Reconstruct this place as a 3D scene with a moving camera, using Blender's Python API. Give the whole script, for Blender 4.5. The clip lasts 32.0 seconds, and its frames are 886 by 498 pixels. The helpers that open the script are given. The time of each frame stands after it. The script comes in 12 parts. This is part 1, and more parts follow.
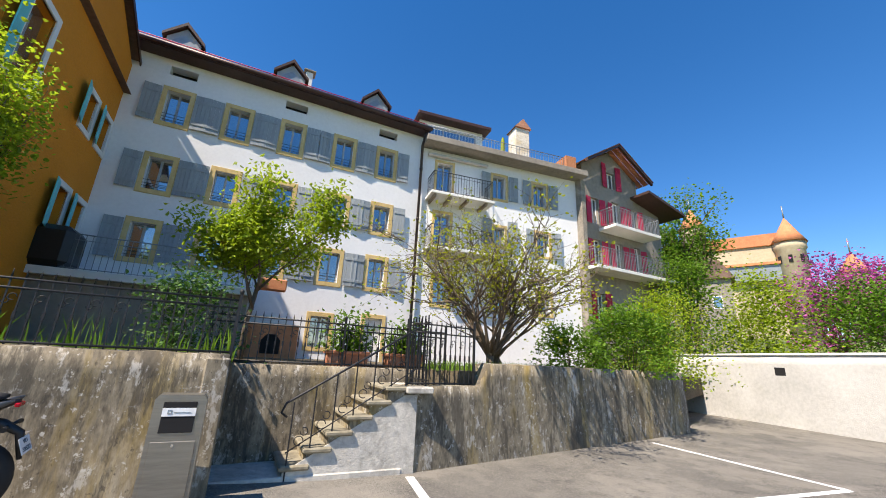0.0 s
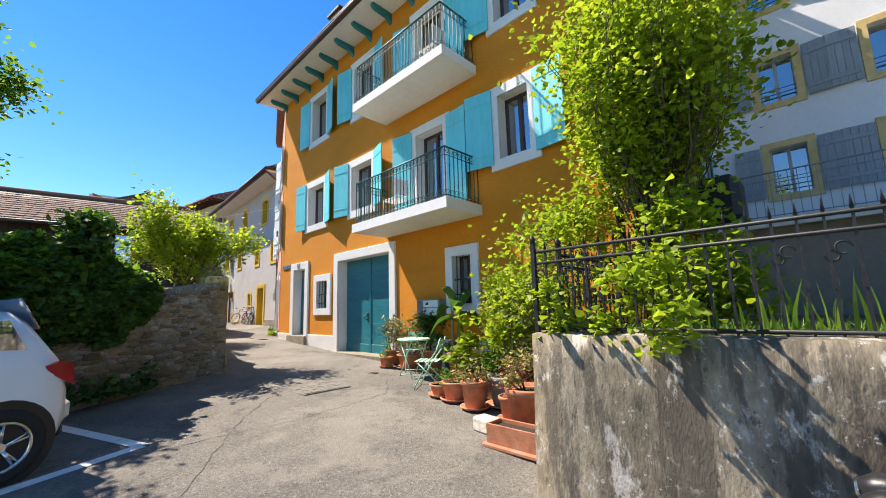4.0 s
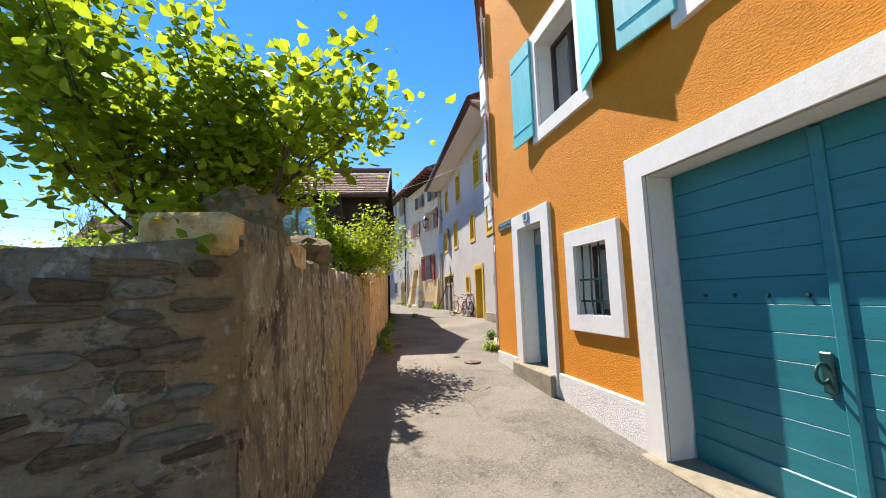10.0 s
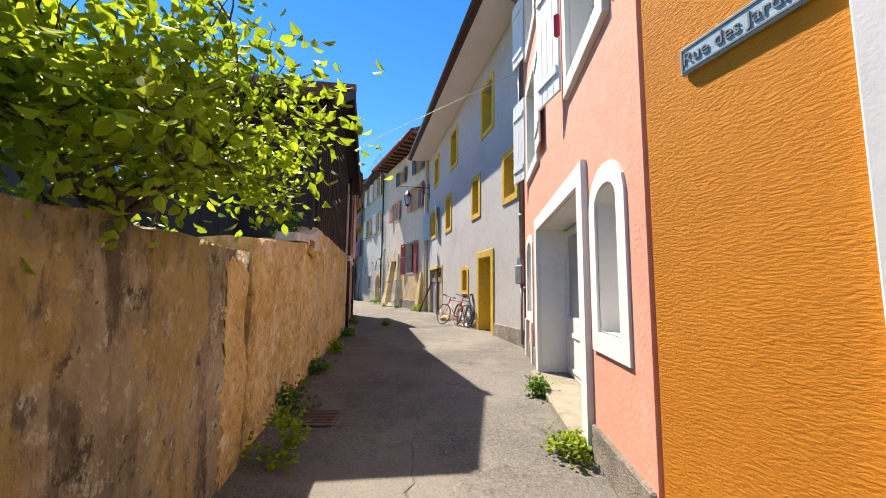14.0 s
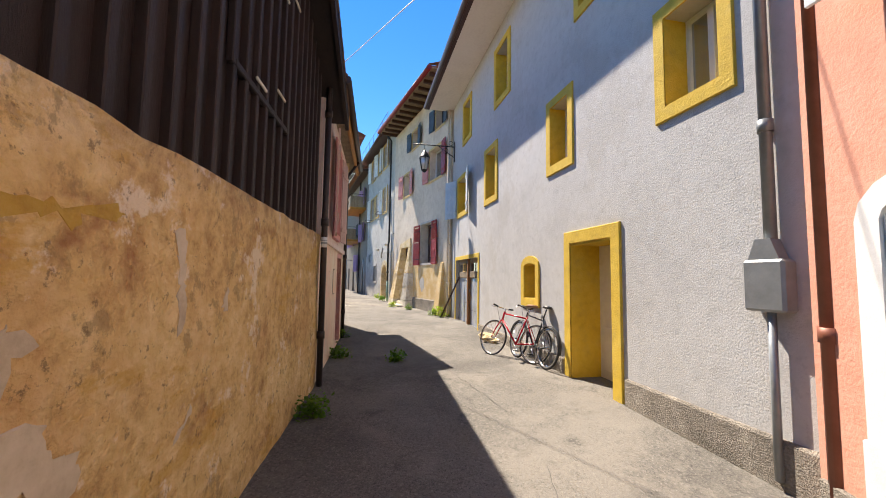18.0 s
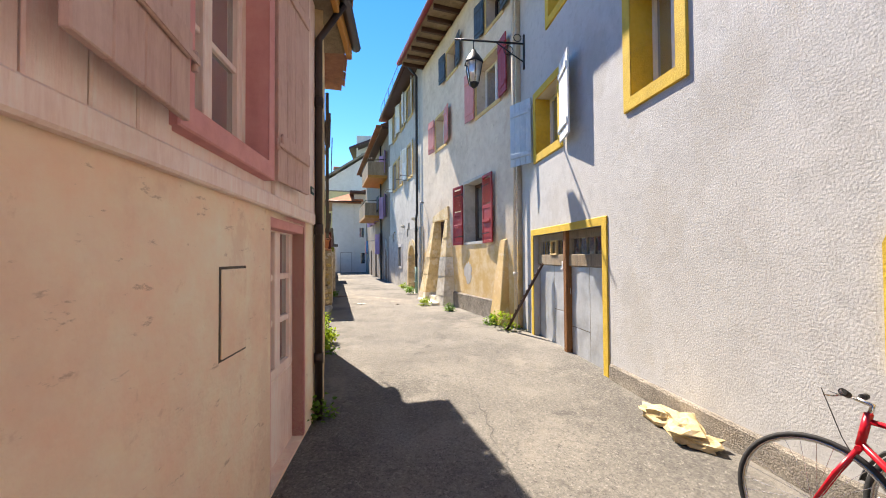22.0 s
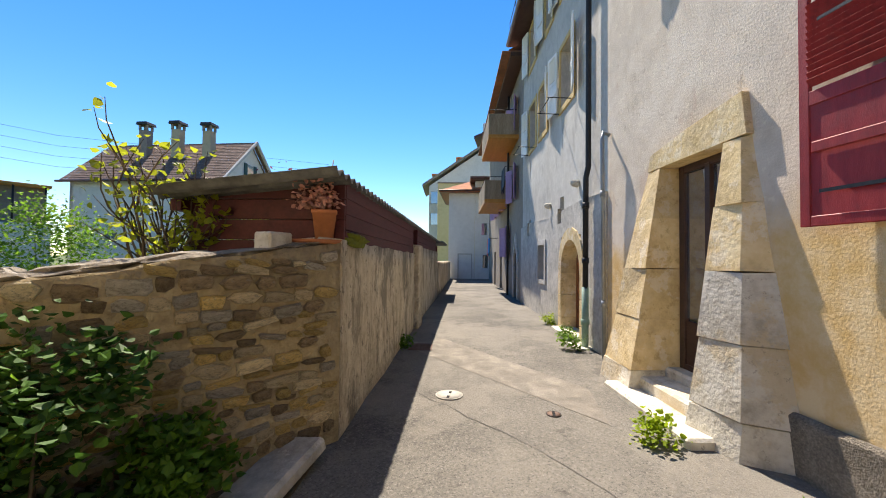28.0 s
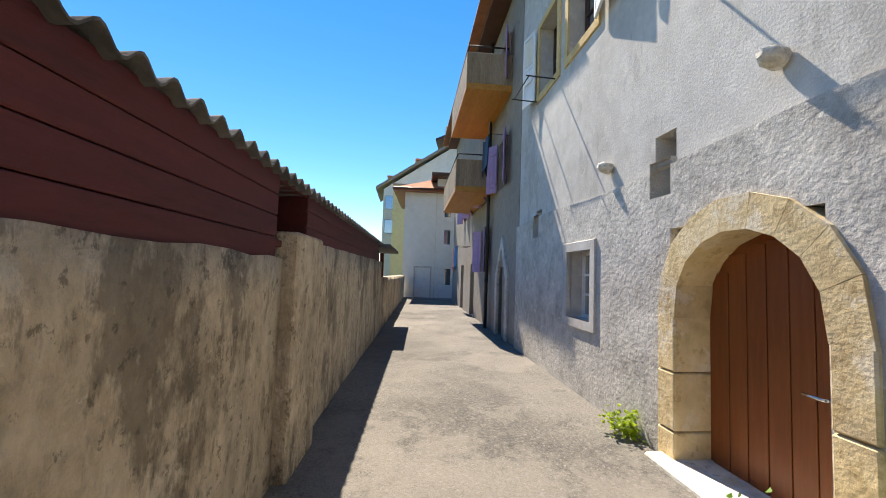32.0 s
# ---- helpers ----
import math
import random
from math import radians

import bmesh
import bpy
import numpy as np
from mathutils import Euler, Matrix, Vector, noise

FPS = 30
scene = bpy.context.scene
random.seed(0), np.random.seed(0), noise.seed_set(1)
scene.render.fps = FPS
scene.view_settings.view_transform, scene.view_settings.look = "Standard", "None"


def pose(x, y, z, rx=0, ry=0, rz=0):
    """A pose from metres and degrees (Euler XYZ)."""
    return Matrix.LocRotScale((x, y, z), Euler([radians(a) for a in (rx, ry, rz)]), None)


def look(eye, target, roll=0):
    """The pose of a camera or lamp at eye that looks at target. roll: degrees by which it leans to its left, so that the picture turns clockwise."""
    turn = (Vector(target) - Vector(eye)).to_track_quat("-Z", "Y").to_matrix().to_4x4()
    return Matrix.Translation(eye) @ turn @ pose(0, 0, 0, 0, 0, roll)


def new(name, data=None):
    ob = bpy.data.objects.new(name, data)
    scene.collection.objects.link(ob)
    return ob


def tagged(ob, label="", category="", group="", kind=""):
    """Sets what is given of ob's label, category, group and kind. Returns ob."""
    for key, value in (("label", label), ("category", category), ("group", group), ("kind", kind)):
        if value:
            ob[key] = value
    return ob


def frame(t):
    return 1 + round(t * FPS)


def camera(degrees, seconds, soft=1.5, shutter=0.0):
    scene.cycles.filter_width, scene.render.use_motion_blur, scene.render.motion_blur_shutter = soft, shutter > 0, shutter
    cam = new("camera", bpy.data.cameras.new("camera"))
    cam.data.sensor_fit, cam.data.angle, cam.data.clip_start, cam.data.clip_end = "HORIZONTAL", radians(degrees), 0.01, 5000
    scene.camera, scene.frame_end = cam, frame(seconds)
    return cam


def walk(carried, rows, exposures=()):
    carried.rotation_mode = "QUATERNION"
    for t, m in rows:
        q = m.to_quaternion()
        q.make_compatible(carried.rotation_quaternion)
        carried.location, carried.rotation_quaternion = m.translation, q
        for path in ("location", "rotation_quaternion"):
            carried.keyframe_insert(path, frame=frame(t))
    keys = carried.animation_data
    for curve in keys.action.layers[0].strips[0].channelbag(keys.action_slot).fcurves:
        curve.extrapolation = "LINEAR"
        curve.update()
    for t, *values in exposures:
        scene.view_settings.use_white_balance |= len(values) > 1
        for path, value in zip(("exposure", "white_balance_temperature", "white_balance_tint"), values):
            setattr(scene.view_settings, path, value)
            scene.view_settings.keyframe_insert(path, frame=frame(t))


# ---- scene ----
cam = camera(97.6, 32.0, 1.0)
PATH = [
    (0, (-0.525, 0.341, 2.143), (-0.598, 2.261, 2.696), 2.8),
    (0.5, (-0.779, 0.535, 2.121), (-1.047, 2.447, 2.643), 2.7),
    (1, (-1.132, 0.713, 2.136), (-1.728, 2.557, 2.631), 2.3),
    (1.5, (-1.666, 0.784, 2.179), (-2.617, 2.477, 2.656), 1.3),
    (2, (-2.219, 0.951, 2.216), (-3.492, 2.421, 2.683), 0.2),
    (2.5, (-2.843, 1.034, 2.213), (-4.363, 2.256, 2.655), -0.5),
    (3, (-3.474, 1.128, 2.21), (-5.167, 2.115, 2.612), -1.2),
    (3.5, (-4.047, 1.159, 2.259), (-5.852, 1.946, 2.612), -1.6),
    (4, (-4.69, 1.112, 2.318), (-6.572, 1.72, 2.618), -1.7),
    (4.5, (-5.342, 1.193, 2.341), (-7.26, 1.691, 2.613), -0.9),
    (6.5, (-7.788, 1.453, 2.456), (-9.78, 1.538, 2.623), 0.8),
    (7, (-8.465, 1.535, 2.436), (-10.459, 1.501, 2.592), 0.9),
    (7.5, (-9.135, 1.415, 2.461), (-11.123, 1.268, 2.619), 0.7),
    (8, (-9.799, 1.368, 2.527), (-11.773, 1.105, 2.707), 1.2),
    (8.5, (-10.405, 1.214, 2.555), (-12.361, 0.858, 2.775), 1.6),
    (9, (-11.0, 1.058, 2.616), (-12.936, 0.623, 2.869), 1.3),
    (9.5, (-11.687, 0.908, 2.663), (-13.613, 0.432, 2.916), -0.2),
    (10, (-12.348, 0.694, 2.69), (-14.27, 0.195, 2.924), -1.6),
    (10.5, (-12.997, 0.49, 2.699), (-14.92, -0.013, 2.916), -1.9),
    (11, (-13.653, 0.262, 2.713), (-15.581, -0.233, 2.905), -0.6),
    (11.5, (-14.281, 0.105, 2.713), (-16.218, -0.359, 2.886), 0.5),
    (12, (-14.912, -0.085, 2.729), (-16.854, -0.52, 2.927), 1.1),
    (12.5, (-15.55, -0.291, 2.751), (-17.489, -0.717, 2.996), 1.1),
    (13, (-16.185, -0.476, 2.787), (-18.122, -0.897, 3.053), 0.8),
    (13.5, (-16.809, -0.689, 2.798), (-18.751, -1.1, 3.042), 0.9),
    (14, (-17.549, -0.877, 2.751), (-19.495, -1.284, 2.97), 0.6),
    (14.5, (-18.103, -1.057, 2.808), (-20.046, -1.49, 3.001), 0.2),
    (16.5, (-20.545, -1.943, 3.066), (-22.502, -2.345, 3.173), 0.6),
    (17, (-21.179, -2.181, 3.096), (-23.127, -2.617, 3.208), 0.9),
    (17.5, (-21.834, -2.426, 3.11), (-23.779, -2.872, 3.24), 1.3),
    (18, (-22.454, -2.724, 3.152), (-24.398, -3.169, 3.302), 0.8),
    (18.5, (-23.106, -2.978, 3.139), (-25.052, -3.411, 3.299), 1.1),
    (19, (-23.729, -3.258, 3.161), (-25.675, -3.696, 3.299), 0.9),
    (19.5, (-24.35, -3.5, 3.179), (-26.294, -3.961, 3.283), 0.5),
    (20, (-24.965, -3.772, 3.204), (-26.904, -4.255, 3.281), 0.2),
    (20.5, (-25.572, -3.956, 3.253), (-27.504, -4.466, 3.313), -0.2),
    (21, (-26.235, -4.161, 3.295), (-28.162, -4.697, 3.344), -0.3),
    (21.5, (-26.84, -4.453, 3.337), (-28.76, -5.013, 3.381), -0.3),
    (22, (-27.519, -4.711, 3.335), (-29.432, -5.291, 3.378), -0.4),
    (22.5, (-28.146, -5.027, 3.366), (-30.052, -5.629, 3.426), -0.3),
    (23, (-28.821, -5.278, 3.356), (-30.715, -5.912, 3.451), 0.2),
    (23.5, (-29.474, -5.596, 3.381), (-31.354, -6.269, 3.502), 0.3),
    (24, (-30.079, -5.885, 3.403), (-31.948, -6.584, 3.531), 0.4),
    (24.5, (-30.698, -6.225, 3.404), (-32.557, -6.952, 3.528), 0.0),
    (26.5, (-33.233, -7.302, 3.402), (-35.017, -8.204, 3.466), 0.6),
    (27, (-33.832, -7.655, 3.423), (-35.555, -8.668, 3.482), 0.1),
    (27.5, (-34.439, -7.949, 3.404), (-36.096, -9.067, 3.457), 0.3),
    (28, (-34.99, -8.28, 3.426), (-36.615, -9.445, 3.48), 0.7),
    (28.5, (-35.603, -8.551, 3.434), (-37.235, -9.704, 3.509), 1.3),
    (29, (-36.137, -8.863, 3.459), (-37.789, -9.985, 3.57), 1.5),
    (29.5, (-36.727, -9.249, 3.499), (-38.4, -10.336, 3.635), 1.8),
    (30, (-37.253, -9.645, 3.514), (-38.943, -10.705, 3.659), 1.9),
    (30.5, (-37.8, -10.081, 3.511), (-39.496, -11.131, 3.662), 1.8),
    (31, (-38.39, -10.51, 3.48), (-40.098, -11.538, 3.644), 1.7),
    (31.5, (-38.955, -10.903, 3.493), (-40.676, -11.909, 3.652), 1.8),
    (32, (-39.552, -11.267, 3.467), (-41.292, -12.244, 3.596), 2.1),
]
walk(cam, [(t, look(eye, target, roll)) for t, eye, target, roll in PATH], [(0, 1.0, 7000, 15), (1, 1.12, 7000, 15), (2, 1.15, 7000, 15), (4, 1.2, 7000, 15), (7, 1.3, 7000, 15), (8.5, 1.24, 7000, 15), (10, 1.22, 7000, 15), (11, 1.12, 7000, 15), (13, 1.0, 7000, 15), (14, 1.17, 7000, 15), (17, 1.28, 7000, 15), (18, 1.27, 7000, 15), (20, 1.62, 7000, 15), (21.5, 1.6, 7000, 15), (23, 1.28, 7000, 15), (24, 1.42, 7000, 15), (27, 1.05, 7000, 14), (30, 1.06, 7000, 14), (32, 1.2, 7000, 14)])

# ---------- daylight ----------
SUN_AZ, SUN_EL = 229.6, 54.0          # degrees: direction towards the sun, anticlockwise from +x, and its height
world = bpy.data.worlds.new("sky")
scene.world = world
world.use_nodes = True
_wt = world.node_tree
_sky = _wt.nodes.new("ShaderNodeTexSky")
_sky.sky_type = "NISHITA"
_sky.sun_disc = False
_sky.sun_elevation = radians(SUN_EL)
_sky.sun_rotation = radians(90.0 - SUN_AZ)
_sky.altitude, _sky.air_density, _sky.dust_density, _sky.ozone_density = 300.0, 1.0, 0.0, 3.0
_bg = _wt.nodes["Background"]
_bg.inputs["Strength"].default_value = 0.108
_hs = _wt.nodes.new("ShaderNodeHueSaturation")
_hs.inputs["Saturation"].default_value = 1.34
_hs.inputs["Hue"].default_value = 0.504
_wt.links.new(_sky.outputs[0], _hs.inputs["Color"])
_wt.links.new(_hs.outputs[0], _bg.inputs["Color"])
sun_data = bpy.data.lights.new("sun", "SUN")
sun_data.energy, sun_data.angle, sun_data.color = 5.0, radians(0.55), (1.0, 0.94, 0.84)
sun = new("sun", sun_data)
_d = Vector((math.cos(radians(SUN_AZ)) * math.cos(radians(SUN_EL)), math.sin(radians(SUN_AZ)) * math.cos(radians(SUN_EL)), math.sin(radians(SUN_EL))))
sun.matrix_world = look(_d * 60, (0, 0, 0))

# ---------- materials ----------
def _n(nt, kind, **kw):
    node = nt.nodes.new(kind)
    for k, v in kw.items():
        node.inputs[k].default_value = v
    return node


def mat(name, c1, c2=None, c3=None, rough=0.85, metal=0.0, scale=6.0, big=0.5, bump=0.3, bump_scale=None, stretch=(1, 1, 1),
        stain=None, stain_amount=0.5, stain_scale=0.8, stain_stretch=(1, 1, 1), rnd=0.0, distance=0.02, spec=0.4, kind="noise", leaf=0.0, spots=None, spots_scale=9.0, spots_amount=0.7, spots_at=0.6, more=(), low=None):
    """Two or three colours mixed at a coarse and a fine scale, a stain colour in patches, and a bump relief."""
    m = bpy.data.materials.new(name)
    m.use_nodes = True
    nt = m.node_tree
    b = nt.nodes["Principled BSDF"]
    L = nt.links.new
    c2 = c2 or tuple(min(1, v * 1.12) for v in c1)
    c3 = c3 or tuple(v * 0.82 for v in c1)
    tc = nt.nodes.new("ShaderNodeTexCoord")
    mp = nt.nodes.new("ShaderNodeMapping")
    mp.inputs["Scale"].default_value = stretch
    L(tc.outputs["Object"], mp.inputs["Vector"])
    fine = _n(nt, "ShaderNodeTexNoise", Scale=scale, Detail=8.0, Roughness=0.65)
    coarse = _n(nt, "ShaderNodeTexNoise", Scale=big, Detail=5.0, Roughness=0.6, Distortion=0.6)
    L(mp.outputs[0], fine.inputs["Vector"])
    L(mp.outputs[0], coarse.inputs["Vector"])
    r1 = nt.nodes.new("ShaderNodeValToRGB")
    r1.color_ramp.elements[0].position, r1.color_ramp.elements[1].position = 0.36, 0.64
    r1.color_ramp.elements[0].color, r1.color_ramp.elements[1].color = (*c3, 1), (*c2, 1)
    e = r1.color_ramp.elements.new(0.5)
    e.color = (*c1, 1)
    mixf = nt.nodes.new("ShaderNodeMath")
    mixf.operation = "MULTIPLY_ADD"
    mixf.inputs[1].default_value, mixf.inputs[2].default_value = 0.5, 0.0
    L(fine.outputs[0], mixf.inputs[0])
    addc = nt.nodes.new("ShaderNodeMath")
    addc.operation = "MULTIPLY_ADD"
    addc.inputs[1].default_value = 0.5
    L(coarse.outputs[0], addc.inputs[0])
    L(mixf.outputs[0], addc.inputs[2])
    L(addc.outputs[0], r1.inputs[0])
    colour = r1.outputs[0]
    if stain:
        mp2 = nt.nodes.new("ShaderNodeMapping")
        mp2.inputs["Scale"].default_value = stain_stretch
        mp2.inputs["Location"].default_value = (3.1, 7.7, 1.3)
        L(tc.outputs["Object"], mp2.inputs["Vector"])
        sn = _n(nt, "ShaderNodeTexNoise", Scale=stain_scale, Detail=9.0, Roughness=0.7)
        L(mp2.outputs[0], sn.inputs["Vector"])
        sr = nt.nodes.new("ShaderNodeMapRange")
        sr.inputs[1].default_value, sr.inputs[2].default_value, sr.inputs[4].default_value = 0.5, 0.68, stain_amount
        L(sn.outputs[0], sr.inputs[0])
        mx = nt.nodes.new("ShaderNodeMixRGB")
        mx.inputs[2].default_value = (*stain, 1)
        L(sr.outputs[0], mx.inputs[0])
        L(colour, mx.inputs[1])
        colour = mx.outputs[0]
    layers = list(more)
    if spots:
        layers.insert(0, (spots, spots_scale, spots_amount, spots_at, (1, 1, 1)))
    for n, (tone, size, amount, start, pull) in enumerate(layers):
        pm = nt.nodes.new("ShaderNodeMapping")
        pm.inputs["Scale"].default_value = pull
        pm.inputs["Location"].default_value = (1.7 + 5.3 * n, 4.1 * n, 2.9)
        L(tc.outputs["Object"], pm.inputs["Vector"])
        pn = _n(nt, "ShaderNodeTexNoise", Scale=size, Detail=7.0, Roughness=0.72)
        L(pm.outputs[0], pn.inputs["Vector"])
        pr = nt.nodes.new("ShaderNodeMapRange")
        pr.inputs[1].default_value, pr.inputs[2].default_value, pr.inputs[4].default_value = start, start + 0.05, amount
        L(pn.outputs[0], pr.inputs[0])
        px_ = nt.nodes.new("ShaderNodeMixRGB")
        px_.inputs[2].default_value = (*tone, 1)
        L(pr.outputs[0], px_.inputs[0])
        L(colour, px_.inputs[1])
        colour = px_.outputs[0]
    if low:
        height, waver, soft, tone_a, tone_b = low
        sp = nt.nodes.new("ShaderNodeSeparateXYZ")
        L(tc.outputs["Object"], sp.inputs[0])
        wn_ = _n(nt, "ShaderNodeTexNoise", Scale=0.9, Detail=7.0, Roughness=0.68)
        L(tc.outputs["Object"], wn_.inputs["Vector"])
        ad = nt.nodes.new("ShaderNodeMath")
        ad.operation = "MULTIPLY_ADD"
        ad.inputs[1].default_value = waver
        L(wn_.outputs[0], ad.inputs[0])
        L(sp.outputs["Z"], ad.inputs[2])
        lr = nt.nodes.new("ShaderNodeMapRange")
        mid_ = height + waver * 0.5
        lr.inputs[1].default_value, lr.inputs[2].default_value, lr.inputs[3].default_value, lr.inputs[4].default_value = mid_ - soft, mid_ + soft, 1.0, 0.0
        L(ad.outputs[0], lr.inputs[0])
        tn = _n(nt, "ShaderNodeTexNoise", Scale=2.3, Detail=9.0, Roughness=0.72)
        L(tc.outputs["Object"], tn.inputs["Vector"])
        tr_ = nt.nodes.new("ShaderNodeValToRGB")
        tr_.color_ramp.elements[0].position, tr_.color_ramp.elements[1].position = 0.42, 0.6
        tr_.color_ramp.elements[0].color, tr_.color_ramp.elements[1].color = (*tone_a, 1), (*tone_b, 1)
        L(tn.outputs[0], tr_.inputs[0])
        lm = nt.nodes.new("ShaderNodeMixRGB")
        L(lr.outputs[0], lm.inputs[0])
        L(colour, lm.inputs[1])
        L(tr_.outputs[0], lm.inputs[2])
        colour = lm.outputs[0]
    if rnd:
        oi = nt.nodes.new("ShaderNodeObjectInfo")
        ge = nt.nodes.new("ShaderNodeNewGeometry")
        sm = nt.nodes.new("ShaderNodeMath")
        sm.operation = "ADD"
        L(oi.outputs["Random"], sm.inputs[0])
        L(ge.outputs["Random Per Island"], sm.inputs[1])
        fr = nt.nodes.new("ShaderNodeMath")
        fr.operation = "FRACT"
        L(sm.outputs[0], fr.inputs[0])
        mr = nt.nodes.new("ShaderNodeMapRange")
        mr.inputs[3].default_value, mr.inputs[4].default_value = 1 - rnd, 1 + rnd
        L(fr.outputs[0], mr.inputs[0])
        hs = nt.nodes.new("ShaderNodeHueSaturation")
        L(mr.outputs[0], hs.inputs["Value"])
        L(colour, hs.inputs["Color"])
        colour = hs.outputs[0]
    L(colour, b.inputs["Base Color"])
    b.inputs["Roughness"].default_value = rough
    b.inputs["Metallic"].default_value = metal
    b.inputs["Specular IOR Level"].default_value = spec
    if bump:
        bn = _n(nt, "ShaderNodeTexNoise", Scale=bump_scale or scale * 4, Detail=6.0, Roughness=0.6)
        L(mp.outputs[0], bn.inputs["Vector"])
        bp = nt.nodes.new("ShaderNodeBump")
        bp.inputs["Strength"].default_value, bp.inputs["Distance"].default_value = bump, distance
        L(bn.outputs[0], bp.inputs["Height"])
        L(bp.outputs[0], b.inputs["Normal"])
    if leaf:
        tr = nt.nodes.new("ShaderNodeBsdfTranslucent")
        L(colour, tr.inputs["Color"])
        ms = nt.nodes.new("ShaderNodeMixShader")
        ms.inputs[0].default_value = leaf
        L(b.outputs[0], ms.inputs[1])
        L(tr.outputs[0], ms.inputs[2])
        L(ms.outputs[0], nt.nodes["Material Output"].inputs[0])
    return m


def glass_mat(name, tint=(0.05, 0.07, 0.09), rough=0.03):
    """Window glass in front of a dark room: a dark glossy sheet that mirrors the street."""
    m = bpy.data.materials.new(name)
    m.use_nodes = True
    b = m.node_tree.nodes["Principled BSDF"]
    b.inputs["Base Color"].default_value = (*tint, 1)
    b.inputs["Roughness"].default_value = rough
    b.inputs["IOR"].default_value = 2.3
    b.inputs["Specular IOR Level"].default_value = 1.0
    b.inputs["Coat Weight"].default_value = 1.0
    nt = m.node_tree
    tc = nt.nodes.new("ShaderNodeTexCoord")
    no = _n(nt, "ShaderNodeTexNoise", Scale=1.5, Detail=1.0)
    nt.links.new(tc.outputs["Object"], no.inputs["Vector"])
    bp = nt.nodes.new("ShaderNodeBump")
    bp.inputs["Strength"].default_value, bp.inputs["Distance"].default_value = 0.06, 0.02
    nt.links.new(no.outputs[0], bp.inputs["Height"])
    nt.links.new(bp.outputs[0], b.inputs["Normal"])
    return m


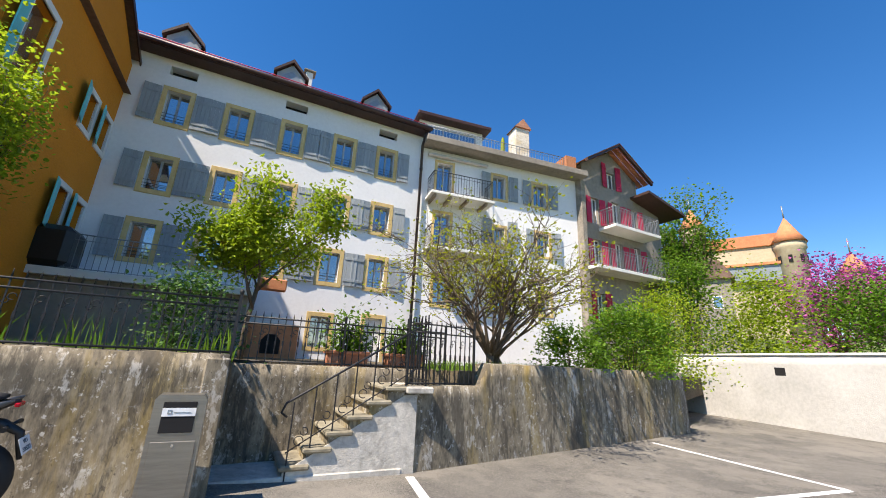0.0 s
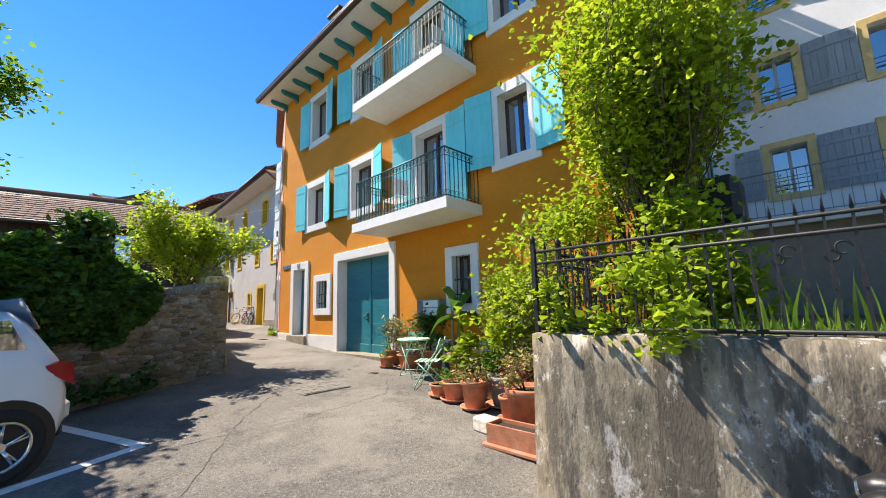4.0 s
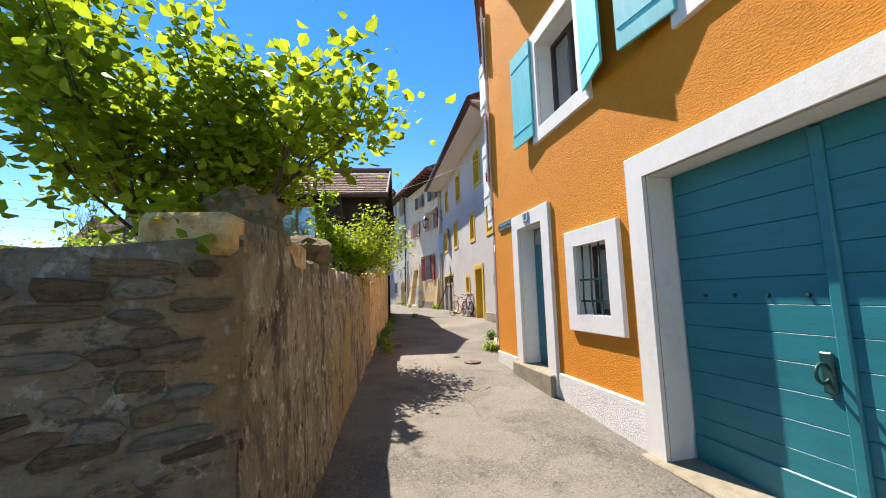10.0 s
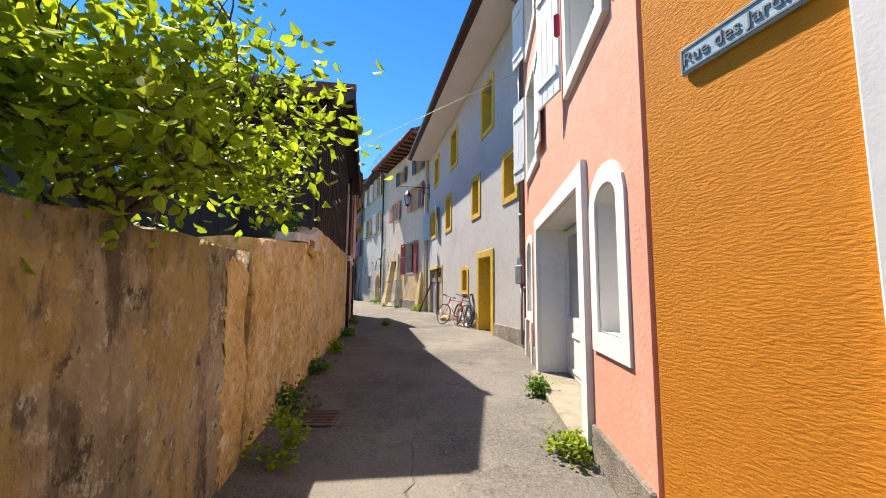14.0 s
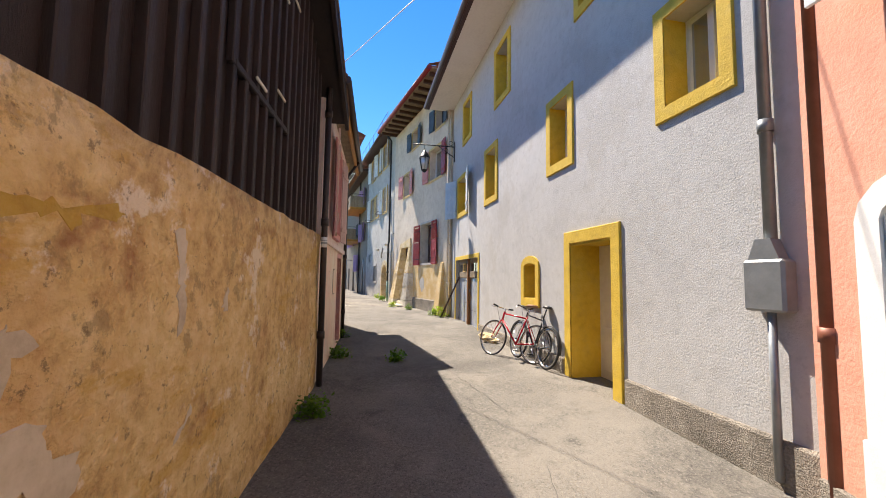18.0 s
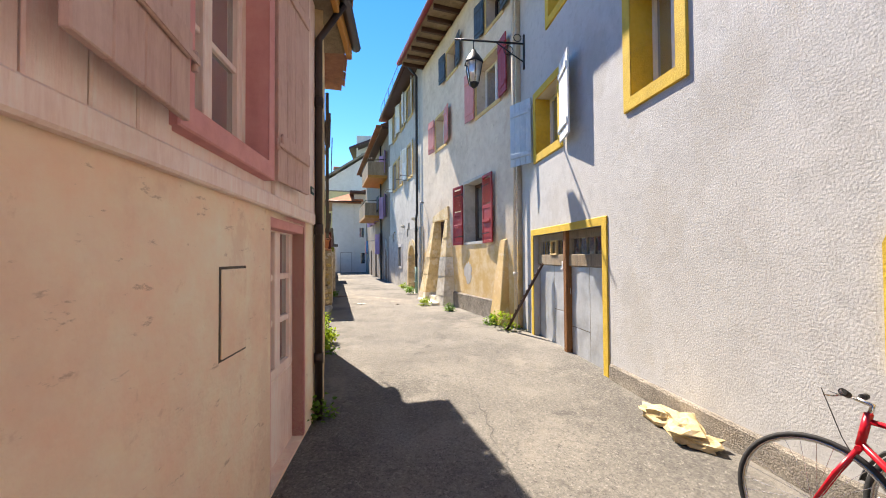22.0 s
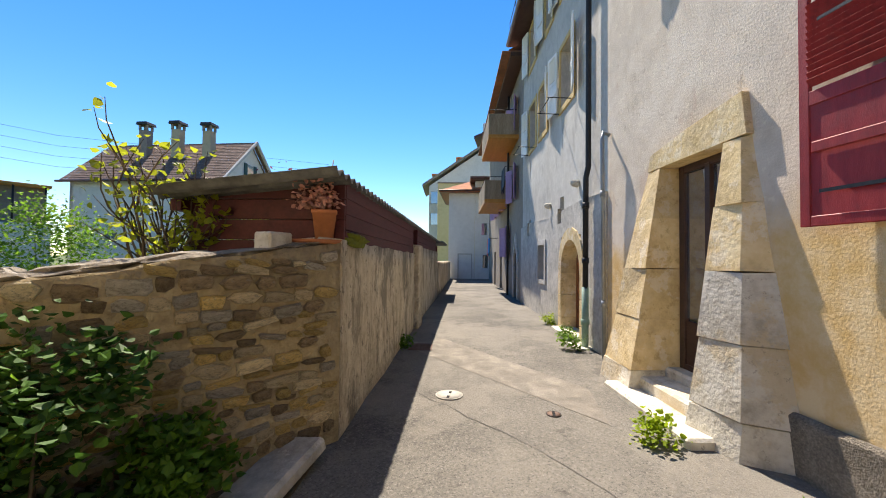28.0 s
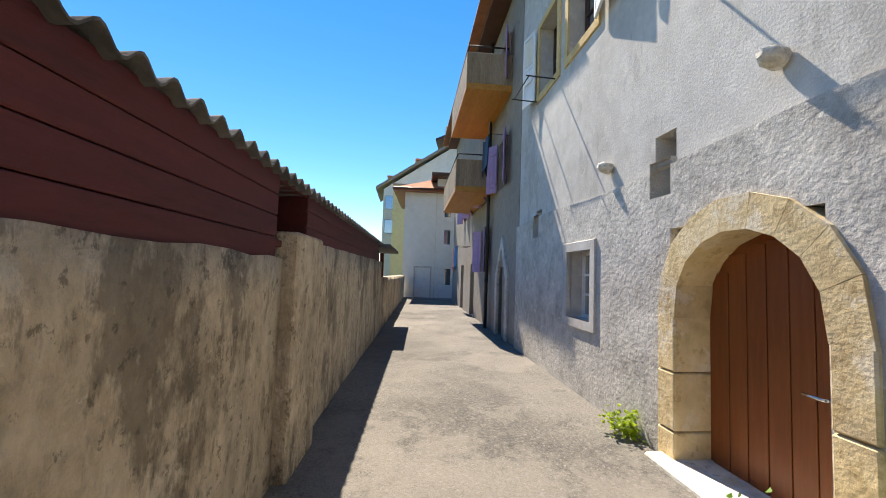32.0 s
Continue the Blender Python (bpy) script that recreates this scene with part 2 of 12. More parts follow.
# ---------- mesh building ----------
class Shape:
    def __init__(self):
        self.v, self.f, self.smooth = [], [], set()

    def quad(self, a, b, c, d):
        n = len(self.v)
        self.v += [tuple(a), tuple(b), tuple(c), tuple(d)]
        self.f.append((n, n + 1, n + 2, n + 3))
        return self

    def poly(self, pts):
        n = len(self.v)
        self.v += [tuple(p) for p in pts]
        self.f.append(tuple(range(n, n + len(pts))))
        return self

    def box(self, x0, x1, y0, y1, z0, z1, c=0.0, m=None):
        """A box, with edges chamfered by c."""
        x0, x1, y0, y1, z0, z1 = min(x0, x1), max(x0, x1), min(y0, y1), max(y0, y1), min(z0, z1), max(z0, z1)
        n = len(self.v)
        if c <= 0:
            pts = [(x, y, z) for x in (x0, x1) for y in (y0, y1) for z in (z0, z1)]
            fs = [(0, 1, 3, 2), (4, 6, 7, 5), (0, 4, 5, 1), (2, 3, 7, 6), (0, 2, 6, 4), (1, 5, 7, 3)]
        else:
            c = min(c, (x1 - x0) / 2.1, (y1 - y0) / 2.1, (z1 - z0) / 2.1)
            pts, idx = [], {}
            lo, hi = (x0, y0, z0), (x1, y1, z1)
            for s in [(a, b, d) for a in (0, 1) for b in (0, 1) for d in (0, 1)]:
                for ax in range(3):
                    p = []
                    for k in range(3):
                        e = hi[k] if s[k] else lo[k]
                        p.append(e if k == ax else e + (-c if s[k] else c))
                    idx[s, ax] = len(pts)
                    pts.append(tuple(p))
            fs = []
            for ax in range(3):
                o = [k for k in range(3) if k != ax]
                for side in (0, 1):
                    loop = []
                    for a, b in ((0, 0), (1, 0), (1, 1), (0, 1)):
                        s = [0, 0, 0]
                        s[ax], s[o[0]], s[o[1]] = side, a, b
                        loop.append(idx[tuple(s), ax])
                    fs.append(tuple(loop))
                for a in (0, 1):
                    for b in (0, 1):
                        s0, s1 = [0, 0, 0], [0, 0, 0]
                        s0[o[0]] = s1[o[0]] = a
                        s0[o[1]] = s1[o[1]] = b
                        s1[ax] = 1
                        fs.append((idx[tuple(s0), o[0]], idx[tuple(s1), o[0]], idx[tuple(s1), o[1]], idx[tuple(s0), o[1]]))
            for s in [(a, b, d) for a in (0, 1) for b in (0, 1) for d in (0, 1)]:
                fs.append((idx[s, 0], idx[s, 1], idx[s, 2]))
        if m is not None:
            pts = [tuple(m @ Vector(p)) for p in pts]
        self.v += pts
        self.f += [tuple(i + n for i in f) for f in fs]
        return self

    def tube(self, p, q, r0, r1=None, n=8, caps=True):
        p, q = Vector(p), Vector(q)
        r1 = r0 if r1 is None else r1
        d = (q - p).normalized()
        a = d.orthogonal().normalized()
        b = d.cross(a)
        k = len(self.v)
        for c, r in ((p, r0), (q, r1)):
            for i in range(n):
                t = 2 * math.pi * i / n
                self.v.append(tuple(c + a * (r * math.cos(t)) + b * (r * math.sin(t))))
        for i in range(n):
            j = (i + 1) % n
            self.smooth.add(len(self.f))
            self.f.append((k + i, k + j, k + n + j, k + n + i))
        if caps:
            self.f.append(tuple(k + i for i in reversed(range(n))))
            self.f.append(tuple(k + n + i for i in range(n)))
        return self

    def path(self, pts, r, n=6):
        """A rod along a line of points; r may be a list."""
        pts = [Vector(p) for p in pts]
        rs = r if isinstance(r, (list, tuple)) else [r] * len(pts)
        k = len(self.v)
        d0 = (pts[1] - pts[0]).normalized()
        a = d0.orthogonal().normalized()
        for i, p in enumerate(pts):
            d = (pts[min(i + 1, len(pts) - 1)] - pts[max(i - 1, 0)]).normalized()
            a = (a - d * a.dot(d)).normalized()
            b = d.cross(a)
            for j in range(n):
                t = 2 * math.pi * j / n
                self.v.append(tuple(p + a * (rs[i] * math.cos(t)) + b * (rs[i] * math.sin(t))))
        for i in range(len(pts) - 1):
            for j in range(n):
                q = (j + 1) % n
                self.smooth.add(len(self.f))
                self.f.append((k + i * n + j, k + i * n + q, k + (i + 1) * n + q, k + (i + 1) * n + j))
        self.f.append(tuple(k + j for j in reversed(range(n))))
        self.f.append(tuple(k + (len(pts) - 1) * n + j for j in range(n)))
        return self

    def ring(self, centre, axis, R, r, n=24, k=6, arc=1.0, start=0.0):
        c, ax = Vector(centre), Vector(axis).normalized()
        a = ax.orthogonal().normalized()
        b = ax.cross(a)
        if abs(ax.z) < 0.9:
            a = Vector((0, 0, 1)).cross(ax).normalized()
            b = ax.cross(a)
        m = n if arc >= 1 else n + 1
        base = len(self.v)
        for i in range(m):
            t = 2 * math.pi * (start + arc * i / n)
            o = a * math.cos(t) + b * math.sin(t)
            for j in range(k):
                u = 2 * math.pi * j / k
                self.v.append(tuple(c + o * (R + r * math.cos(u)) + ax * (r * math.sin(u))))
        for i in range(n):
            i2 = (i + 1) % m
            for j in range(k):
                j2 = (j + 1) % k
                self.smooth.add(len(self.f))
                self.f.append((base + i * k + j, base + i2 * k + j, base + i2 * k + j2, base + i * k + j2))
        return self

    def lathe(self, profile, at=(0, 0, 0), n=20):
        """profile: (radius, height) pairs."""
        base = len(self.v)
        for r, z in profile:
            for i in range(n):
                t = 2 * math.pi * i / n
                self.v.append((at[0] + r * math.cos(t), at[1] + r * math.sin(t), at[2] + z))
        for k in range(len(profile) - 1):
            for i in range(n):
                j = (i + 1) % n
                self.smooth.add(len(self.f))
                self.f.append((base + k * n + i, base + k * n + j, base + (k + 1) * n + j, base + (k + 1) * n + i))
        self.f.append(tuple(base + i for i in reversed(range(n))))
        self.f.append(tuple(base + (len(profile) - 1) * n + i for i in range(n)))
        return self

    def prism(self, pts, y0, y1):
        """A flat outline of (x, z) points, thickened from y0 to y1."""
        n, k = len(pts), len(self.v)
        self.v += [(x, y0, z) for x, z in pts] + [(x, y1, z) for x, z in pts]
        self.f += [tuple(range(k, k + n)), tuple(reversed(range(k + n, k + 2 * n)))]
        for i in range(n):
            j = (i + 1) % n
            self.f.append((k + i, k + n + i, k + n + j, k + j))
        return self

    def slab(self, pts, z0, z1):
        """A plan outline of (x, y) points, thickened from z0 to z1."""
        n, k = len(pts), len(self.v)
        self.v += [(x, y, z0) for x, y in pts] + [(x, y, z1) for x, y in pts]
        self.f += [tuple(reversed(range(k, k + n))), tuple(range(k + n, k + 2 * n))]
        for i in range(n):
            j = (i + 1) % n
            self.f.append((k + i, k + j, k + n + j, k + n + i))
        return self

    def add(self, other, m=None):
        k = len(self.v)
        self.v += [tuple(m @ Vector(p)) for p in other.v] if m is not None else other.v
        self.smooth |= {len(self.f) + i for i in other.smooth}
        self.f += [tuple(i + k for i in f) for f in other.f]
        return self

    def mesh(self, name, material):
        me = bpy.data.meshes.new(name)
        me.from_pydata(self.v, [], self.f)
        bm = bmesh.new()
        bm.from_mesh(me)
        bmesh.ops.recalc_face_normals(bm, faces=bm.faces)
        bm.to_mesh(me)
        bm.free()
        if self.smooth:
            for i in self.smooth:
                me.polygons[i].use_smooth = True
        if material:
            me.materials.append(material)
        return me


def part(name, shape, material, parent, label=""):
    """One mesh object under a thing or under a part."""
    ob = new(name, shape.mesh(name, material) if isinstance(shape, Shape) else shape)
    ob.parent = parent
    return tagged(ob, label)


def same_part(name, me, parent, m):
    ob = new(name, me)
    ob.parent = parent
    ob.matrix_basis = m
    return ob


def thing(name, label, category, m=None, group="", kind=""):
    ob = new(name)
    ob.empty_display_size = 0.2
    if m is not None:
        ob.matrix_world = m
    return tagged(ob, label, category, group, kind)


def solid(name, shape, material, label="", category="", m=None, group="", kind=""):
    ob = new(name, shape.mesh(name, material))
    if m is not None:
        ob.matrix_world = m
    return tagged(ob, label, category, group, kind)


def face(a, b, z=0.0):
    """A facade's own axes: x along it from a to b (right to left as one looks at it), y out of it, z up; and its length."""
    u = Vector((b[0] - a[0], b[1] - a[1], 0))
    n = u.length
    u.normalize()
    w = Vector((-u.y, u.x, 0))
    m = Matrix(((u.x, w.x, 0, a[0]), (u.y, w.y, 0, a[1]), (0, 0, 1, z), (0, 0, 0, 1)))
    return m, n


def holed(shape, s0, s1, z0, z1, holes, t=0.4, y=0.0, top=None, back=True):
    """A wall from s0 to s1 and z0 to z1 with its face at y, t thick, pierced by holes (s0, s1, z0, z1); top(s): the height of its upper edge."""
    hs = [(max(a, s0), min(b, s1), max(c, z0), min(d, z1)) for a, b, c, d in holes]
    xs = sorted({s0, s1, *(h[0] for h in hs), *(h[1] for h in hs)})
    if top:
        n = int((s1 - s0) / 1.0)
        xs = sorted({*xs, *(s0 + (s1 - s0) * i / max(n, 1) for i in range(n + 1))})
    zs = sorted({z0, z1, *(h[2] for h in hs), *(h[3] for h in hs)})

    def lift(s, z):
        return top(s) if top and z >= z1 - 1e-6 else z

    for a, b in zip(xs, xs[1:]):
        for c, d in zip(zs, zs[1:]):
            ms, mz = (a + b) / 2, (c + d) / 2
            if any(h[0] < ms < h[1] and h[2] < mz < h[3] for h in hs):
                continue
            shape.quad((a, y, c), (b, y, c), (b, y, lift(b, d)), (a, y, lift(a, d)))
            if back:
                shape.quad((a, y - t, c), (b, y - t, c), (b, y - t, lift(b, d)), (a, y - t, lift(a, d)))
    for a, b, c, d in hs:
        shape.quad((a, y, c), (a, y - t, c), (a, y - t, d), (a, y, d))
        shape.quad((b, y, c), (b, y - t, c), (b, y - t, d), (b, y, d))
        shape.quad((a, y, d), (a, y - t, d), (b, y - t, d), (b, y, d))
        shape.quad((a, y, c), (a, y - t, c), (b, y - t, c), (b, y, c))
    shape.quad((s0, y, z0), (s0, y - t, z0), (s0, y - t, lift(s0, z1)), (s0, y, lift(s0, z1)))
    shape.quad((s1, y, z0), (s1, y - t, z0), (s1, y - t, lift(s1, z1)), (s1, y, lift(s1, z1)))
    for a, b in zip(xs, xs[1:]):
        shape.quad((a, y, lift(a, z1)), (a, y - t, lift(a, z1)), (b, y - t, lift(b, z1)), (b, y, lift(b, z1)))
    return shape


def rock(w, d, h, seed, n=14, rings=7, amp=0.22):
    """A rough boulder resting on z = 0."""
    sh = Shape()
    for k in range(rings + 1):
        t = math.pi * (0.06 + 0.9 * k / rings)
        for i in range(n):
            a = 2 * math.pi * i / n
            c, s = math.cos(a), math.sin(a)
            q = Vector((math.copysign(abs(c) ** 0.7, c) * math.sin(t) ** 0.6, math.copysign(abs(s) ** 0.7, s) * math.sin(t) ** 0.6, -math.cos(t)))
            f = 1 + amp * noise.fractal(q * 1.6 + Vector((seed * 3.7, 0, 0)), 0.9, 2.1, 4)
            sh.v.append((q.x * f * w / 2, q.y * f * d / 2, max(0.0, (q.z * f + 0.95) * h / 2)))
    for k in range(rings):
        for i in range(n):
            j = (i + 1) % n
            sh.f.append((k * n + i, k * n + j, (k + 1) * n + j, (k + 1) * n + i))
    sh.f.append(tuple(range(n)))
    sh.f.append(tuple(rings * n + i for i in range(n)))
    return sh

# ---------- the surfaces of the place ----------
M = {}
M["asphalt"] = mat("asphalt", (0.14, 0.13, 0.112), (0.213, 0.197, 0.168), (0.0672, 0.0627, 0.056), rough=0.92, scale=34, big=0.5, bump=1.0, bump_scale=70, distance=0.014, stain=(0.213, 0.197, 0.168), stain_amount=0.55, stain_scale=0.45, spots=(0.056, 0.0526, 0.047), spots_scale=2.2, spots_amount=0.5, spots_at=0.58, more=(((0.302, 0.28, 0.241), 38.0, 0.6, 0.565, (1, 1, 1)), ((0.0448, 0.0426, 0.0381), 52.0, 0.8, 0.565, (1, 1, 1)), ((0.246, 0.224, 0.188), 0.35, 0.45, 0.52, (1, 1, 1)), ((0.224, 0.207, 0.174), 1.3, 0.4, 0.56, (1, 1, 1)),))
M["gravel"] = mat("worn_gravel_asphalt", (0.2, 0.18, 0.15), (0.32, 0.29, 0.24), (0.12, 0.11, 0.095), rough=0.95, scale=110, big=3, bump=0.8, bump_scale=120, distance=0.01)
M["line"] = mat("road_paint", (0.78, 0.78, 0.76), (0.85, 0.85, 0.83), (0.62, 0.62, 0.6), rough=0.8, scale=30, bump=0.2, stain=(0.3, 0.29, 0.27), stain_amount=0.5, stain_scale=9)
M["orange"] = mat("orange_render", (0.621, 0.221, 0.0113), (0.678, 0.249, 0.0151), (0.546, 0.188, 0.00942), rough=0.9, scale=9, big=0.4, bump=0.7, bump_scale=30, stretch=(1, 1, 2.6), distance=0.012)
M["white_paint"] = mat("white_paint", (0.699, 0.691, 0.664), (0.734, 0.726, 0.699), (0.629, 0.62, 0.595), rough=0.7, scale=14, big=0.8, bump=0.15, distance=0.01)
M["plinth"] = mat("white_plinth", (0.681, 0.672, 0.653), (0.736, 0.727, 0.708), (0.57, 0.561, 0.543), rough=0.9, scale=20, bump=0.7, bump_scale=60, distance=0.015)
M["turq"] = mat("turquoise_shutter", (0.10, 0.55, 0.60), (0.13, 0.60, 0.65), (0.085, 0.49, 0.54), rough=0.5, scale=5, big=1, bump=0.08, bump_scale=60, stretch=(6, 6, 1), rnd=0.05)
M["teal"] = mat("teal_door_paint", (0.010, 0.165, 0.205), (0.014, 0.19, 0.235), (0.008, 0.14, 0.175), rough=0.42, scale=4, big=0.7, bump=0.1, bump_scale=30, stretch=(1, 1, 5))
M["glass"] = glass_mat("window_glass")
M["glass_pale"] = glass_mat("curtained_glass", (0.12, 0.15, 0.16), 0.08)
M["brown_frame"] = mat("brown_window_frame", (0.055, 0.028, 0.02), (0.075, 0.04, 0.028), (0.04, 0.02, 0.014), rough=0.5, scale=8, bump=0.1, stretch=(1, 1, 8))
# near-black that paints the missing light inside hollows and openings
M["dark"] = mat("painted_hollow_shade", (0.012, 0.012, 0.013), rough=0.95, bump=0)
M["concrete_old"] = mat("old_retaining_wall", (0.2, 0.168, 0.118), (0.34, 0.295, 0.215), (0.068, 0.058, 0.042), rough=0.95, scale=12, big=1.3, bump=0.6, bump_scale=50, distance=0.012, stretch=(1.4, 1.4, 0.55), stain=(0.36, 0.25, 0.055), stain_amount=0.6, stain_scale=1.1, stain_stretch=(1.6, 1.6, 0.25), spots=(0.56, 0.54, 0.49), spots_scale=11, spots_amount=0.7, spots_at=0.59, more=(((0.06, 0.052, 0.04), 1.6, 0.7, 0.52, (1.7, 1.7, 0.3)), ((0.5, 0.48, 0.43), 3.0, 0.6, 0.58, (1.4, 1.4, 0.6)), ((0.05, 0.043, 0.034), 14.0, 0.7, 0.59, (1, 1, 0.7)),))
M["pale_wall"] = mat("pale_parapet_render", (0.504, 0.491, 0.459), (0.576, 0.567, 0.531), (0.414, 0.405, 0.378), rough=0.92, scale=8, big=0.6, bump=0.5, bump_scale=40)
M["iron"] = mat("black_iron", (0.022, 0.022, 0.024), (0.04, 0.038, 0.036), (0.014, 0.014, 0.015), rough=0.5, metal=0.3, scale=20, bump=0.15)
M["green_iron"] = mat("dark_green_iron", (0.01, 0.055, 0.05), (0.02, 0.08, 0.07), (0.008, 0.04, 0.036), rough=0.45, metal=0.2, scale=20, bump=0.1)
M["slab_white"] = mat("balcony_slab_paint", (0.76, 0.75, 0.72), (0.81, 0.8, 0.77), (0.68, 0.67, 0.64), rough=0.8, scale=6, big=0.7, bump=0.12)
M["roof_edge"] = mat("brown_gutter_metal", (0.07, 0.035, 0.03), (0.09, 0.048, 0.04), (0.05, 0.026, 0.022), rough=0.45, metal=0.3, scale=7, bump=0.05)
M["tile"] = mat("clay_roof_tile", (0.33, 0.155, 0.095), (0.40, 0.21, 0.13), (0.22, 0.11, 0.075), rough=0.9, scale=9, big=1.2, bump=0.4, rnd=0.22, stain=(0.16, 0.12, 0.09), stain_amount=0.6, stain_scale=1.1)
M["tile_brown"] = mat("brown_roof_tile", (0.17, 0.105, 0.08), (0.22, 0.14, 0.105), (0.115, 0.075, 0.06), rough=0.9, scale=9, big=1.0, bump=0.4, rnd=0.2)
M["tile_red"] = mat("orange_roof_tile", (0.52, 0.20, 0.09), (0.60, 0.26, 0.12), (0.40, 0.15, 0.07), rough=0.9, scale=9, big=1.0, bump=0.4, rnd=0.15)
M["white_wall"] = mat("white_house_render", (0.731, 0.731, 0.727), (0.769, 0.769, 0.765), (0.674, 0.674, 0.67), rough=0.92, scale=8, big=0.35, bump=0.3, bump_scale=40, distance=0.015)
M["rough_white"] = mat("rough_white_render", (0.487, 0.482, 0.467), (0.527, 0.522, 0.508), (0.427, 0.421, 0.411), rough=0.95, scale=7, big=0.5, bump=0.45, bump_scale=55, distance=0.012, spots=(0.401, 0.394, 0.381), spots_scale=3.2, spots_amount=0.35, spots_at=0.58, stain=(0.369, 0.354, 0.334), stain_amount=0.4, stain_scale=0.7, more=(((0.348, 0.34, 0.328), 7.0, 0.35, 0.57, (1, 1, 1)), ((0.401, 0.374, 0.328), 0.7, 0.35, 0.54, (1, 1, 0.7)),))
M["sandstone"] = mat("yellow_sandstone", (0.60, 0.43, 0.18), (0.68, 0.51, 0.24), (0.48, 0.34, 0.14), rough=0.9, scale=8, bump=0.35)
M["ochre_paint"] = mat("yellow_window_paint", (0.63, 0.423, 0.045), (0.684, 0.477, 0.072), (0.522, 0.342, 0.036), rough=0.85, scale=9, big=1.2, bump=0.5, bump_scale=45, distance=0.012, stain=(0.45, 0.324, 0.09), stain_amount=0.4, stain_scale=5)
M["grey_shutter"] = mat("grey_shutter", (0.27, 0.30, 0.315), (0.31, 0.345, 0.36), (0.22, 0.245, 0.26), rough=0.65, scale=6, bump=0.12, stretch=(6, 6, 1), rnd=0.06)
M["grey_frame"] = mat("grey_window_frame", (0.36, 0.37, 0.38), rough=0.5, scale=8, bump=0.05)
M["pink"] = mat("salmon_render", (0.65, 0.302, 0.211), (0.68, 0.34, 0.249), (0.598, 0.261, 0.177), rough=0.92, scale=6, big=0.5, bump=0.4, bump_scale=30, distance=0.015)
M["pebble"] = mat("pebbledash", (0.284, 0.25, 0.203), (0.486, 0.432, 0.351), (0.135, 0.119, 0.0945), rough=0.95, scale=55, big=2.0, bump=1.0, bump_scale=70, distance=0.04)
M["beige"] = mat("weathered_beige_render", (0.655, 0.562, 0.45), (0.735, 0.65, 0.535), (0.53, 0.44, 0.335), rough=0.95, scale=4, big=0.5, bump=0.35, bump_scale=45, distance=0.014, stain=(0.44, 0.39, 0.33), stain_amount=0.5, stain_scale=0.6, spots=(0.48, 0.42, 0.35), spots_scale=2.5, spots_amount=0.4, spots_at=0.58, more=(((0.76, 0.7, 0.6), 6.0, 0.4, 0.57, (1, 1, 1)), ((0.38, 0.33, 0.275), 1.0, 0.35, 0.56, (1, 1, 0.5)),))
M["beige_two"] = mat("beige_render_over_ochre", (0.655, 0.562, 0.45), (0.735, 0.65, 0.535), (0.53, 0.44, 0.335), rough=0.95, scale=4, big=0.5, bump=0.35, bump_scale=45, distance=0.016, stain=(0.44, 0.39, 0.33), stain_amount=0.5, stain_scale=0.6, low=(3.75, 2.2, 0.28, (0.62, 0.41, 0.16), (0.72, 0.565, 0.33)), more=(((0.5, 0.34, 0.24), 1.1, 0.4, 0.57, (1, 1, 0.5)), ((0.78, 0.7, 0.54), 5.0, 0.5, 0.58, (1, 1, 1)), ((0.34, 0.27, 0.2), 9.0, 0.5, 0.61, (1, 1, 0.6)),))
M["beige_ochre"] = mat("ochre_render", (0.64, 0.45, 0.2), (0.72, 0.56, 0.31), (0.50, 0.34, 0.15), rough=0.95, scale=4, big=0.7, bump=0.35, bump_scale=45, distance=0.016, stain=(0.5, 0.3, 0.2), stain_amount=0.4, stain_scale=0.9, spots=(0.7, 0.6, 0.42), spots_scale=6, spots_amount=0.6, spots_at=0.57)
M["grey_render"] = mat("grey_render", (0.5, 0.481, 0.438), (0.587, 0.569, 0.519), (0.4, 0.381, 0.344), rough=0.95, scale=4, big=0.45, bump=0.35, bump_scale=45, distance=0.012, stain=(0.338, 0.312, 0.275), stain_amount=0.5, stain_scale=0.6, spots=(0.625, 0.587, 0.512), spots_scale=2.5, spots_amount=0.4, spots_at=0.57, more=(((0.3, 0.281, 0.244), 1.3, 0.45, 0.55, (1.2, 1.2, 0.4)), ((0.65, 0.625, 0.562), 8.0, 0.35, 0.57, (1, 1, 1)),))
M["grey_low"] = mat("grey_rough_base", (0.465, 0.441, 0.39), (0.604, 0.569, 0.5), (0.29, 0.273, 0.237), rough=0.95, scale=9, big=0.9, bump=0.6, bump_scale=22, distance=0.018, spots=(0.697, 0.662, 0.58), spots_scale=6, spots_amount=0.5, spots_at=0.58, stain=(0.232, 0.215, 0.186), stain_amount=0.6, stain_scale=0.9)
M["limestone"] = mat("yellow_limestone", (0.648, 0.497, 0.259), (0.734, 0.605, 0.367), (0.475, 0.346, 0.173), rough=0.92, scale=7, big=1.4, bump=0.5, bump_scale=22, distance=0.018, rnd=0.14, stain=(0.432, 0.356, 0.259), stain_amount=0.5, stain_scale=2, more=(((0.389, 0.27, 0.119), 7.0, 0.6, 0.56, (1, 1, 1)), ((0.734, 0.67, 0.54), 3.0, 0.5, 0.55, (1, 1, 1)),))
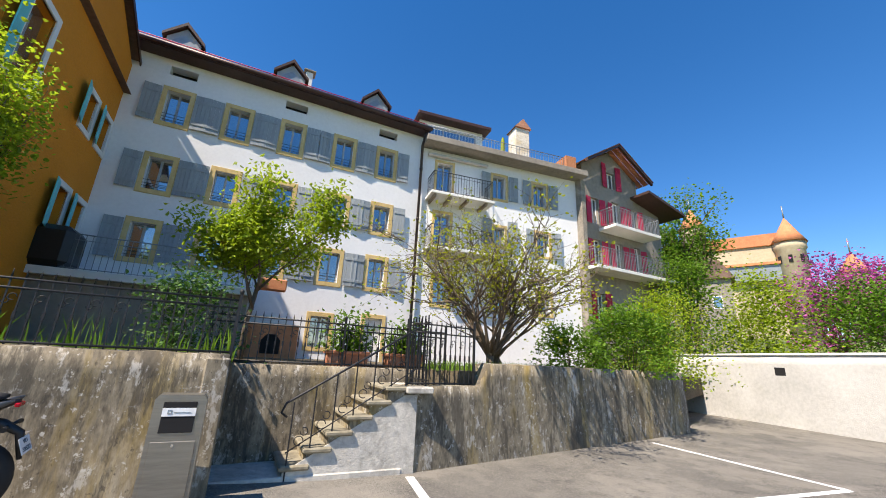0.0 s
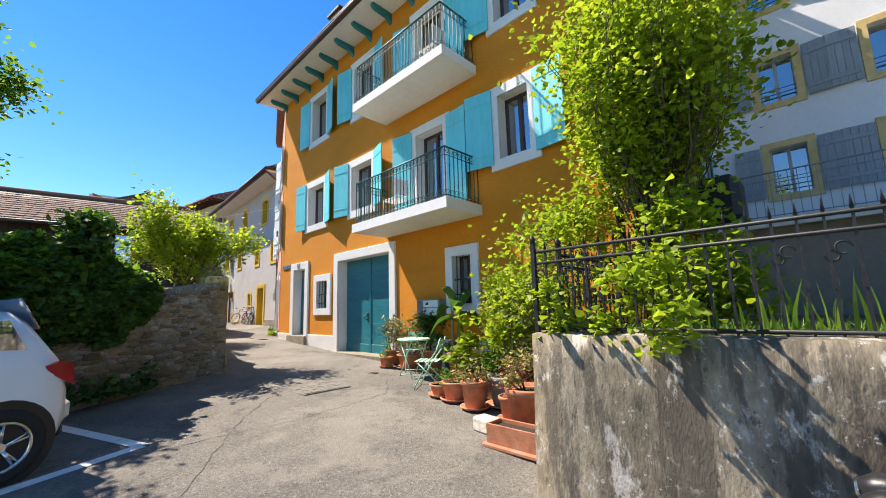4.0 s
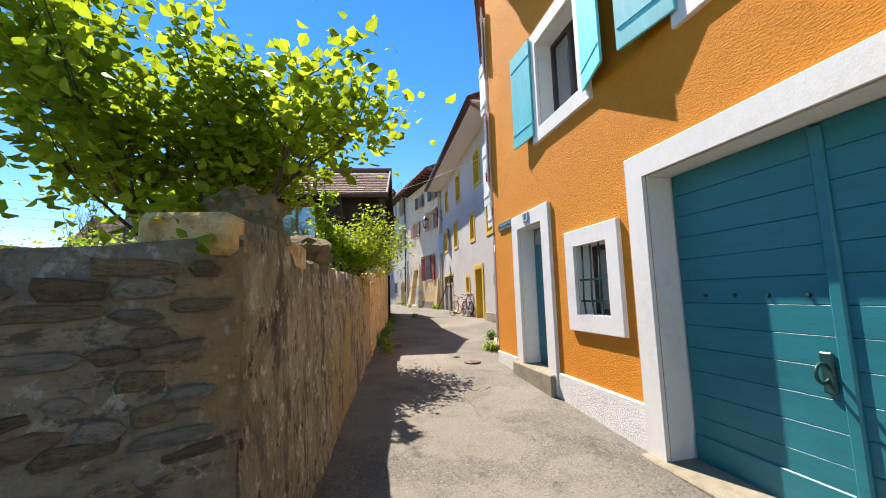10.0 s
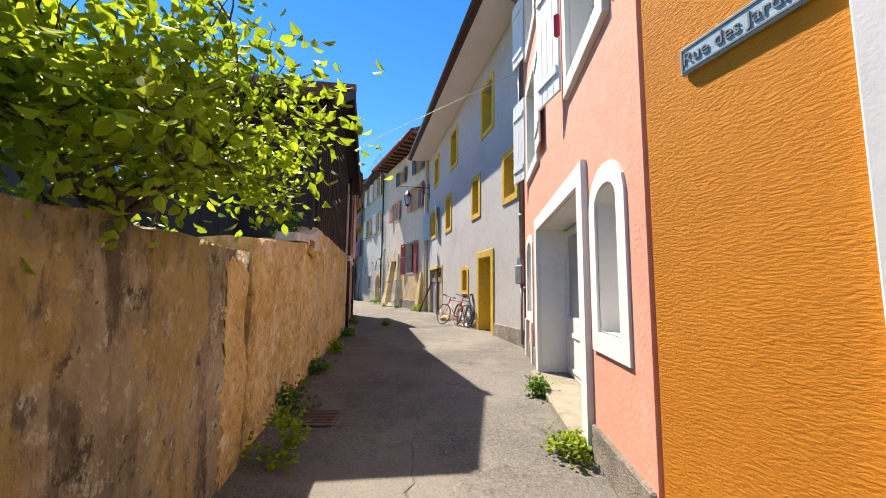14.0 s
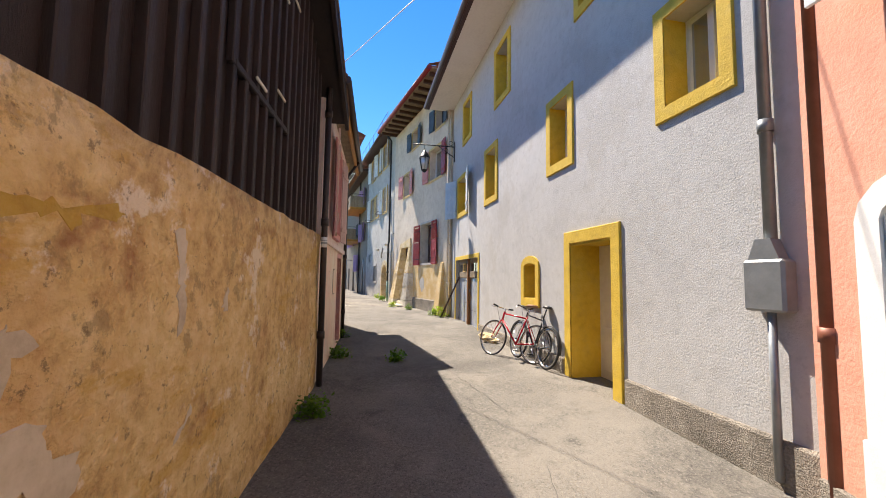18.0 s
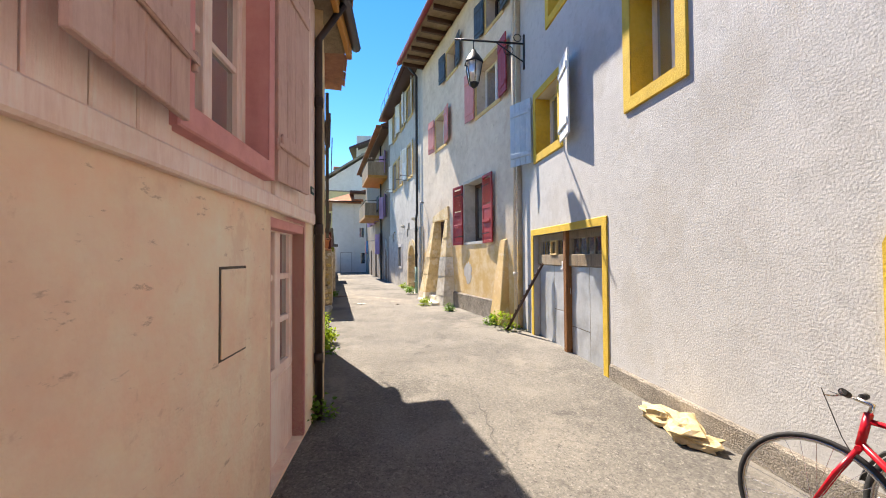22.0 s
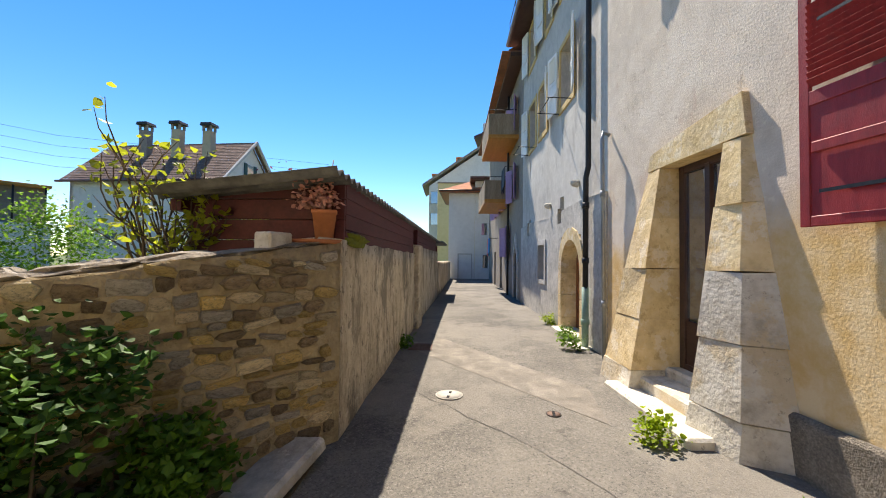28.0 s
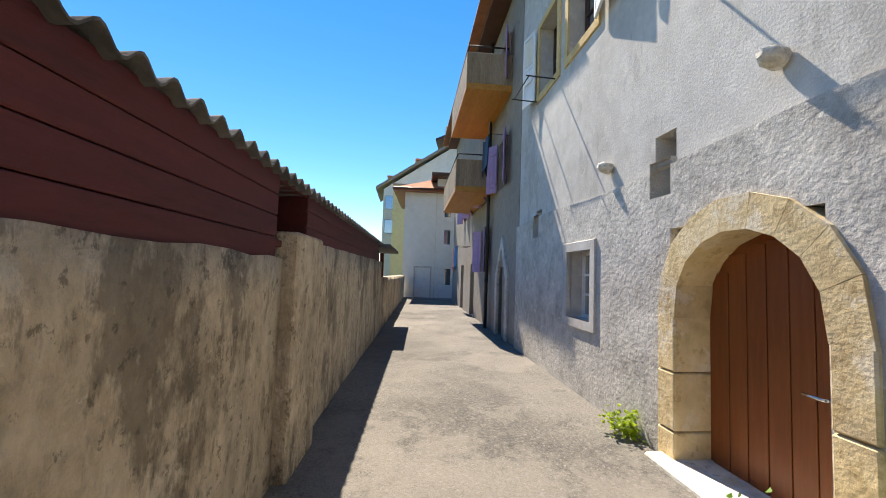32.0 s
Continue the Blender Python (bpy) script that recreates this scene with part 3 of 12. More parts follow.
M["white_stone"] = mat("pale_limestone", (0.616, 0.572, 0.473), (0.726, 0.693, 0.605), (0.396, 0.352, 0.275), rough=0.92, scale=9, big=1.6, bump=0.6, bump_scale=24, distance=0.02, spots=(0.374, 0.319, 0.242), spots_scale=6, spots_amount=0.5, spots_at=0.58, rnd=0.06, more=(((0.572, 0.451, 0.264), 1.4, 0.6, 0.53, (1, 1, 1)), ((0.242, 0.209, 0.165), 14.0, 0.6, 0.59, (1, 1, 1)),))
M["red_shutter"] = mat("worn_red_shutter", (0.30, 0.02, 0.022), (0.36, 0.03, 0.03), (0.21, 0.014, 0.016), rough=0.55, scale=5, big=1.5, bump=0.15, bump_scale=40, stretch=(6, 6, 1), stain=(0.16, 0.03, 0.03), stain_amount=0.5, stain_scale=4)
M["pink_shutter"] = mat("faded_pink_shutter", (0.60, 0.25, 0.23), (0.66, 0.31, 0.28), (0.5, 0.2, 0.18), rough=0.65, scale=5, bump=0.12, stretch=(6, 6, 1))
M["blue_shutter"] = mat("pale_blue_shutter", (0.42, 0.53, 0.63), (0.5, 0.61, 0.7), (0.33, 0.43, 0.53), rough=0.7, scale=6, bump=0.2, stretch=(6, 6, 1), stain=(0.62, 0.66, 0.68), stain_amount=0.6, stain_scale=5)
M["slate_shutter"] = mat("slate_blue_shutter", (0.05, 0.07, 0.09), (0.07, 0.095, 0.12), (0.035, 0.05, 0.065), rough=0.6, scale=6, bump=0.1)
M["white_shutter"] = mat("white_shutter", (0.70, 0.73, 0.72), (0.76, 0.79, 0.78), (0.6, 0.63, 0.62), rough=0.6, scale=6, bump=0.1, stretch=(6, 6, 1))
M["zinc"] = mat("galvanised_sheet", (0.546, 0.572, 0.598), (0.65, 0.676, 0.702), (0.429, 0.448, 0.468), rough=0.42, metal=0.55, scale=3, big=1.2, bump=0.35, bump_scale=3.5, distance=0.03)
M["old_wood"] = mat("weathered_wood", (0.26, 0.20, 0.13), (0.34, 0.28, 0.2), (0.16, 0.12, 0.08), rough=0.85, scale=7, bump=0.4, stretch=(8, 8, 1))
M["dark_wood"] = mat("dark_stained_boards", (0.0248, 0.0161, 0.0149), (0.0341, 0.0223, 0.0205), (0.0161, 0.0105, 0.00992), rough=0.6, scale=5, big=0.9, bump=0.3, bump_scale=30, stretch=(6, 6, 1), rnd=0.25)
M["grey_wood"] = mat("grey_bare_wood", (0.10, 0.082, 0.066), (0.16, 0.135, 0.11), (0.055, 0.044, 0.035), rough=0.85, scale=6, bump=0.5, stretch=(10, 10, 1))
M["ochre_wall"] = mat("ochre_lime_render", (0.694, 0.476, 0.202), (0.84, 0.638, 0.336), (0.37, 0.185, 0.0728), rough=0.95, scale=9, big=1.3, bump=1.0, bump_scale=9, distance=0.06, stain=(0.493, 0.224, 0.084), stain_amount=0.5, stain_scale=0.9, stain_stretch=(1, 1, 0.7), spots=(0.829, 0.706, 0.526), spots_scale=2.0, spots_amount=0.85, spots_at=0.565, more=(((0.336, 0.224, 0.101), 6.0, 0.6, 0.57, (1, 1, 0.8)), ((0.582, 0.336, 0.0672), 1.4, 0.6, 0.58, (0.7, 0.7, 1.6)), ((0.19, 0.123, 0.0616), 15.0, 0.7, 0.6, (1, 1, 1)),))
M["beige_left"] = mat("yellow_beige_render", (0.739, 0.594, 0.364), (0.806, 0.672, 0.448), (0.56, 0.437, 0.252), rough=0.95, scale=4, big=0.5, bump=0.5, bump_scale=22, distance=0.012, stain=(0.403, 0.319, 0.202), stain_amount=0.5, stain_scale=0.8, spots=(0.739, 0.627, 0.414), spots_scale=3, spots_amount=0.5, spots_at=0.58)
M["beige_block"] = mat("yellow_beige_block", (0.739, 0.594, 0.364), (0.806, 0.672, 0.448), (0.56, 0.437, 0.252), rough=0.95, scale=4, big=0.5, bump=0.5, bump_scale=22, distance=0.012, stain=(0.403, 0.319, 0.202), stain_amount=0.5, stain_scale=0.8, spots=(0.739, 0.627, 0.414), spots_scale=3, spots_amount=0.5, spots_at=0.58, rnd=0.12)
M["pink_left"] = mat("dusty_pink_render", (0.86, 0.698, 0.536), (0.86, 0.8, 0.639), (0.86, 0.589, 0.443), rough=0.95, scale=4, big=0.5, bump=0.4, bump_scale=24, distance=0.02, stain=(0.715, 0.459, 0.342), stain_amount=0.45, stain_scale=1.6, spots=(0.613, 0.393, 0.29), spots_scale=5, spots_amount=0.4, spots_at=0.61, more=(((0.681, 0.459, 0.342), 1.0, 0.4, 0.53, (1, 1, 0.8)), ((0.342, 0.205, 0.152), 11.0, 0.5, 0.62, (0.5, 0.5, 1.6)),))
M["pink_board"] = mat("whitish_pink_boards", (0.86, 0.686, 0.624), (0.86, 0.774, 0.712), (0.774, 0.561, 0.499), rough=0.7, scale=6, big=0.8, bump=0.2, stretch=(8, 8, 1), stain=(0.624, 0.424, 0.374), stain_amount=0.4, stain_scale=3)
M["pink_frame"] = mat("pink_painted_wood", (0.66, 0.30, 0.29), (0.71, 0.36, 0.34), (0.56, 0.24, 0.23), rough=0.65, scale=7, bump=0.12)
M["rose_shutter"] = mat("flaking_rose_shutter", (0.58, 0.39, 0.345), (0.64, 0.45, 0.40), (0.48, 0.31, 0.27), rough=0.75, scale=6, bump=0.25, stretch=(6, 6, 1), stain=(0.36, 0.22, 0.17), stain_amount=0.4, stain_scale=4)
M["rubble"] = mat("rubble_stone", (0.265, 0.199, 0.116), (0.398, 0.315, 0.199), (0.138, 0.105, 0.0663), rough=0.95, scale=9, big=1.6, bump=0.9, bump_scale=26, distance=0.025, rnd=0.35, stain=(0.508, 0.299, 0.0663), stain_amount=0.55, stain_scale=1.1, spots=(0.53, 0.498, 0.442), spots_scale=7, spots_amount=0.6, spots_at=0.62, more=(((0.0994, 0.0796, 0.0553), 9.0, 0.7, 0.56, (1, 1, 1)),))
M["mortar"] = mat("lime_mortar", (0.248, 0.211, 0.157), (0.356, 0.308, 0.238), (0.14, 0.117, 0.0864), rough=0.95, scale=11, big=1.1, bump=1.0, bump_scale=22, distance=0.035, stain=(0.454, 0.281, 0.0864), stain_amount=0.5, stain_scale=1.0, spots=(0.497, 0.464, 0.4), spots_scale=4, spots_amount=0.55, spots_at=0.6, more=(((0.0864, 0.0713, 0.054), 5.0, 0.8, 0.55, (0.7, 0.7, 1.6)), ((0.54, 0.508, 0.454), 8.0, 0.6, 0.58, (1, 1, 1)),))
M["garden_wall"] = mat("streaked_garden_wall", (0.365, 0.284, 0.182), (0.526, 0.43, 0.303), (0.152, 0.13, 0.0861), rough=0.95, scale=9, big=1.5, bump=1.0, bump_scale=13, distance=0.07, stretch=(1.2, 1.2, 0.8), stain=(0.116, 0.0861, 0.0608), stain_amount=0.75, stain_scale=1.8, stain_stretch=(1.5, 1.5, 0.45), spots=(0.628, 0.567, 0.455), spots_scale=5, spots_amount=0.85, spots_at=0.58, more=(((0.0861, 0.0628, 0.0455), 2.4, 0.75, 0.535, (1.5, 1.5, 0.4)), ((0.0557, 0.0426, 0.0324), 7.0, 0.85, 0.575, (1, 1, 0.8)), ((0.628, 0.557, 0.435), 11.0, 0.85, 0.575, (1, 1, 0.7)), ((0.526, 0.365, 0.131), 1.0, 0.65, 0.54, (1, 1, 0.6)),))
M["shed_wall"] = mat("grey_beige_garden_wall", (0.571, 0.486, 0.352), (0.729, 0.644, 0.498), (0.316, 0.262, 0.189), rough=0.95, scale=9, big=1.4, bump=1.0, bump_scale=22, distance=0.04, stretch=(1.2, 1.2, 0.8), stain=(0.243, 0.201, 0.146), stain_amount=0.65, stain_scale=1.5, stain_stretch=(1.5, 1.5, 0.5), spots=(0.802, 0.729, 0.608), spots_scale=6, spots_amount=0.6, spots_at=0.6, more=(((0.194, 0.158, 0.115), 2.6, 0.6, 0.55, (1.6, 1.6, 0.4)), ((0.146, 0.121, 0.0911), 11.0, 0.7, 0.57, (1, 1, 0.8)), ((0.0945, 0.081, 0.0635), 1.1, 0.6, 0.55, (1.3, 1.3, 0.55)), ((0.837, 0.756, 0.608), 1.7, 0.45, 0.58, (1, 1, 0.8)),))
M["red_wood"] = mat("dark_red_boards", (0.085, 0.016, 0.018), (0.105, 0.021, 0.022), (0.058, 0.011, 0.012), rough=0.62, scale=5, big=0.9, bump=0.2, stretch=(1, 6, 6), rnd=0.1)
M["corrugated"] = mat("fibre_cement_sheet", (0.13, 0.13, 0.125), (0.19, 0.19, 0.18), (0.075, 0.075, 0.072), rough=0.9, scale=9, big=1.5, bump=0.4)
M["terracotta"] = mat("terracotta", (0.44, 0.17, 0.085), (0.52, 0.22, 0.115), (0.33, 0.12, 0.06), rough=0.85, scale=10, big=2, bump=0.2, rnd=0.12, stain=(0.5, 0.38, 0.3), stain_amount=0.35, stain_scale=5)
M["soil"] = mat("dark_soil", (0.045, 0.032, 0.022), rough=1.0, scale=30, bump=0.8, distance=0.02)
M["earth"] = mat("garden_earth", (0.12, 0.095, 0.06), (0.17, 0.14, 0.09), (0.07, 0.055, 0.035), rough=1.0, scale=12, bump=0.8, distance=0.03)
M["mint"] = mat("mint_green_enamel", (0.42, 0.72, 0.50), (0.46, 0.76, 0.54), (0.38, 0.67, 0.46), rough=0.4, scale=10, bump=0.03)
M["bark"] = mat("bark", (0.13, 0.095, 0.065), (0.19, 0.145, 0.1), (0.07, 0.05, 0.035), rough=0.95, scale=14, bump=0.8, stretch=(3, 3, 0.6), distance=0.02)
M["leaf_lime"] = mat("spring_leaf", (0.30, 0.40, 0.02), (0.40, 0.49, 0.035), (0.15, 0.24, 0.013), rough=0.5, scale=3, big=0.9, bump=0, rnd=0.3, leaf=0.60)
M["leaf_green"] = mat("green_leaf", (0.13, 0.25, 0.02), (0.20, 0.34, 0.03), (0.06, 0.14, 0.012), rough=0.45, scale=3, big=0.9, bump=0, rnd=0.35, leaf=0.60)
M["leaf_dark"] = mat("dark_leaf", (0.056, 0.133, 0.0196), (0.098, 0.203, 0.0308), (0.0308, 0.077, 0.0112), rough=0.62, scale=3, big=0.9, bump=0, rnd=0.35, leaf=0.3)
M["leaf_yellow"] = mat("yellow_green_leaf", (0.34, 0.37, 0.025), (0.42, 0.44, 0.04), (0.22, 0.26, 0.015), rough=0.5, scale=3, big=0.9, bump=0, rnd=0.25, leaf=0.60)
M["blossom"] = mat("magenta_blossom", (0.48, 0.10, 0.33), (0.58, 0.17, 0.42), (0.36, 0.06, 0.24), rough=0.6, scale=3, bump=0, rnd=0.25, leaf=0.4)
M["leaf_red"] = mat("copper_leaf", (0.21, 0.04, 0.045), (0.3, 0.07, 0.07), (0.13, 0.025, 0.03), rough=0.5, scale=3, bump=0, rnd=0.3, leaf=0.3)
M["grass"] = mat("grass_blade", (0.13, 0.24, 0.02), (0.2, 0.33, 0.035), (0.07, 0.15, 0.012), rough=0.55, scale=3, bump=0, rnd=0.35, leaf=0.4)
M["steel"] = mat("brushed_steel", (0.27, 0.25, 0.215), (0.31, 0.285, 0.245), (0.22, 0.2, 0.175), rough=0.38, metal=0.75, scale=4, bump=0.08, bump_scale=60, stretch=(1, 1, 12))
M["chrome"] = mat("bright_metal", (0.62, 0.62, 0.62), rough=0.22, metal=1.0, scale=8, bump=0.02)
M["rubber"] = mat("black_rubber", (0.018, 0.018, 0.018), rough=0.75, scale=30, bump=0.2)
M["black_plastic"] = mat("black_plastic", (0.016, 0.016, 0.017), (0.022, 0.022, 0.023), (0.012, 0.012, 0.012), rough=0.38, scale=20, bump=0.1)
M["blue_gloss"] = mat("metallic_blue_paint", (0.006, 0.012, 0.24), (0.008, 0.018, 0.3), (0.004, 0.008, 0.18), rough=0.18, metal=0.35, scale=8, bump=0)
M["car_white"] = mat("white_car_paint", (0.76, 0.77, 0.78), (0.78, 0.79, 0.8), (0.74, 0.75, 0.76), rough=0.15, scale=4, bump=0)
M["red_lens"] = mat("red_tail_lens", (0.32, 0.005, 0.015), rough=0.12, scale=8, bump=0)
M["bike_red"] = mat("red_bike_paint", (0.42, 0.01, 0.02), rough=0.25, scale=8, bump=0)
M["leather"] = mat("tan_leather", (0.25, 0.12, 0.05), rough=0.5, scale=20, bump=0.2)
M["copper_pipe"] = mat("red_brown_downpipe", (0.24, 0.085, 0.05), (0.29, 0.11, 0.07), (0.18, 0.06, 0.035), rough=0.5, metal=0.2, scale=6, bump=0.08)
M["pipe_dark"] = mat("dark_brown_downpipe", (0.05, 0.036, 0.032), (0.07, 0.05, 0.044), (0.034, 0.024, 0.021), rough=0.45, metal=0.3, scale=6, bump=0.08)
M["pipe_grey"] = mat("grey_zinc_pipe", (0.25, 0.27, 0.28), (0.3, 0.32, 0.33), (0.2, 0.215, 0.22), rough=0.45, metal=0.5, scale=6, bump=0.06)
M["verdigris"] = mat("pale_green_iron_pipe", (0.20, 0.31, 0.25), (0.26, 0.37, 0.3), (0.15, 0.24, 0.19), rough=0.6, scale=10, bump=0.2)
M["varnish"] = mat("varnished_red_brown_wood", (0.225, 0.062, 0.014), (0.265, 0.08, 0.02), (0.18, 0.048, 0.011), rough=0.35, scale=4, big=0.8, bump=0.12, bump_scale=30, stretch=(8, 8, 0.7))
M["brick"] = mat("orange_brick", (0.46, 0.19, 0.09), (0.54, 0.25, 0.13), (0.36, 0.14, 0.065), rough=0.9, scale=9, bump=0.4, rnd=0.2)
M["sign_blue"] = mat("blue_grey_enamel", (0.27, 0.40, 0.46), (0.31, 0.44, 0.5), (0.22, 0.34, 0.4), rough=0.45, scale=8, bump=0.1)
M["sign_dark"] = mat("sign_lettering", (0.06, 0.10, 0.125), rough=0.5, bump=0)
M["sign_white"] = mat("sign_white", (0.72, 0.73, 0.73), rough=0.5, bump=0)
M["cream"] = mat("cream_door_paint", (0.72, 0.65, 0.50), (0.76, 0.69, 0.54), (0.64, 0.57, 0.43), rough=0.6, scale=7, bump=0.08)
M["moss"] = mat("moss", (0.20, 0.22, 0.02), (0.3, 0.31, 0.03), (0.1, 0.12, 0.012), rough=1, scale=25, bump=1.0, distance=0.02)
M["tower"] = mat("castle_stone", (0.45, 0.37, 0.25), (0.5, 0.42, 0.29), (0.38, 0.31, 0.2), rough=0.95, scale=3, bump=0.3)
M["far_grey"] = mat("grey_brown_render", (0.253, 0.224, 0.19), (0.31, 0.276, 0.23), (0.196, 0.172, 0.144), rough=0.95, scale=5, bump=0.3)
M["crimson"] = mat("crimson_shutter", (0.42, 0.012, 0.05), (0.47, 0.02, 0.065), (0.36, 0.008, 0.04), rough=0.6, scale=6, bump=0.1)
M["tarp"] = mat("dusty_tarpaulin", (0.36, 0.37, 0.36), (0.46, 0.47, 0.46), (0.24, 0.25, 0.245), rough=0.7, scale=4, bump=0.6, bump_scale=8, distance=0.05)
M["far_white"] = mat("far_white_render", (0.70, 0.69, 0.65), (0.75, 0.74, 0.70), (0.62, 0.61, 0.57), rough=0.95, scale=3, bump=0.2)
M["far_yellow"] = mat("far_yellow_render", (0.66, 0.56, 0.28), (0.7, 0.6, 0.32), (0.58, 0.49, 0.24), rough=0.95, scale=3, bump=0.2)
M["cloth_blue"] = mat("blue_cloth", (0.05, 0.20, 0.42), (0.07, 0.25, 0.5), (0.035, 0.14, 0.3), rough=0.9, scale=6, bump=0.3)
M["lamp_glass"] = glass_mat("lantern_glass", (0.55, 0.57, 0.58), 0.1)
M["ochre_mortar"] = mat("ochre_lime_mortar", (0.425, 0.334, 0.193), (0.526, 0.435, 0.284), (0.264, 0.203, 0.117), rough=0.95, scale=12, big=1.3, bump=1.0, bump_scale=25, distance=0.03, stain=(0.203, 0.168, 0.121), stain_amount=0.6, stain_scale=1.4)
M["pale_step"] = mat("worn_pale_step", (0.248, 0.221, 0.157), (0.297, 0.27, 0.206), (0.162, 0.14, 0.0975), rough=0.9, scale=9, big=1.6, bump=0.8, bump_scale=40, distance=0.01, spots=(0.162, 0.14, 0.108), spots_scale=5, spots_amount=0.5, spots_at=0.6)

M["pale_plaster"] = mat("pale_sand_plaster", (0.6, 0.5, 0.36), (0.68, 0.58, 0.44), (0.45, 0.36, 0.25), rough=0.95, scale=12, big=1.5, bump=0.6, bump_scale=40, distance=0.008)
M["ochre_stone"] = mat("yellow_ochre_stone", (0.5, 0.31, 0.06), (0.58, 0.39, 0.11), (0.34, 0.19, 0.04), rough=0.95, scale=9, big=1.5, bump=0.9, bump_scale=22, distance=0.02)
M["white_cement"] = mat("white_cement", (0.6, 0.565, 0.51), (0.69, 0.655, 0.6), (0.46, 0.425, 0.37), rough=0.95, scale=11, big=1.8, bump=0.6, bump_scale=36, distance=0.01)
M["yellow_petal"] = mat("yellow_petal", (0.8, 0.62, 0.02), rough=0.6, bump=0)
M["rust_wood"] = mat("orange_brown_timber", (0.24, 0.105, 0.035), (0.33, 0.155, 0.055), (0.12, 0.055, 0.022), rough=0.8, scale=6, big=1.2, bump=0.7, stretch=(6, 6, 0.7))
# ---------- ground ----------
RISE = ((-60, 0.1), (0, 0.485), (5.84, 0.84), (14.7, 1.2), (18.1, 1.42), (26.4, 1.68), (33.2, 1.76), (39.9, 1.86), (43, 1.92), (67, 2.0), (400, 2.0))


def gz(x, y):
    """Height of the ground: the lane climbs gently from the car park."""
    p = -0.92 * x - 0.39 * y
    return float(np.interp(p, [k[0] for k in RISE], [k[1] for k in RISE]))


def sheet(shape, pts, step=1.0, dz=0.0):
    """A piece of ground inside a convex plan outline, cut into strips that follow the rise."""
    bm = bmesh.new()
    f = bm.faces.new([bm.verts.new((x, y, 0)) for x, y in pts])
    ps = [-0.92 * x - 0.39 * y for x, y in pts]
    k = min(ps)
    while k < max(ps):
        bmesh.ops.bisect_plane(bm, geom=bm.verts[:] + bm.edges[:] + bm.faces[:], plane_co=Vector((-0.92, -0.39, 0)) * k, plane_no=Vector((-0.92, -0.39, 0)))
        k += step
    n = len(shape.v)
    bm.verts.index_update()
    shape.v += [(v.co.x, v.co.y, gz(v.co.x, v.co.y) + dz) for v in bm.verts]
    shape.f += [tuple(n + v.index for v in f.verts) for f in bm.faces]
    bm.free()
    return shape


_g = Shape()
xs = [-2500, -600, -160] + list(np.arange(-90, 45, 3.0)) + [90, 300, 1500, 2500]
ys = [-2500, -600, -160] + list(np.arange(-80, 60, 3.0)) + [110, 400, 2500]
for _x in xs:
    for _y in ys:
        _g.v.append((_x, _y, gz(_x, _y) - (0.12 if -90 <= _x <= 45 and -80 <= _y <= 60 else 0.6)))
for i in range(len(xs) - 1):
    for j in range(len(ys) - 1):
        k = i * len(ys) + j
        _g.f.append((k, k + len(ys), k + len(ys) + 1, k + 1))
M["meadow"] = mat("rough_grass_ground", (0.10, 0.13, 0.04), (0.15, 0.18, 0.06), (0.07, 0.08, 0.03), rough=1.0, scale=9, big=0.5, bump=0.8)
solid("ground", _g, M["meadow"], "open ground sheet of earth and grass", "ground", kind="structure")
_r = Shape()
sheet(_r, [(16, -9), (16, 30), (-6, 12), (-30, 0), (-62, -16), (-75, -30), (-60, -30), (-40, -16), (-14, -8)], 1.0)
solid("road", _r, M["asphalt"], "grey worn asphalt of a lane and a car park", "road", kind="structure")

# ---------- joinery ----------
def frame_bars(shape, s0, s1, z0, z1, y0, y1, w=0.06, c=0.006):
    shape.box(s0, s0 + w, y0, y1, z0, z1, c).box(s1 - w, s1, y0, y1, z0, z1, c)
    shape.box(s0 + w, s1 - w, y0, y1, z0, z0 + w, c).box(s0 + w, s1 - w, y0, y1, z1 - w, z1, c)
    return shape


def window(house, s0, s1, z0, z1, y=-0.2, cols=2, rows=1, frame=None, pane=None, w=0.06, name="window", label="", room=True):
    """A casement in an opening: the frame, its glazing bars and each pane; a dark room behind it."""
    sh = Shape()
    frame_bars(sh, s0, s1, z0, z1, y - 0.07, y, w)
    dx, dz = (s1 - s0 - 2 * w) / cols, (z1 - z0 - 2 * w) / rows
    for i in range(1, cols):
        x = s0 + w + dx * i
        sh.box(x - w * 0.75, x + w * 0.75, y - 0.06, y + 0.01, z0 + w, z1 - w, 0.006)
    for j in range(1, rows):
        z = z0 + w + dz * j
        sh.box(s0 + w, s1 - w, y - 0.05, y - 0.01, z - w * 0.3, z + w * 0.3, 0.004)
    win = part(name, sh, frame or M["brown_frame"], house, label)
    for i in range(cols):
        for j in range(rows):
            a, b = s0 + w + dx * i, s0 + w + dx * (i + 1)
            c, d = z0 + w + dz * j, z0 + w + dz * (j + 1)
            part("pane", Shape().box(a, b, y - 0.045, y - 0.035, c, d), pane or M["glass"], win)
    return win


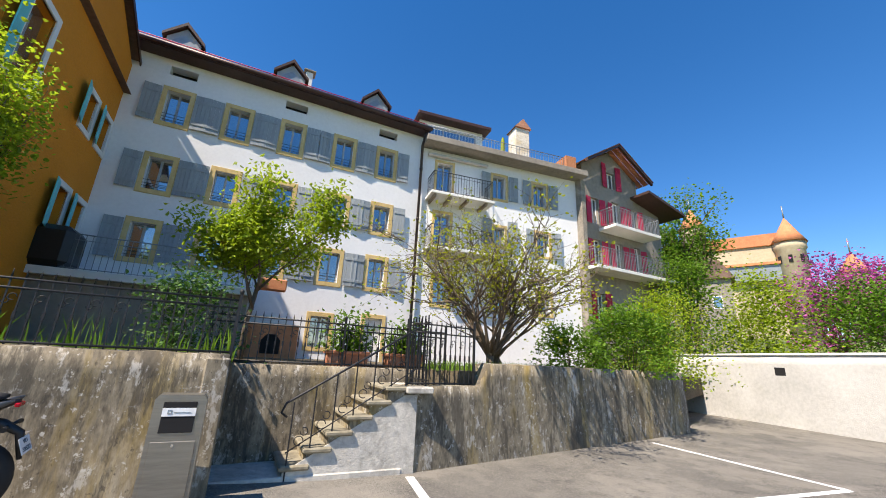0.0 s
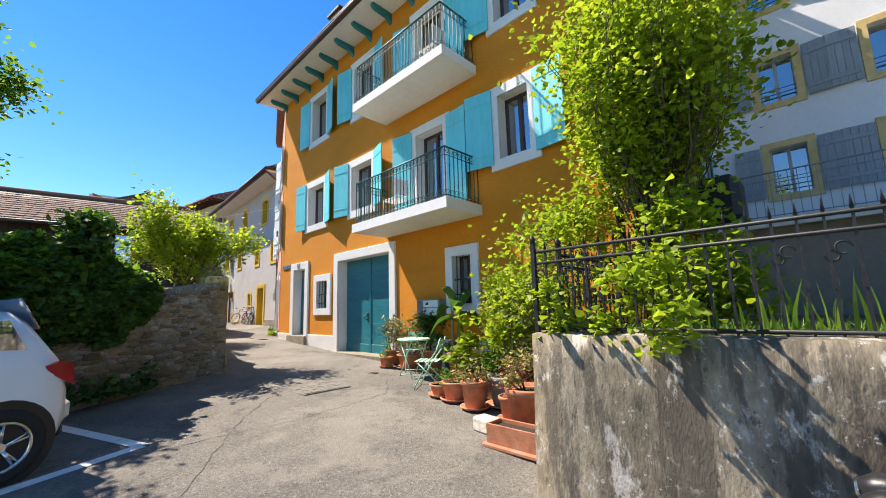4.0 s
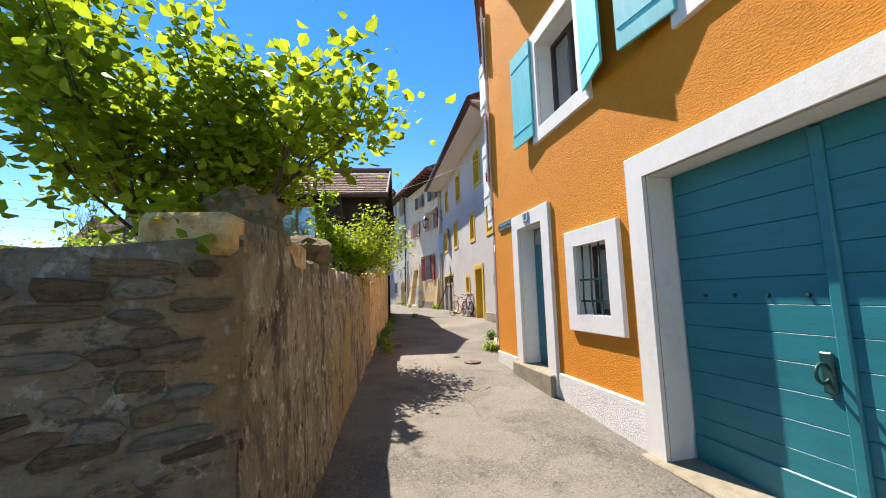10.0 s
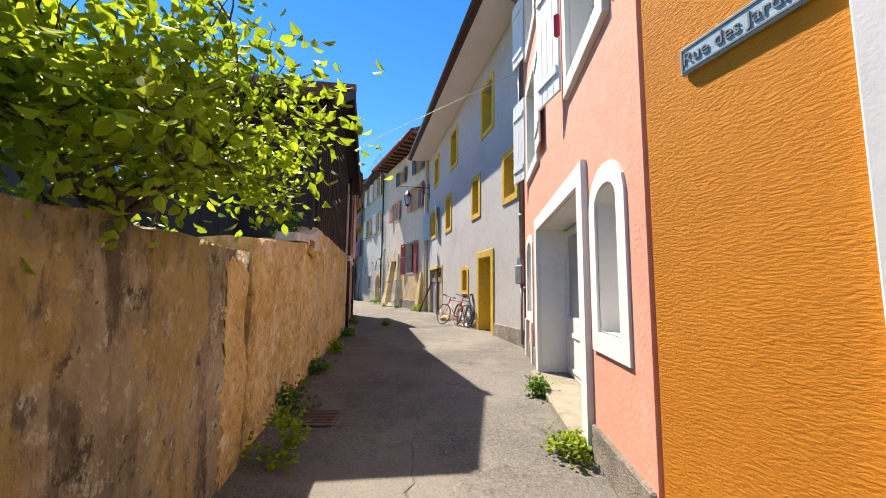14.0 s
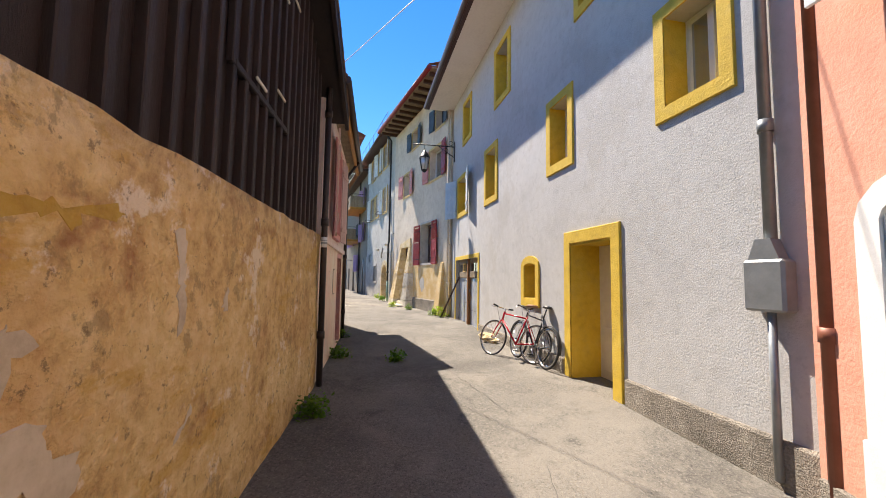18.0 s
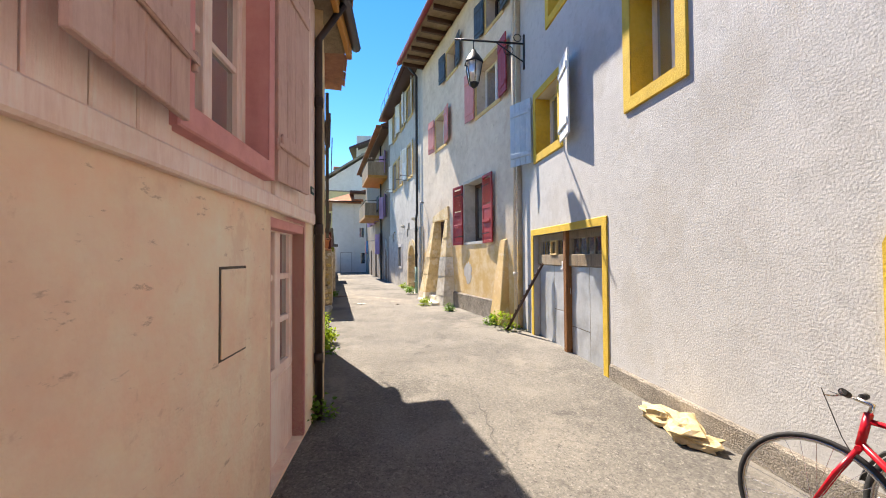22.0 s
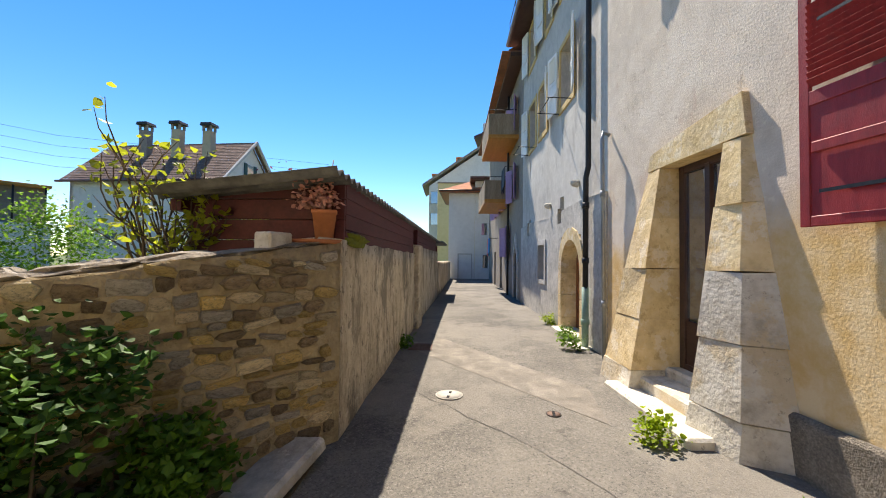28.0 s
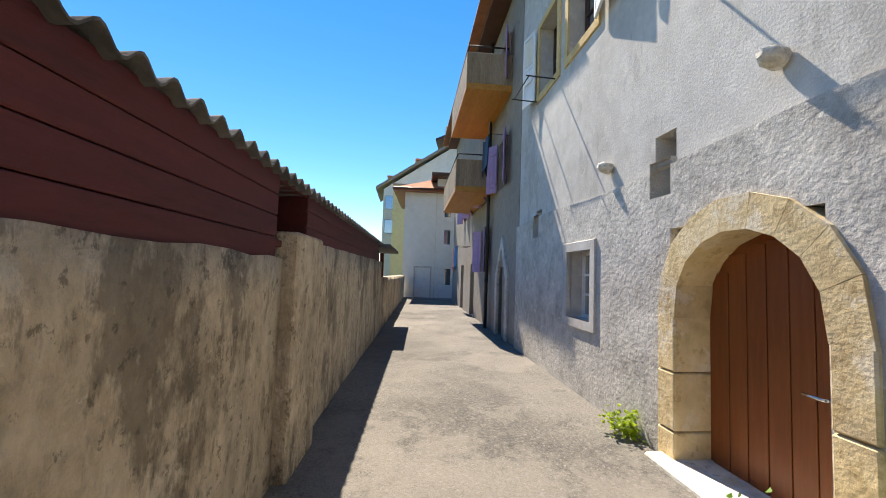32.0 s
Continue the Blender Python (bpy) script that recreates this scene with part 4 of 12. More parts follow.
def hoop(outer, inner, y0, y1, closed=True):
    """A flat frame between two rectangles (s0, s1, z0, z1), as one mesh; open at the foot when not closed."""
    (a, b, c, d), (e, f, g, h) = outer, inner
    o, i = [(a, c), (a, d), (b, d), (b, c)], [(e, g), (e, h), (f, h), (f, g)]
    if not closed:
        i[0], i[3] = (e, c), (f, c)
    sh = Shape()
    k = 0.008
    for pts, grow in ((o, 1), (i, -1)):
        for y, q in ((y0, 0), (y1 - k, 0), (y1, k * grow)):
            cx, cz = (a + b) / 2, (c + d) / 2
            sh.v += [(x - math.copysign(q, x - cx) if grow > 0 else x - math.copysign(q, x - cx), y, z - math.copysign(q, z - cz)) for x, z in pts]
    for n in range(4 if closed else 3):
        m = (n + 1) % 4
        for r in (0, 4):
            sh.f.append((r + n, r + m, r + 4 + m, r + 4 + n))
            sh.f.append((12 + r + n, 12 + r + m, 16 + r + m, 16 + r + n))
        sh.f.append((8 + n, 8 + m, 20 + m, 20 + n))
        sh.f.append((n, m, 12 + m, 12 + n))
    if not closed:
        for n in (0, 3):
            sh.f.append((n, 4 + n, 8 + n, 20 + n, 16 + n, 12 + n))
    return sh


def liner(a, b, c, d, y0=-0.45, t=0.006):
    """The painted lining of an opening, as one mesh."""
    return hoop((a, b, c, d), (a + t, b - t, c + t, d - t), y0, 0.0)


def surround(house, s0, s1, z0, z1, w, material, proud=0.04, sill=True, depth=0.0, name="surround", inner=None):
    """Flat raised bands round an opening s0..s1, z0..z1."""
    sh = hoop((s0 - w, s1 + w, z0 - (w if sill else 0), z1 + w), (s0, s1, z0, z1), -depth, proud, sill)
    return part(name, sh, material, house)


def shutter_mesh(w, h, material, style="board", name="shutter"):
    """A leaf hung at x = 0, reaching to x = w: boards with battens, or a louvred upper panel."""
    sh = Shape()
    if style == "board":
        n = max(3, round(w / 0.14))
        for i in range(n):
            sh.box(w * i / n + 0.002, w * (i + 1) / n - 0.002, -0.014, 0.014, 0, h, 0.004)
        for z in (h * 0.16, h * 0.82):
            sh.box(0.03, w - 0.03, 0.014, 0.034, z - 0.05, z + 0.05, 0.006)
    elif style == "plain":
        sh.box(0, w, -0.014, 0.014, 0, h, 0.004)
        for z in (h * 0.14, h * 0.84):
            sh.box(0.02, w - 0.02, 0.012, 0.022, z - 0.008, z + 0.008, 0.002)
    else:
        frame_bars(sh, 0, w, 0, h, -0.018, 0.018, 0.075)
        sh.box(0.07, w - 0.07, -0.008, 0.008, 0.07, h * 0.52)
        sh.box(0.07, w - 0.07, -0.018, 0.018, h * 0.5, h * 0.56, 0.004)
        n = 12
        for i in range(n):
            z = h * 0.58 + (h * 0.34) * i / n
            sh.box(0.07, w - 0.07, -0.004, 0.004, 0, h * 0.34 / n * 1.25, 0, Matrix.Translation((0, 0, z)) @ pose(0, 0, 0, -32))
        sh.box(0.04, w - 0.1, 0.018, 0.04, h * 0.30, h * 0.345, 0.006)
    return sh.mesh(name, material)


def iron_mesh(w, h):
    sh = Shape()
    for z in (h * 0.14, h * 0.84):
        sh.box(-0.03, w * 0.75, 0.03, 0.037, z - 0.012, z + 0.012)
        sh.tube((-0.02, 0.02, z - 0.04), (-0.02, 0.02, z + 0.04), 0.012, n=6)
    return sh


def shutter(house, me, hinge_s, z, y, side, angle=12.0, hinges=None):
    """Hang a leaf. side +1: it lies on the far side (larger s) of its hinge, -1: on the near side; angle: degrees off the wall."""
    m = Matrix.Translation((hinge_s, y, z)) @ (pose(0, 0, 0, 0, 0, angle) if side > 0 else pose(0, 0, 0, 0, 0, -angle) @ Matrix.Diagonal((-1, 1, 1, 1)))
    ob = same_part("shutter", me, house, m)
    if hinges:
        same_part("hinge", hinges, ob, Matrix())
    return ob


def downpipe(name, pts, r, material, label, brackets=2, parent=None):
    """A rain pipe with collars and wall brackets."""
    root = thing(name, label, "downpipe") if parent is None else parent
    part("pipe", Shape().path(pts, r, 10), material, root)
    p, q = Vector(pts[-2]), Vector(pts[-1])
    for i in range(brackets):
        c = p.lerp(q, (i + 0.5) / brackets)
        part("collar", Shape().tube(c - Vector((0, 0, 0.05)), c + Vector((0, 0, 0.05)), r * 1.25, n=10), material, root)
    return root


def tiled(shape, s0, s1, a, b, rows, cols, lift=0.03):
    """Rows of roof tiles on the plane from edge a=(y, z) to ridge b=(y, z), between s0 and s1."""
    ay, az = a
    by, bz = b
    L = math.hypot(by - ay, bz - az)
    ny, nz = -(bz - az) / L, (by - ay) / L
    if nz < 0:
        ny, nz = -ny, -nz
    for i in range(rows):
        t0, t1 = i / rows, (i + 1.12) / rows
        y0, z0 = ay + (by - ay) * t0 + ny * lift, az + (bz - az) * t0 + nz * lift
        y1, z1 = ay + (by - ay) * t1 + ny * lift * 0.2, az + (bz - az) * t1 + nz * lift * 0.2
        for j in range(cols):
            x0 = s0 + (s1 - s0) * j / cols + random.uniform(-0.004, 0.004)
            x1 = s0 + (s1 - s0) * (j + 0.96) / cols
            k = random.uniform(-0.006, 0.006)
            n = len(shape.v)
            shape.v += [(x0, y0, z0 + k), (x1, y0, z0 + k), (x1, y1, z1 + k), (x0, y1, z1 + k), (x0, y0 - ny * lift, z0 - nz * lift + k), (x1, y0 - ny * lift, z0 - nz * lift + k)]
            shape.f += [(n, n + 1, n + 2, n + 3), (n, n + 4, n + 5, n + 1)]
    return shape

# ---------- the orange house ----------
O_A, O_B = (-8.98, 5.5), (-19.82, -0.193)
mO, LO = face(O_A, O_B)
orange = thing("orange_house", "three-storey orange rendered house with white window bands and turquoise shutters", "house", mO)
W1 = [(9.13, 10.17), (6.55, 7.55), (3.85, 4.76), (1.68, 2.37)]
W2 = [(9.05, 10.0), (6.5, 7.42), (3.8, 4.7), (1.58, 2.35)]
holes = [(5.82, 8.25, 1.15, 3.75), (10.28, 11.11, 1.55, 3.73), (8.84, 9.49, 2.4, 3.24), (3.2, 3.72, 2.38, 3.38)]
for i, (a, b) in enumerate(W1):
    holes.append((a, b, 4.35 if i == 2 else 5.08, 6.38))
for i, (a, b) in enumerate(W2):
    holes.append((a, b, 7.35 if i == 2 else 7.95, 9.42))
part("wall", holed(Shape(), 0, LO, 0.6, 10.2, holes, 0.44), M["orange"], orange)
# side wall, turned round the corner
side = Shape()
sideholes = [(-1.9, -1.0, 7.3, 9.15), (-4.95, -4.35, 7.95, 8.95), (-6.2, -5.6, 7.95, 8.95), (-5.0, -4.4, 4.95, 6.1), (-6.2, -5.6, 4.95, 6.1)]
holed(side, -8.6, -0.45, 0.6, 10.2, sideholes, 0.4)
sw_ = Shape().add(side, pose(0, 0, 0, 0, 0, 90))
part("wall", sw_, M["orange"], orange)
part("wall", Shape().box(LO - 0.35, LO - 0.02, -8.6, -0.46, 0.6, 10.15), M["orange"], orange)
# plinth
for a, b in ((8.47, 10.05), (11.4, LO + 0.03), (0.0, 5.6)):
    part("plinth", Shape().box(a, b, -0.02, 0.035, 0.4, 1.62 if a > 8 else 1.68, 0.012), M["plinth"], orange)
for s0, s1, z0, z1, sill in ((5.82, 8.25, 1.1, 3.75, False), (10.28, 11.11, 1.3, 3.73, False), (8.84, 9.49, 2.4, 3.24, True), (3.2, 3.72, 2.38, 3.38, True)):
    surround(orange, s0, s1, z0, z1, 0.22 if s1 - s0 > 0.8 else 0.19, M["white_paint"], 0.05, sill)
for i in range(4):
    for (a, b), z0, z1 in ((W1[i], 4.32 if i == 2 else 5.08, 6.38), (W2[i], 7.32 if i == 2 else 7.95, 9.42)):
        surround(orange, a, b, z0, z1, 0.2, M["white_paint"], 0.05, i != 2)
        window(orange, a, b, z0 + (0.03 if i == 2 else 0), z1, -0.22, 2, 1, M["brown_frame"], w=0.05)
window(orange, 8.84, 9.49, 2.4, 3.24, -0.22, 2, 1, M["brown_frame"])
window(orange, 3.2, 3.72, 2.38, 3.38, -0.2, 2, 1, M["brown_frame"])
for a, b, z0, z1 in ((8.84, 9.49, 2.4, 3.24), (3.2, 3.72, 2.38, 3.38)):
    g = Shape()
    n = 4 if b - a > 0.6 else 3
    for i in range(n):
        x = a + (b - a) * (i + 0.5) / n
        g.path([(x, -0.03, z0), (x, -0.01, z0 + 0.2), (x, -0.03, z1)], 0.011, 6)
    for z in (z0 + (z1 - z0) * 0.2, z0 + (z1 - z0) * 0.5):
        g.box(a, b, -0.03, -0.02, z - 0.012, z + 0.012)
    part("window_bars", g, M["green_iron"], orange, "dark green iron bars")
t_leaf = {h: shutter_mesh(0.6, h, M["turq"], "plain") for h in (1.62, 1.55, 2.05)}
for i in range(4):
    for (a, b), zb in ((W1[i], 5.0), (W2[i], 7.87)):
        h = 2.05 if i == 2 else (1.55 if zb < 6 else 1.62)
        z = zb - (0.55 if i == 2 else 0)
        shutter(orange, t_leaf[h], b + 0.12, z, 0.07, 1, 10 if i else 4)
        shutter(orange, t_leaf[h], a - 0.12, z, 0.07, -1, 16 if i < 2 else 6)
for a, b, z0, z1 in sideholes:
    fr = Shape()
    frame_bars(fr, -b - 0.16, -a + 0.16, z0 - 0.16, z1 + 0.16, -0.04, 0.04, 0.16)
    part("surround", Shape().add(fr, Matrix(((0, -1, 0, 0), (-1, 0, 0, 0), (0, 0, 1, 0), (0, 0, 0, 1)))), M["white_paint"], orange)
    part("pane", Shape().box(0.2, 0.21, a, b, z0, z1), M["glass"], orange)
    lf = Shape().box(-0.014, 0.014, 0, 0.5, z0 - 0.05, z1 + 0.05, 0.005, Matrix.Translation((-0.06, b + 0.1, 0)) @ pose(0, 0, 0, 0, 0, 14))
    part("shutter", lf, M["turq"], orange)
for a, b, c, d in holes:
    part("reveal", liner(a, b, c, d), M["white_paint"], orange)
# garage door: two plank leaves
gd = part("garage_door", Shape().box(5.82, 8.25, -0.34, -0.30, 1.15, 3.75), M["teal"], orange, "teal double garage door of wide horizontal boards")
for x0, x1 in ((5.85, 7.0), (7.07, 8.22)):
    for k in range(13):
        z = 1.18 + k * 0.197
        part("plank", Shape().box(x0, x1, -0.3, -0.262, z, z + 0.193, 0.002), M["teal"], gd)
part("post", Shape().box(6.995, 7.075, -0.30, -0.235, 1.18, 3.72, 0.012), M["teal"], gd)
part("kickboard", Shape().box(5.85, 6.99, -0.262, -0.245, 1.17, 1.42, 0.008).box(7.08, 8.22, -0.262, -0.245, 1.17, 1.42, 0.008), M["teal"], gd)
hd = Shape().ring((7.14, -0.2, 2.13), (1, 0, 0), 0.06, 0.012, 16).box(7.1, 7.18, -0.26, -0.235, 2.0, 2.26, 0.01)
part("door_handle", hd, M["green_iron"], gd)
for k in range(8):
    x = (5.98 + 0.26 * k) if k < 4 else (7.2 + 0.26 * (k - 4))
    part("bolt", Shape().tube((x, -0.262, 2.62), (x, -0.245, 2.62), 0.018, 0.01, 8), M["green_iron"], gd)
solid("garage_sill", Shape().box(5.6, 8.47, -0.3, 0.14, 1.0, 1.2, 0.012), M["pale_step"], "pale stone sill under the garage door", "sill", mO)
# front door
fd = part("front_door", Shape().box(10.28, 11.11, -0.3, -0.25, 1.58, 3.73), M["teal"], orange, "teal boarded front door with a dark transom light")
for k in range(9):
    part("plank", Shape().box(10.33, 11.06, -0.25, -0.225, 1.62 + k * 0.195, 1.62 + k * 0.195 + 0.19, 0.004), M["teal"], fd)
part("transom_light", Shape().box(10.36, 11.03, -0.25, -0.23, 3.45, 3.68), M["glass"], fd)
part("letter_slot", Shape().box(10.42, 10.62, -0.225, -0.215, 2.42, 2.47, 0.004).tube((10.5, -0.22, 2.4), (10.5, -0.16, 2.4), 0.012), M["chrome"], fd)
part("name_plate", Shape().box(10.66, 10.74, -0.23, -0.215, 3.36, 3.42), M["sign_white"], fd)
solid("doorstep", Shape().box(10.1, 11.38, -0.35, 0.12, 1.2, 1.575, 0.015), M["pale_step"], "worn stone step under the teal front door", "step", mO)
# letter boxes
lb = thing("letter_box", "grey metal wall letter box with two flaps", "letter box", mO @ Matrix.Translation((4.33, 0, 2.33)))
part("body", Shape().box(-0.35, 0.35, 0.0, 0.18, -0.17, 0.17, 0.01), M["pipe_grey"], lb)
for z in (-0.15, 0.01):
    part("flap", Shape().box(-0.31, 0.13, 0.18, 0.192, z, z + 0.14, 0.004), M["sign_white"], lb)
# street sign and house number
sg = thing("street_sign", "pale blue enamel street name plate on the orange wall", "sign", mO @ Matrix.Translation((11.7, 0.0, 3.9)))
part("plate", Shape().box(-0.29, 0.29, 0.005, 0.025, -0.07, 0.07, 0.004), M["sign_blue"], sg)
part("border", frame_bars(Shape(), -0.28, 0.28, -0.06, 0.06, 0.024, 0.029, 0.008, 0), M["sign_dark"], sg)


def lettering(text, size, m, material, parent, name="lettering"):
    cu = bpy.data.curves.new(name, "FONT")
    cu.body, cu.size, cu.align_x, cu.align_y, cu.extrude = text, size, "CENTER", "CENTER", 0.002
    ob = new("text_tmp", cu)
    me = bpy.data.meshes.new_from_object(ob.evaluated_get(bpy.context.evaluated_depsgraph_get()))
    bpy.data.objects.remove(ob)
    me.materials.clear()
    me.materials.append(material)
    o = new(name, me)
    o.parent = parent
    o.matrix_basis = m
    return o


FRONT = Matrix(((-1, 0, 0, 0), (0, 0, 1, 0), (0, 1, 0, 0), (0, 0, 0, 1)))     # text on a facade, read from the street
lettering("Rue des Jardins", 0.088, Matrix.Translation((0, 0.028, 0)) @ FRONT, M["sign_dark"], sg)
nb = thing("house_number", "small blue enamel plate with the number 2 above the door", "sign", mO @ Matrix.Translation((10.74, 0.05, 3.86)))
part("plate", Shape().box(-0.09, 0.09, 0.0, 0.02, -0.075, 0.075, 0.004), M["sign_blue"], nb)
part("border", frame_bars(Shape(), -0.08, 0.08, -0.065, 0.065, 0.019, 0.024, 0.01, 0), M["sign_white"], nb)
lettering("2", 0.12, Matrix.Translation((0, 0.023, 0)) @ FRONT, M["sign_dark"], nb, "digit")


def railing(parent, pts, h, material, gap=0.11, scroll=True):
    """Balcony railing along plan points: rails, bars and scrolls, each run a part."""
    rl, br = Shape(), Shape()
    bar = Shape().box(-0.007, 0.007, -0.007, 0.007, 0.02, h).mesh("baluster", material)
    for (x0, y0, z0), (x1, y1, z1) in zip(pts, pts[1:]):
        d = Vector((x1 - x0, y1 - y0, z1 - z0))
        n = max(2, round(d.length / gap))
        for k, r in ((0.06, 0.012), (h * 0.84, 0.009), (h, 0.018)):
            rl.tube((x0, y0, z0 + k), (x1, y1, z1 + k), r, n=6)
        for i in range(n + 1):
            p = Vector((x0, y0, z0)) + d * (i / n)
            same_part("baluster", bar, parent, Matrix.Translation(p))
            if scroll and i < n:
                c = p + d * (0.5 / n)
                br.ring((c.x, c.y, c.z + h * 0.92), (d.y, -d.x, 0), gap * 0.32, 0.006, 10, 4)
                br.ring((c.x, c.y, c.z + 0.13), (d.y, -d.x, 0), gap * 0.32, 0.006, 10, 4)
    part("rail", rl, material, parent)
    if scroll:
        part("scrollwork", br, material, parent)


for z, nm in ((4.1, 0), (7.1, 1)):
    bal = part("balcony", Shape().prism([(2.88, z), (5.95, z), (5.95, z + 0.2), (2.88, z + 0.2)], 0.0, 1.02), M["slab_white"], orange, "white concrete balcony slab with a dark green railing")
    railing(bal, [(5.88, 0.02, z + 0.2), (5.88, 0.95, z + 0.2), (2.95, 0.95, z + 0.2), (2.95, 0.02, z + 0.2)], 0.98, M["green_iron"])
# chairs on the balconies
for z in (4.3, 7.3):
    ch = thing("balcony_chair", "white slatted chair on the balcony", "chair", mO @ Matrix.Translation((4.9 if z < 5 else 3.6, 0.55, z)), "balcony chairs")
    part("seat", Shape().box(-0.22, 0.22, -0.2, 0.2, 0.42, 0.45, 0.01), M["white_paint"], ch)
    part("backrest", Shape().box(-0.22, -0.19, -0.2, 0.2, 0.5, 0.88, 0.01), M["white_paint"], ch)
    for x in (-0.2, 0.2):
        for y in (-0.18, 0.18):
            part("leg", Shape().tube((x, y, 0), (x, y, 0.43), 0.014), M["white_paint"], ch)
# eaves with brackets, gutter, roof
part("soffit", Shape().box(-0.25, LO + 0.45, -0.05, 0.85, 10.2, 10.26), M["white_paint"], orange)
br_ = Shape().prism([(0, 0), (0.62, 0), (0.62, -0.07), (0.5, -0.14), (0.16, -0.16), (0, -0.3)], -0.055, 0.055)
bracket = br_.mesh("bracket", M["teal"])
for k in range(14):
    same_part("bracket", bracket, orange, Matrix.Translation((0.2 + k * (LO - 0.3) / 13, 0, 10.2)) @ pose(0, 0, 0, 0, 0, 90))
part("gutter", Shape().path([(-0.3, 0.9, 10.26), (LO + 0.5, 0.9, 10.26)], 0.08, 10).box(-0.3, LO + 0.5, 0.8, 0.98, 10.3, 10.34), M["roof_edge"], orange)
rf = Shape()
tiled(rf, -0.22, LO + 0.5, (0.9, 10.34), (-4.2, 12.6), 14, 48)
tiled(rf, -0.22, LO + 0.5, (-9.2, 10.34), (-4.2, 12.6), 10, 40)
rf.prism([(-0.22, 10.3), (-0.22, 10.31), (LO + 0.5, 10.31), (LO + 0.5, 10.3)], 0.85, -9.0)
rf.poly([(LO + 0.45, 0.85, 10.32), (LO + 0.45, -9.2, 10.32), (LO + 0.45, -4.2, 12.58)])
part("roof", rf, M["tile_brown"], orange)
part("wall", Shape().add(Shape().prism([(-9.0, 10.2), (-0.05, 10.2), (-4.2, 12.4)], -0.002, 0.35), Matrix(((0, 1, 0, 0), (1, 0, 0, 0), (0, 0, 1, 0), (0, 0, 0, 1)))), M["orange"], orange)
part("side_eave", Shape().add(Shape().prism([(0.85, 10.2), (-4.2, 12.44), (-9.2, 10.2), (-9.2, 10.34), (-4.2, 12.6), (0.85, 10.34)], -0.24, -0.2), Matrix(((0, 1, 0, 0), (1, 0, 0, 0), (0, 0, 1, 0), (0, 0, 0, 1)))), M["roof_edge"], orange)
ck = part("chimney", Shape().box(9.6, 10.3, -1.3, -0.7, 10.6, 13.2, 0.02), M["far_grey"], orange)
part("chimney_cap", Shape().box(9.52, 10.38, -1.38, -0.62, 13.2, 13.32, 0.02), M["roof_edge"], ck)
downpipe("downpipe", [tuple(mO @ Vector(p)) for p in ((0.25, 0.85, 10.2), (0.25, 0.12, 9.75), (0.25, 0.12, 1.0))], 0.055, M["pipe_dark"], "dark brown rain pipe on the corner of the orange house", 4)

# ---------- the salmon-pink house ----------
P_A, P_B = (-19.74, -0.2), (-25.62, -0.86)
mP, LP = face(P_A, P_B)
pink = thing("pink_house", "salmon pink rendered house with grey-white stone window surrounds", "house", mP)
ph = [(1.42, 3.97, 1.5, 3.72), (0.52, 1.0, 2.46, 3.55), (4.79, 5.4, 2.4, 3.66), (0.7, 1.7, 4.9, 6.4), (3.9, 4.9, 4.9, 6.4), (0.7, 1.7, 7.3, 8.6), (3.9, 4.9, 7.3, 8.6)]
part("wall", holed(Shape(), 0.11, LP, 0.8, 10.9, ph, 0.45), M["pink"], pink)
for a, b, z in ((0.13, 1.22, 1.72), (4.16, 4.62, 1.86), (4.8, 5.39, 1.88), (5.56, 5.9, 1.88)):
    part("plinth", Shape().box(a, b, -0.02, 0.03, 0.8, z, 0.01), M["pebble"], pink)
for a, b in ((4.635, 4.79), (5.4, 5.555)):
    part("jamb", Shape().box(a, b, -0.02, 0.05, 1.5, 2.26, 0.01), M["white_paint"], pink)
surround(pink, 1.42, 3.97, 1.5, 3.72, 0.18, M["white_paint"], 0.05, False)


def arched(house, s0, s1, z0, z1, w, rise, material, proud=0.05, depth=0.3, y=0.0):
    """A surround with a shallow arched head, filling the corners of its square hole."""
    sh = Shape()
    n = 8
    c, r = (s0 + s1) / 2, (s1 - s0) / 2
    arc = lambda k: [(c - (r + k) * math.cos(math.pi * i / n), z1 - rise + (rise + k) * math.sin(math.pi * i / n)) for i in range(n + 1)]
    ins = [(s0, z0)] + arc(0) + [(s1, z0)]
    out = [(s0 - w, z0 - w)] + arc(w) + [(s1 + w, z0 - w)]
    k = len(ins)
    for yy in (y - depth, y + proud):
        sh.v += [(a, yy, b) for a, b in ins] + [(a, yy, b) for a, b in out]
    for i in range(k):
        j = (i + 1) % k
        sh.f += [(i, j, k + j, k + i), (2 * k + i, 2 * k + j, 3 * k + j, 3 * k + i), (i, j, 2 * k + j, 2 * k + i), (k + i, k + j, 3 * k + j, 3 * k + i)]
    return part("surround", sh, material, house)


for a, b, z0, z1 in ((0.52, 1.0, 2.46, 3.55), (4.79, 5.4, 2.4, 3.66)):
    arched(pink, a, b, z0, z1, 0.15, 0.14, M["white_paint"], 0.02)
    window(pink, a, b, z0, z1 - 0.05, -0.28, 1, 3, M["white_paint"], M["glass_pale"], 0.05)
window(pink, 1.42, 3.97, 2.3, 3.68, -0.38, 2, 1, M["white_paint"], M["glass"], 0.11, "glazed_door", "white double door with tall panes")
part("door_panel", Shape().box(1.44, 3.95, -0.45, -0.38, 1.58, 2.3, 0.01), M["white_paint"], pink)
for a in (1.56, 2.82):
    part("door_moulding", hoop((a, a + 1.02, 1.66, 2.2), (a + 0.05, a + 0.97, 1.71, 2.15), -0.39, -0.36), M["white_paint"], pink)
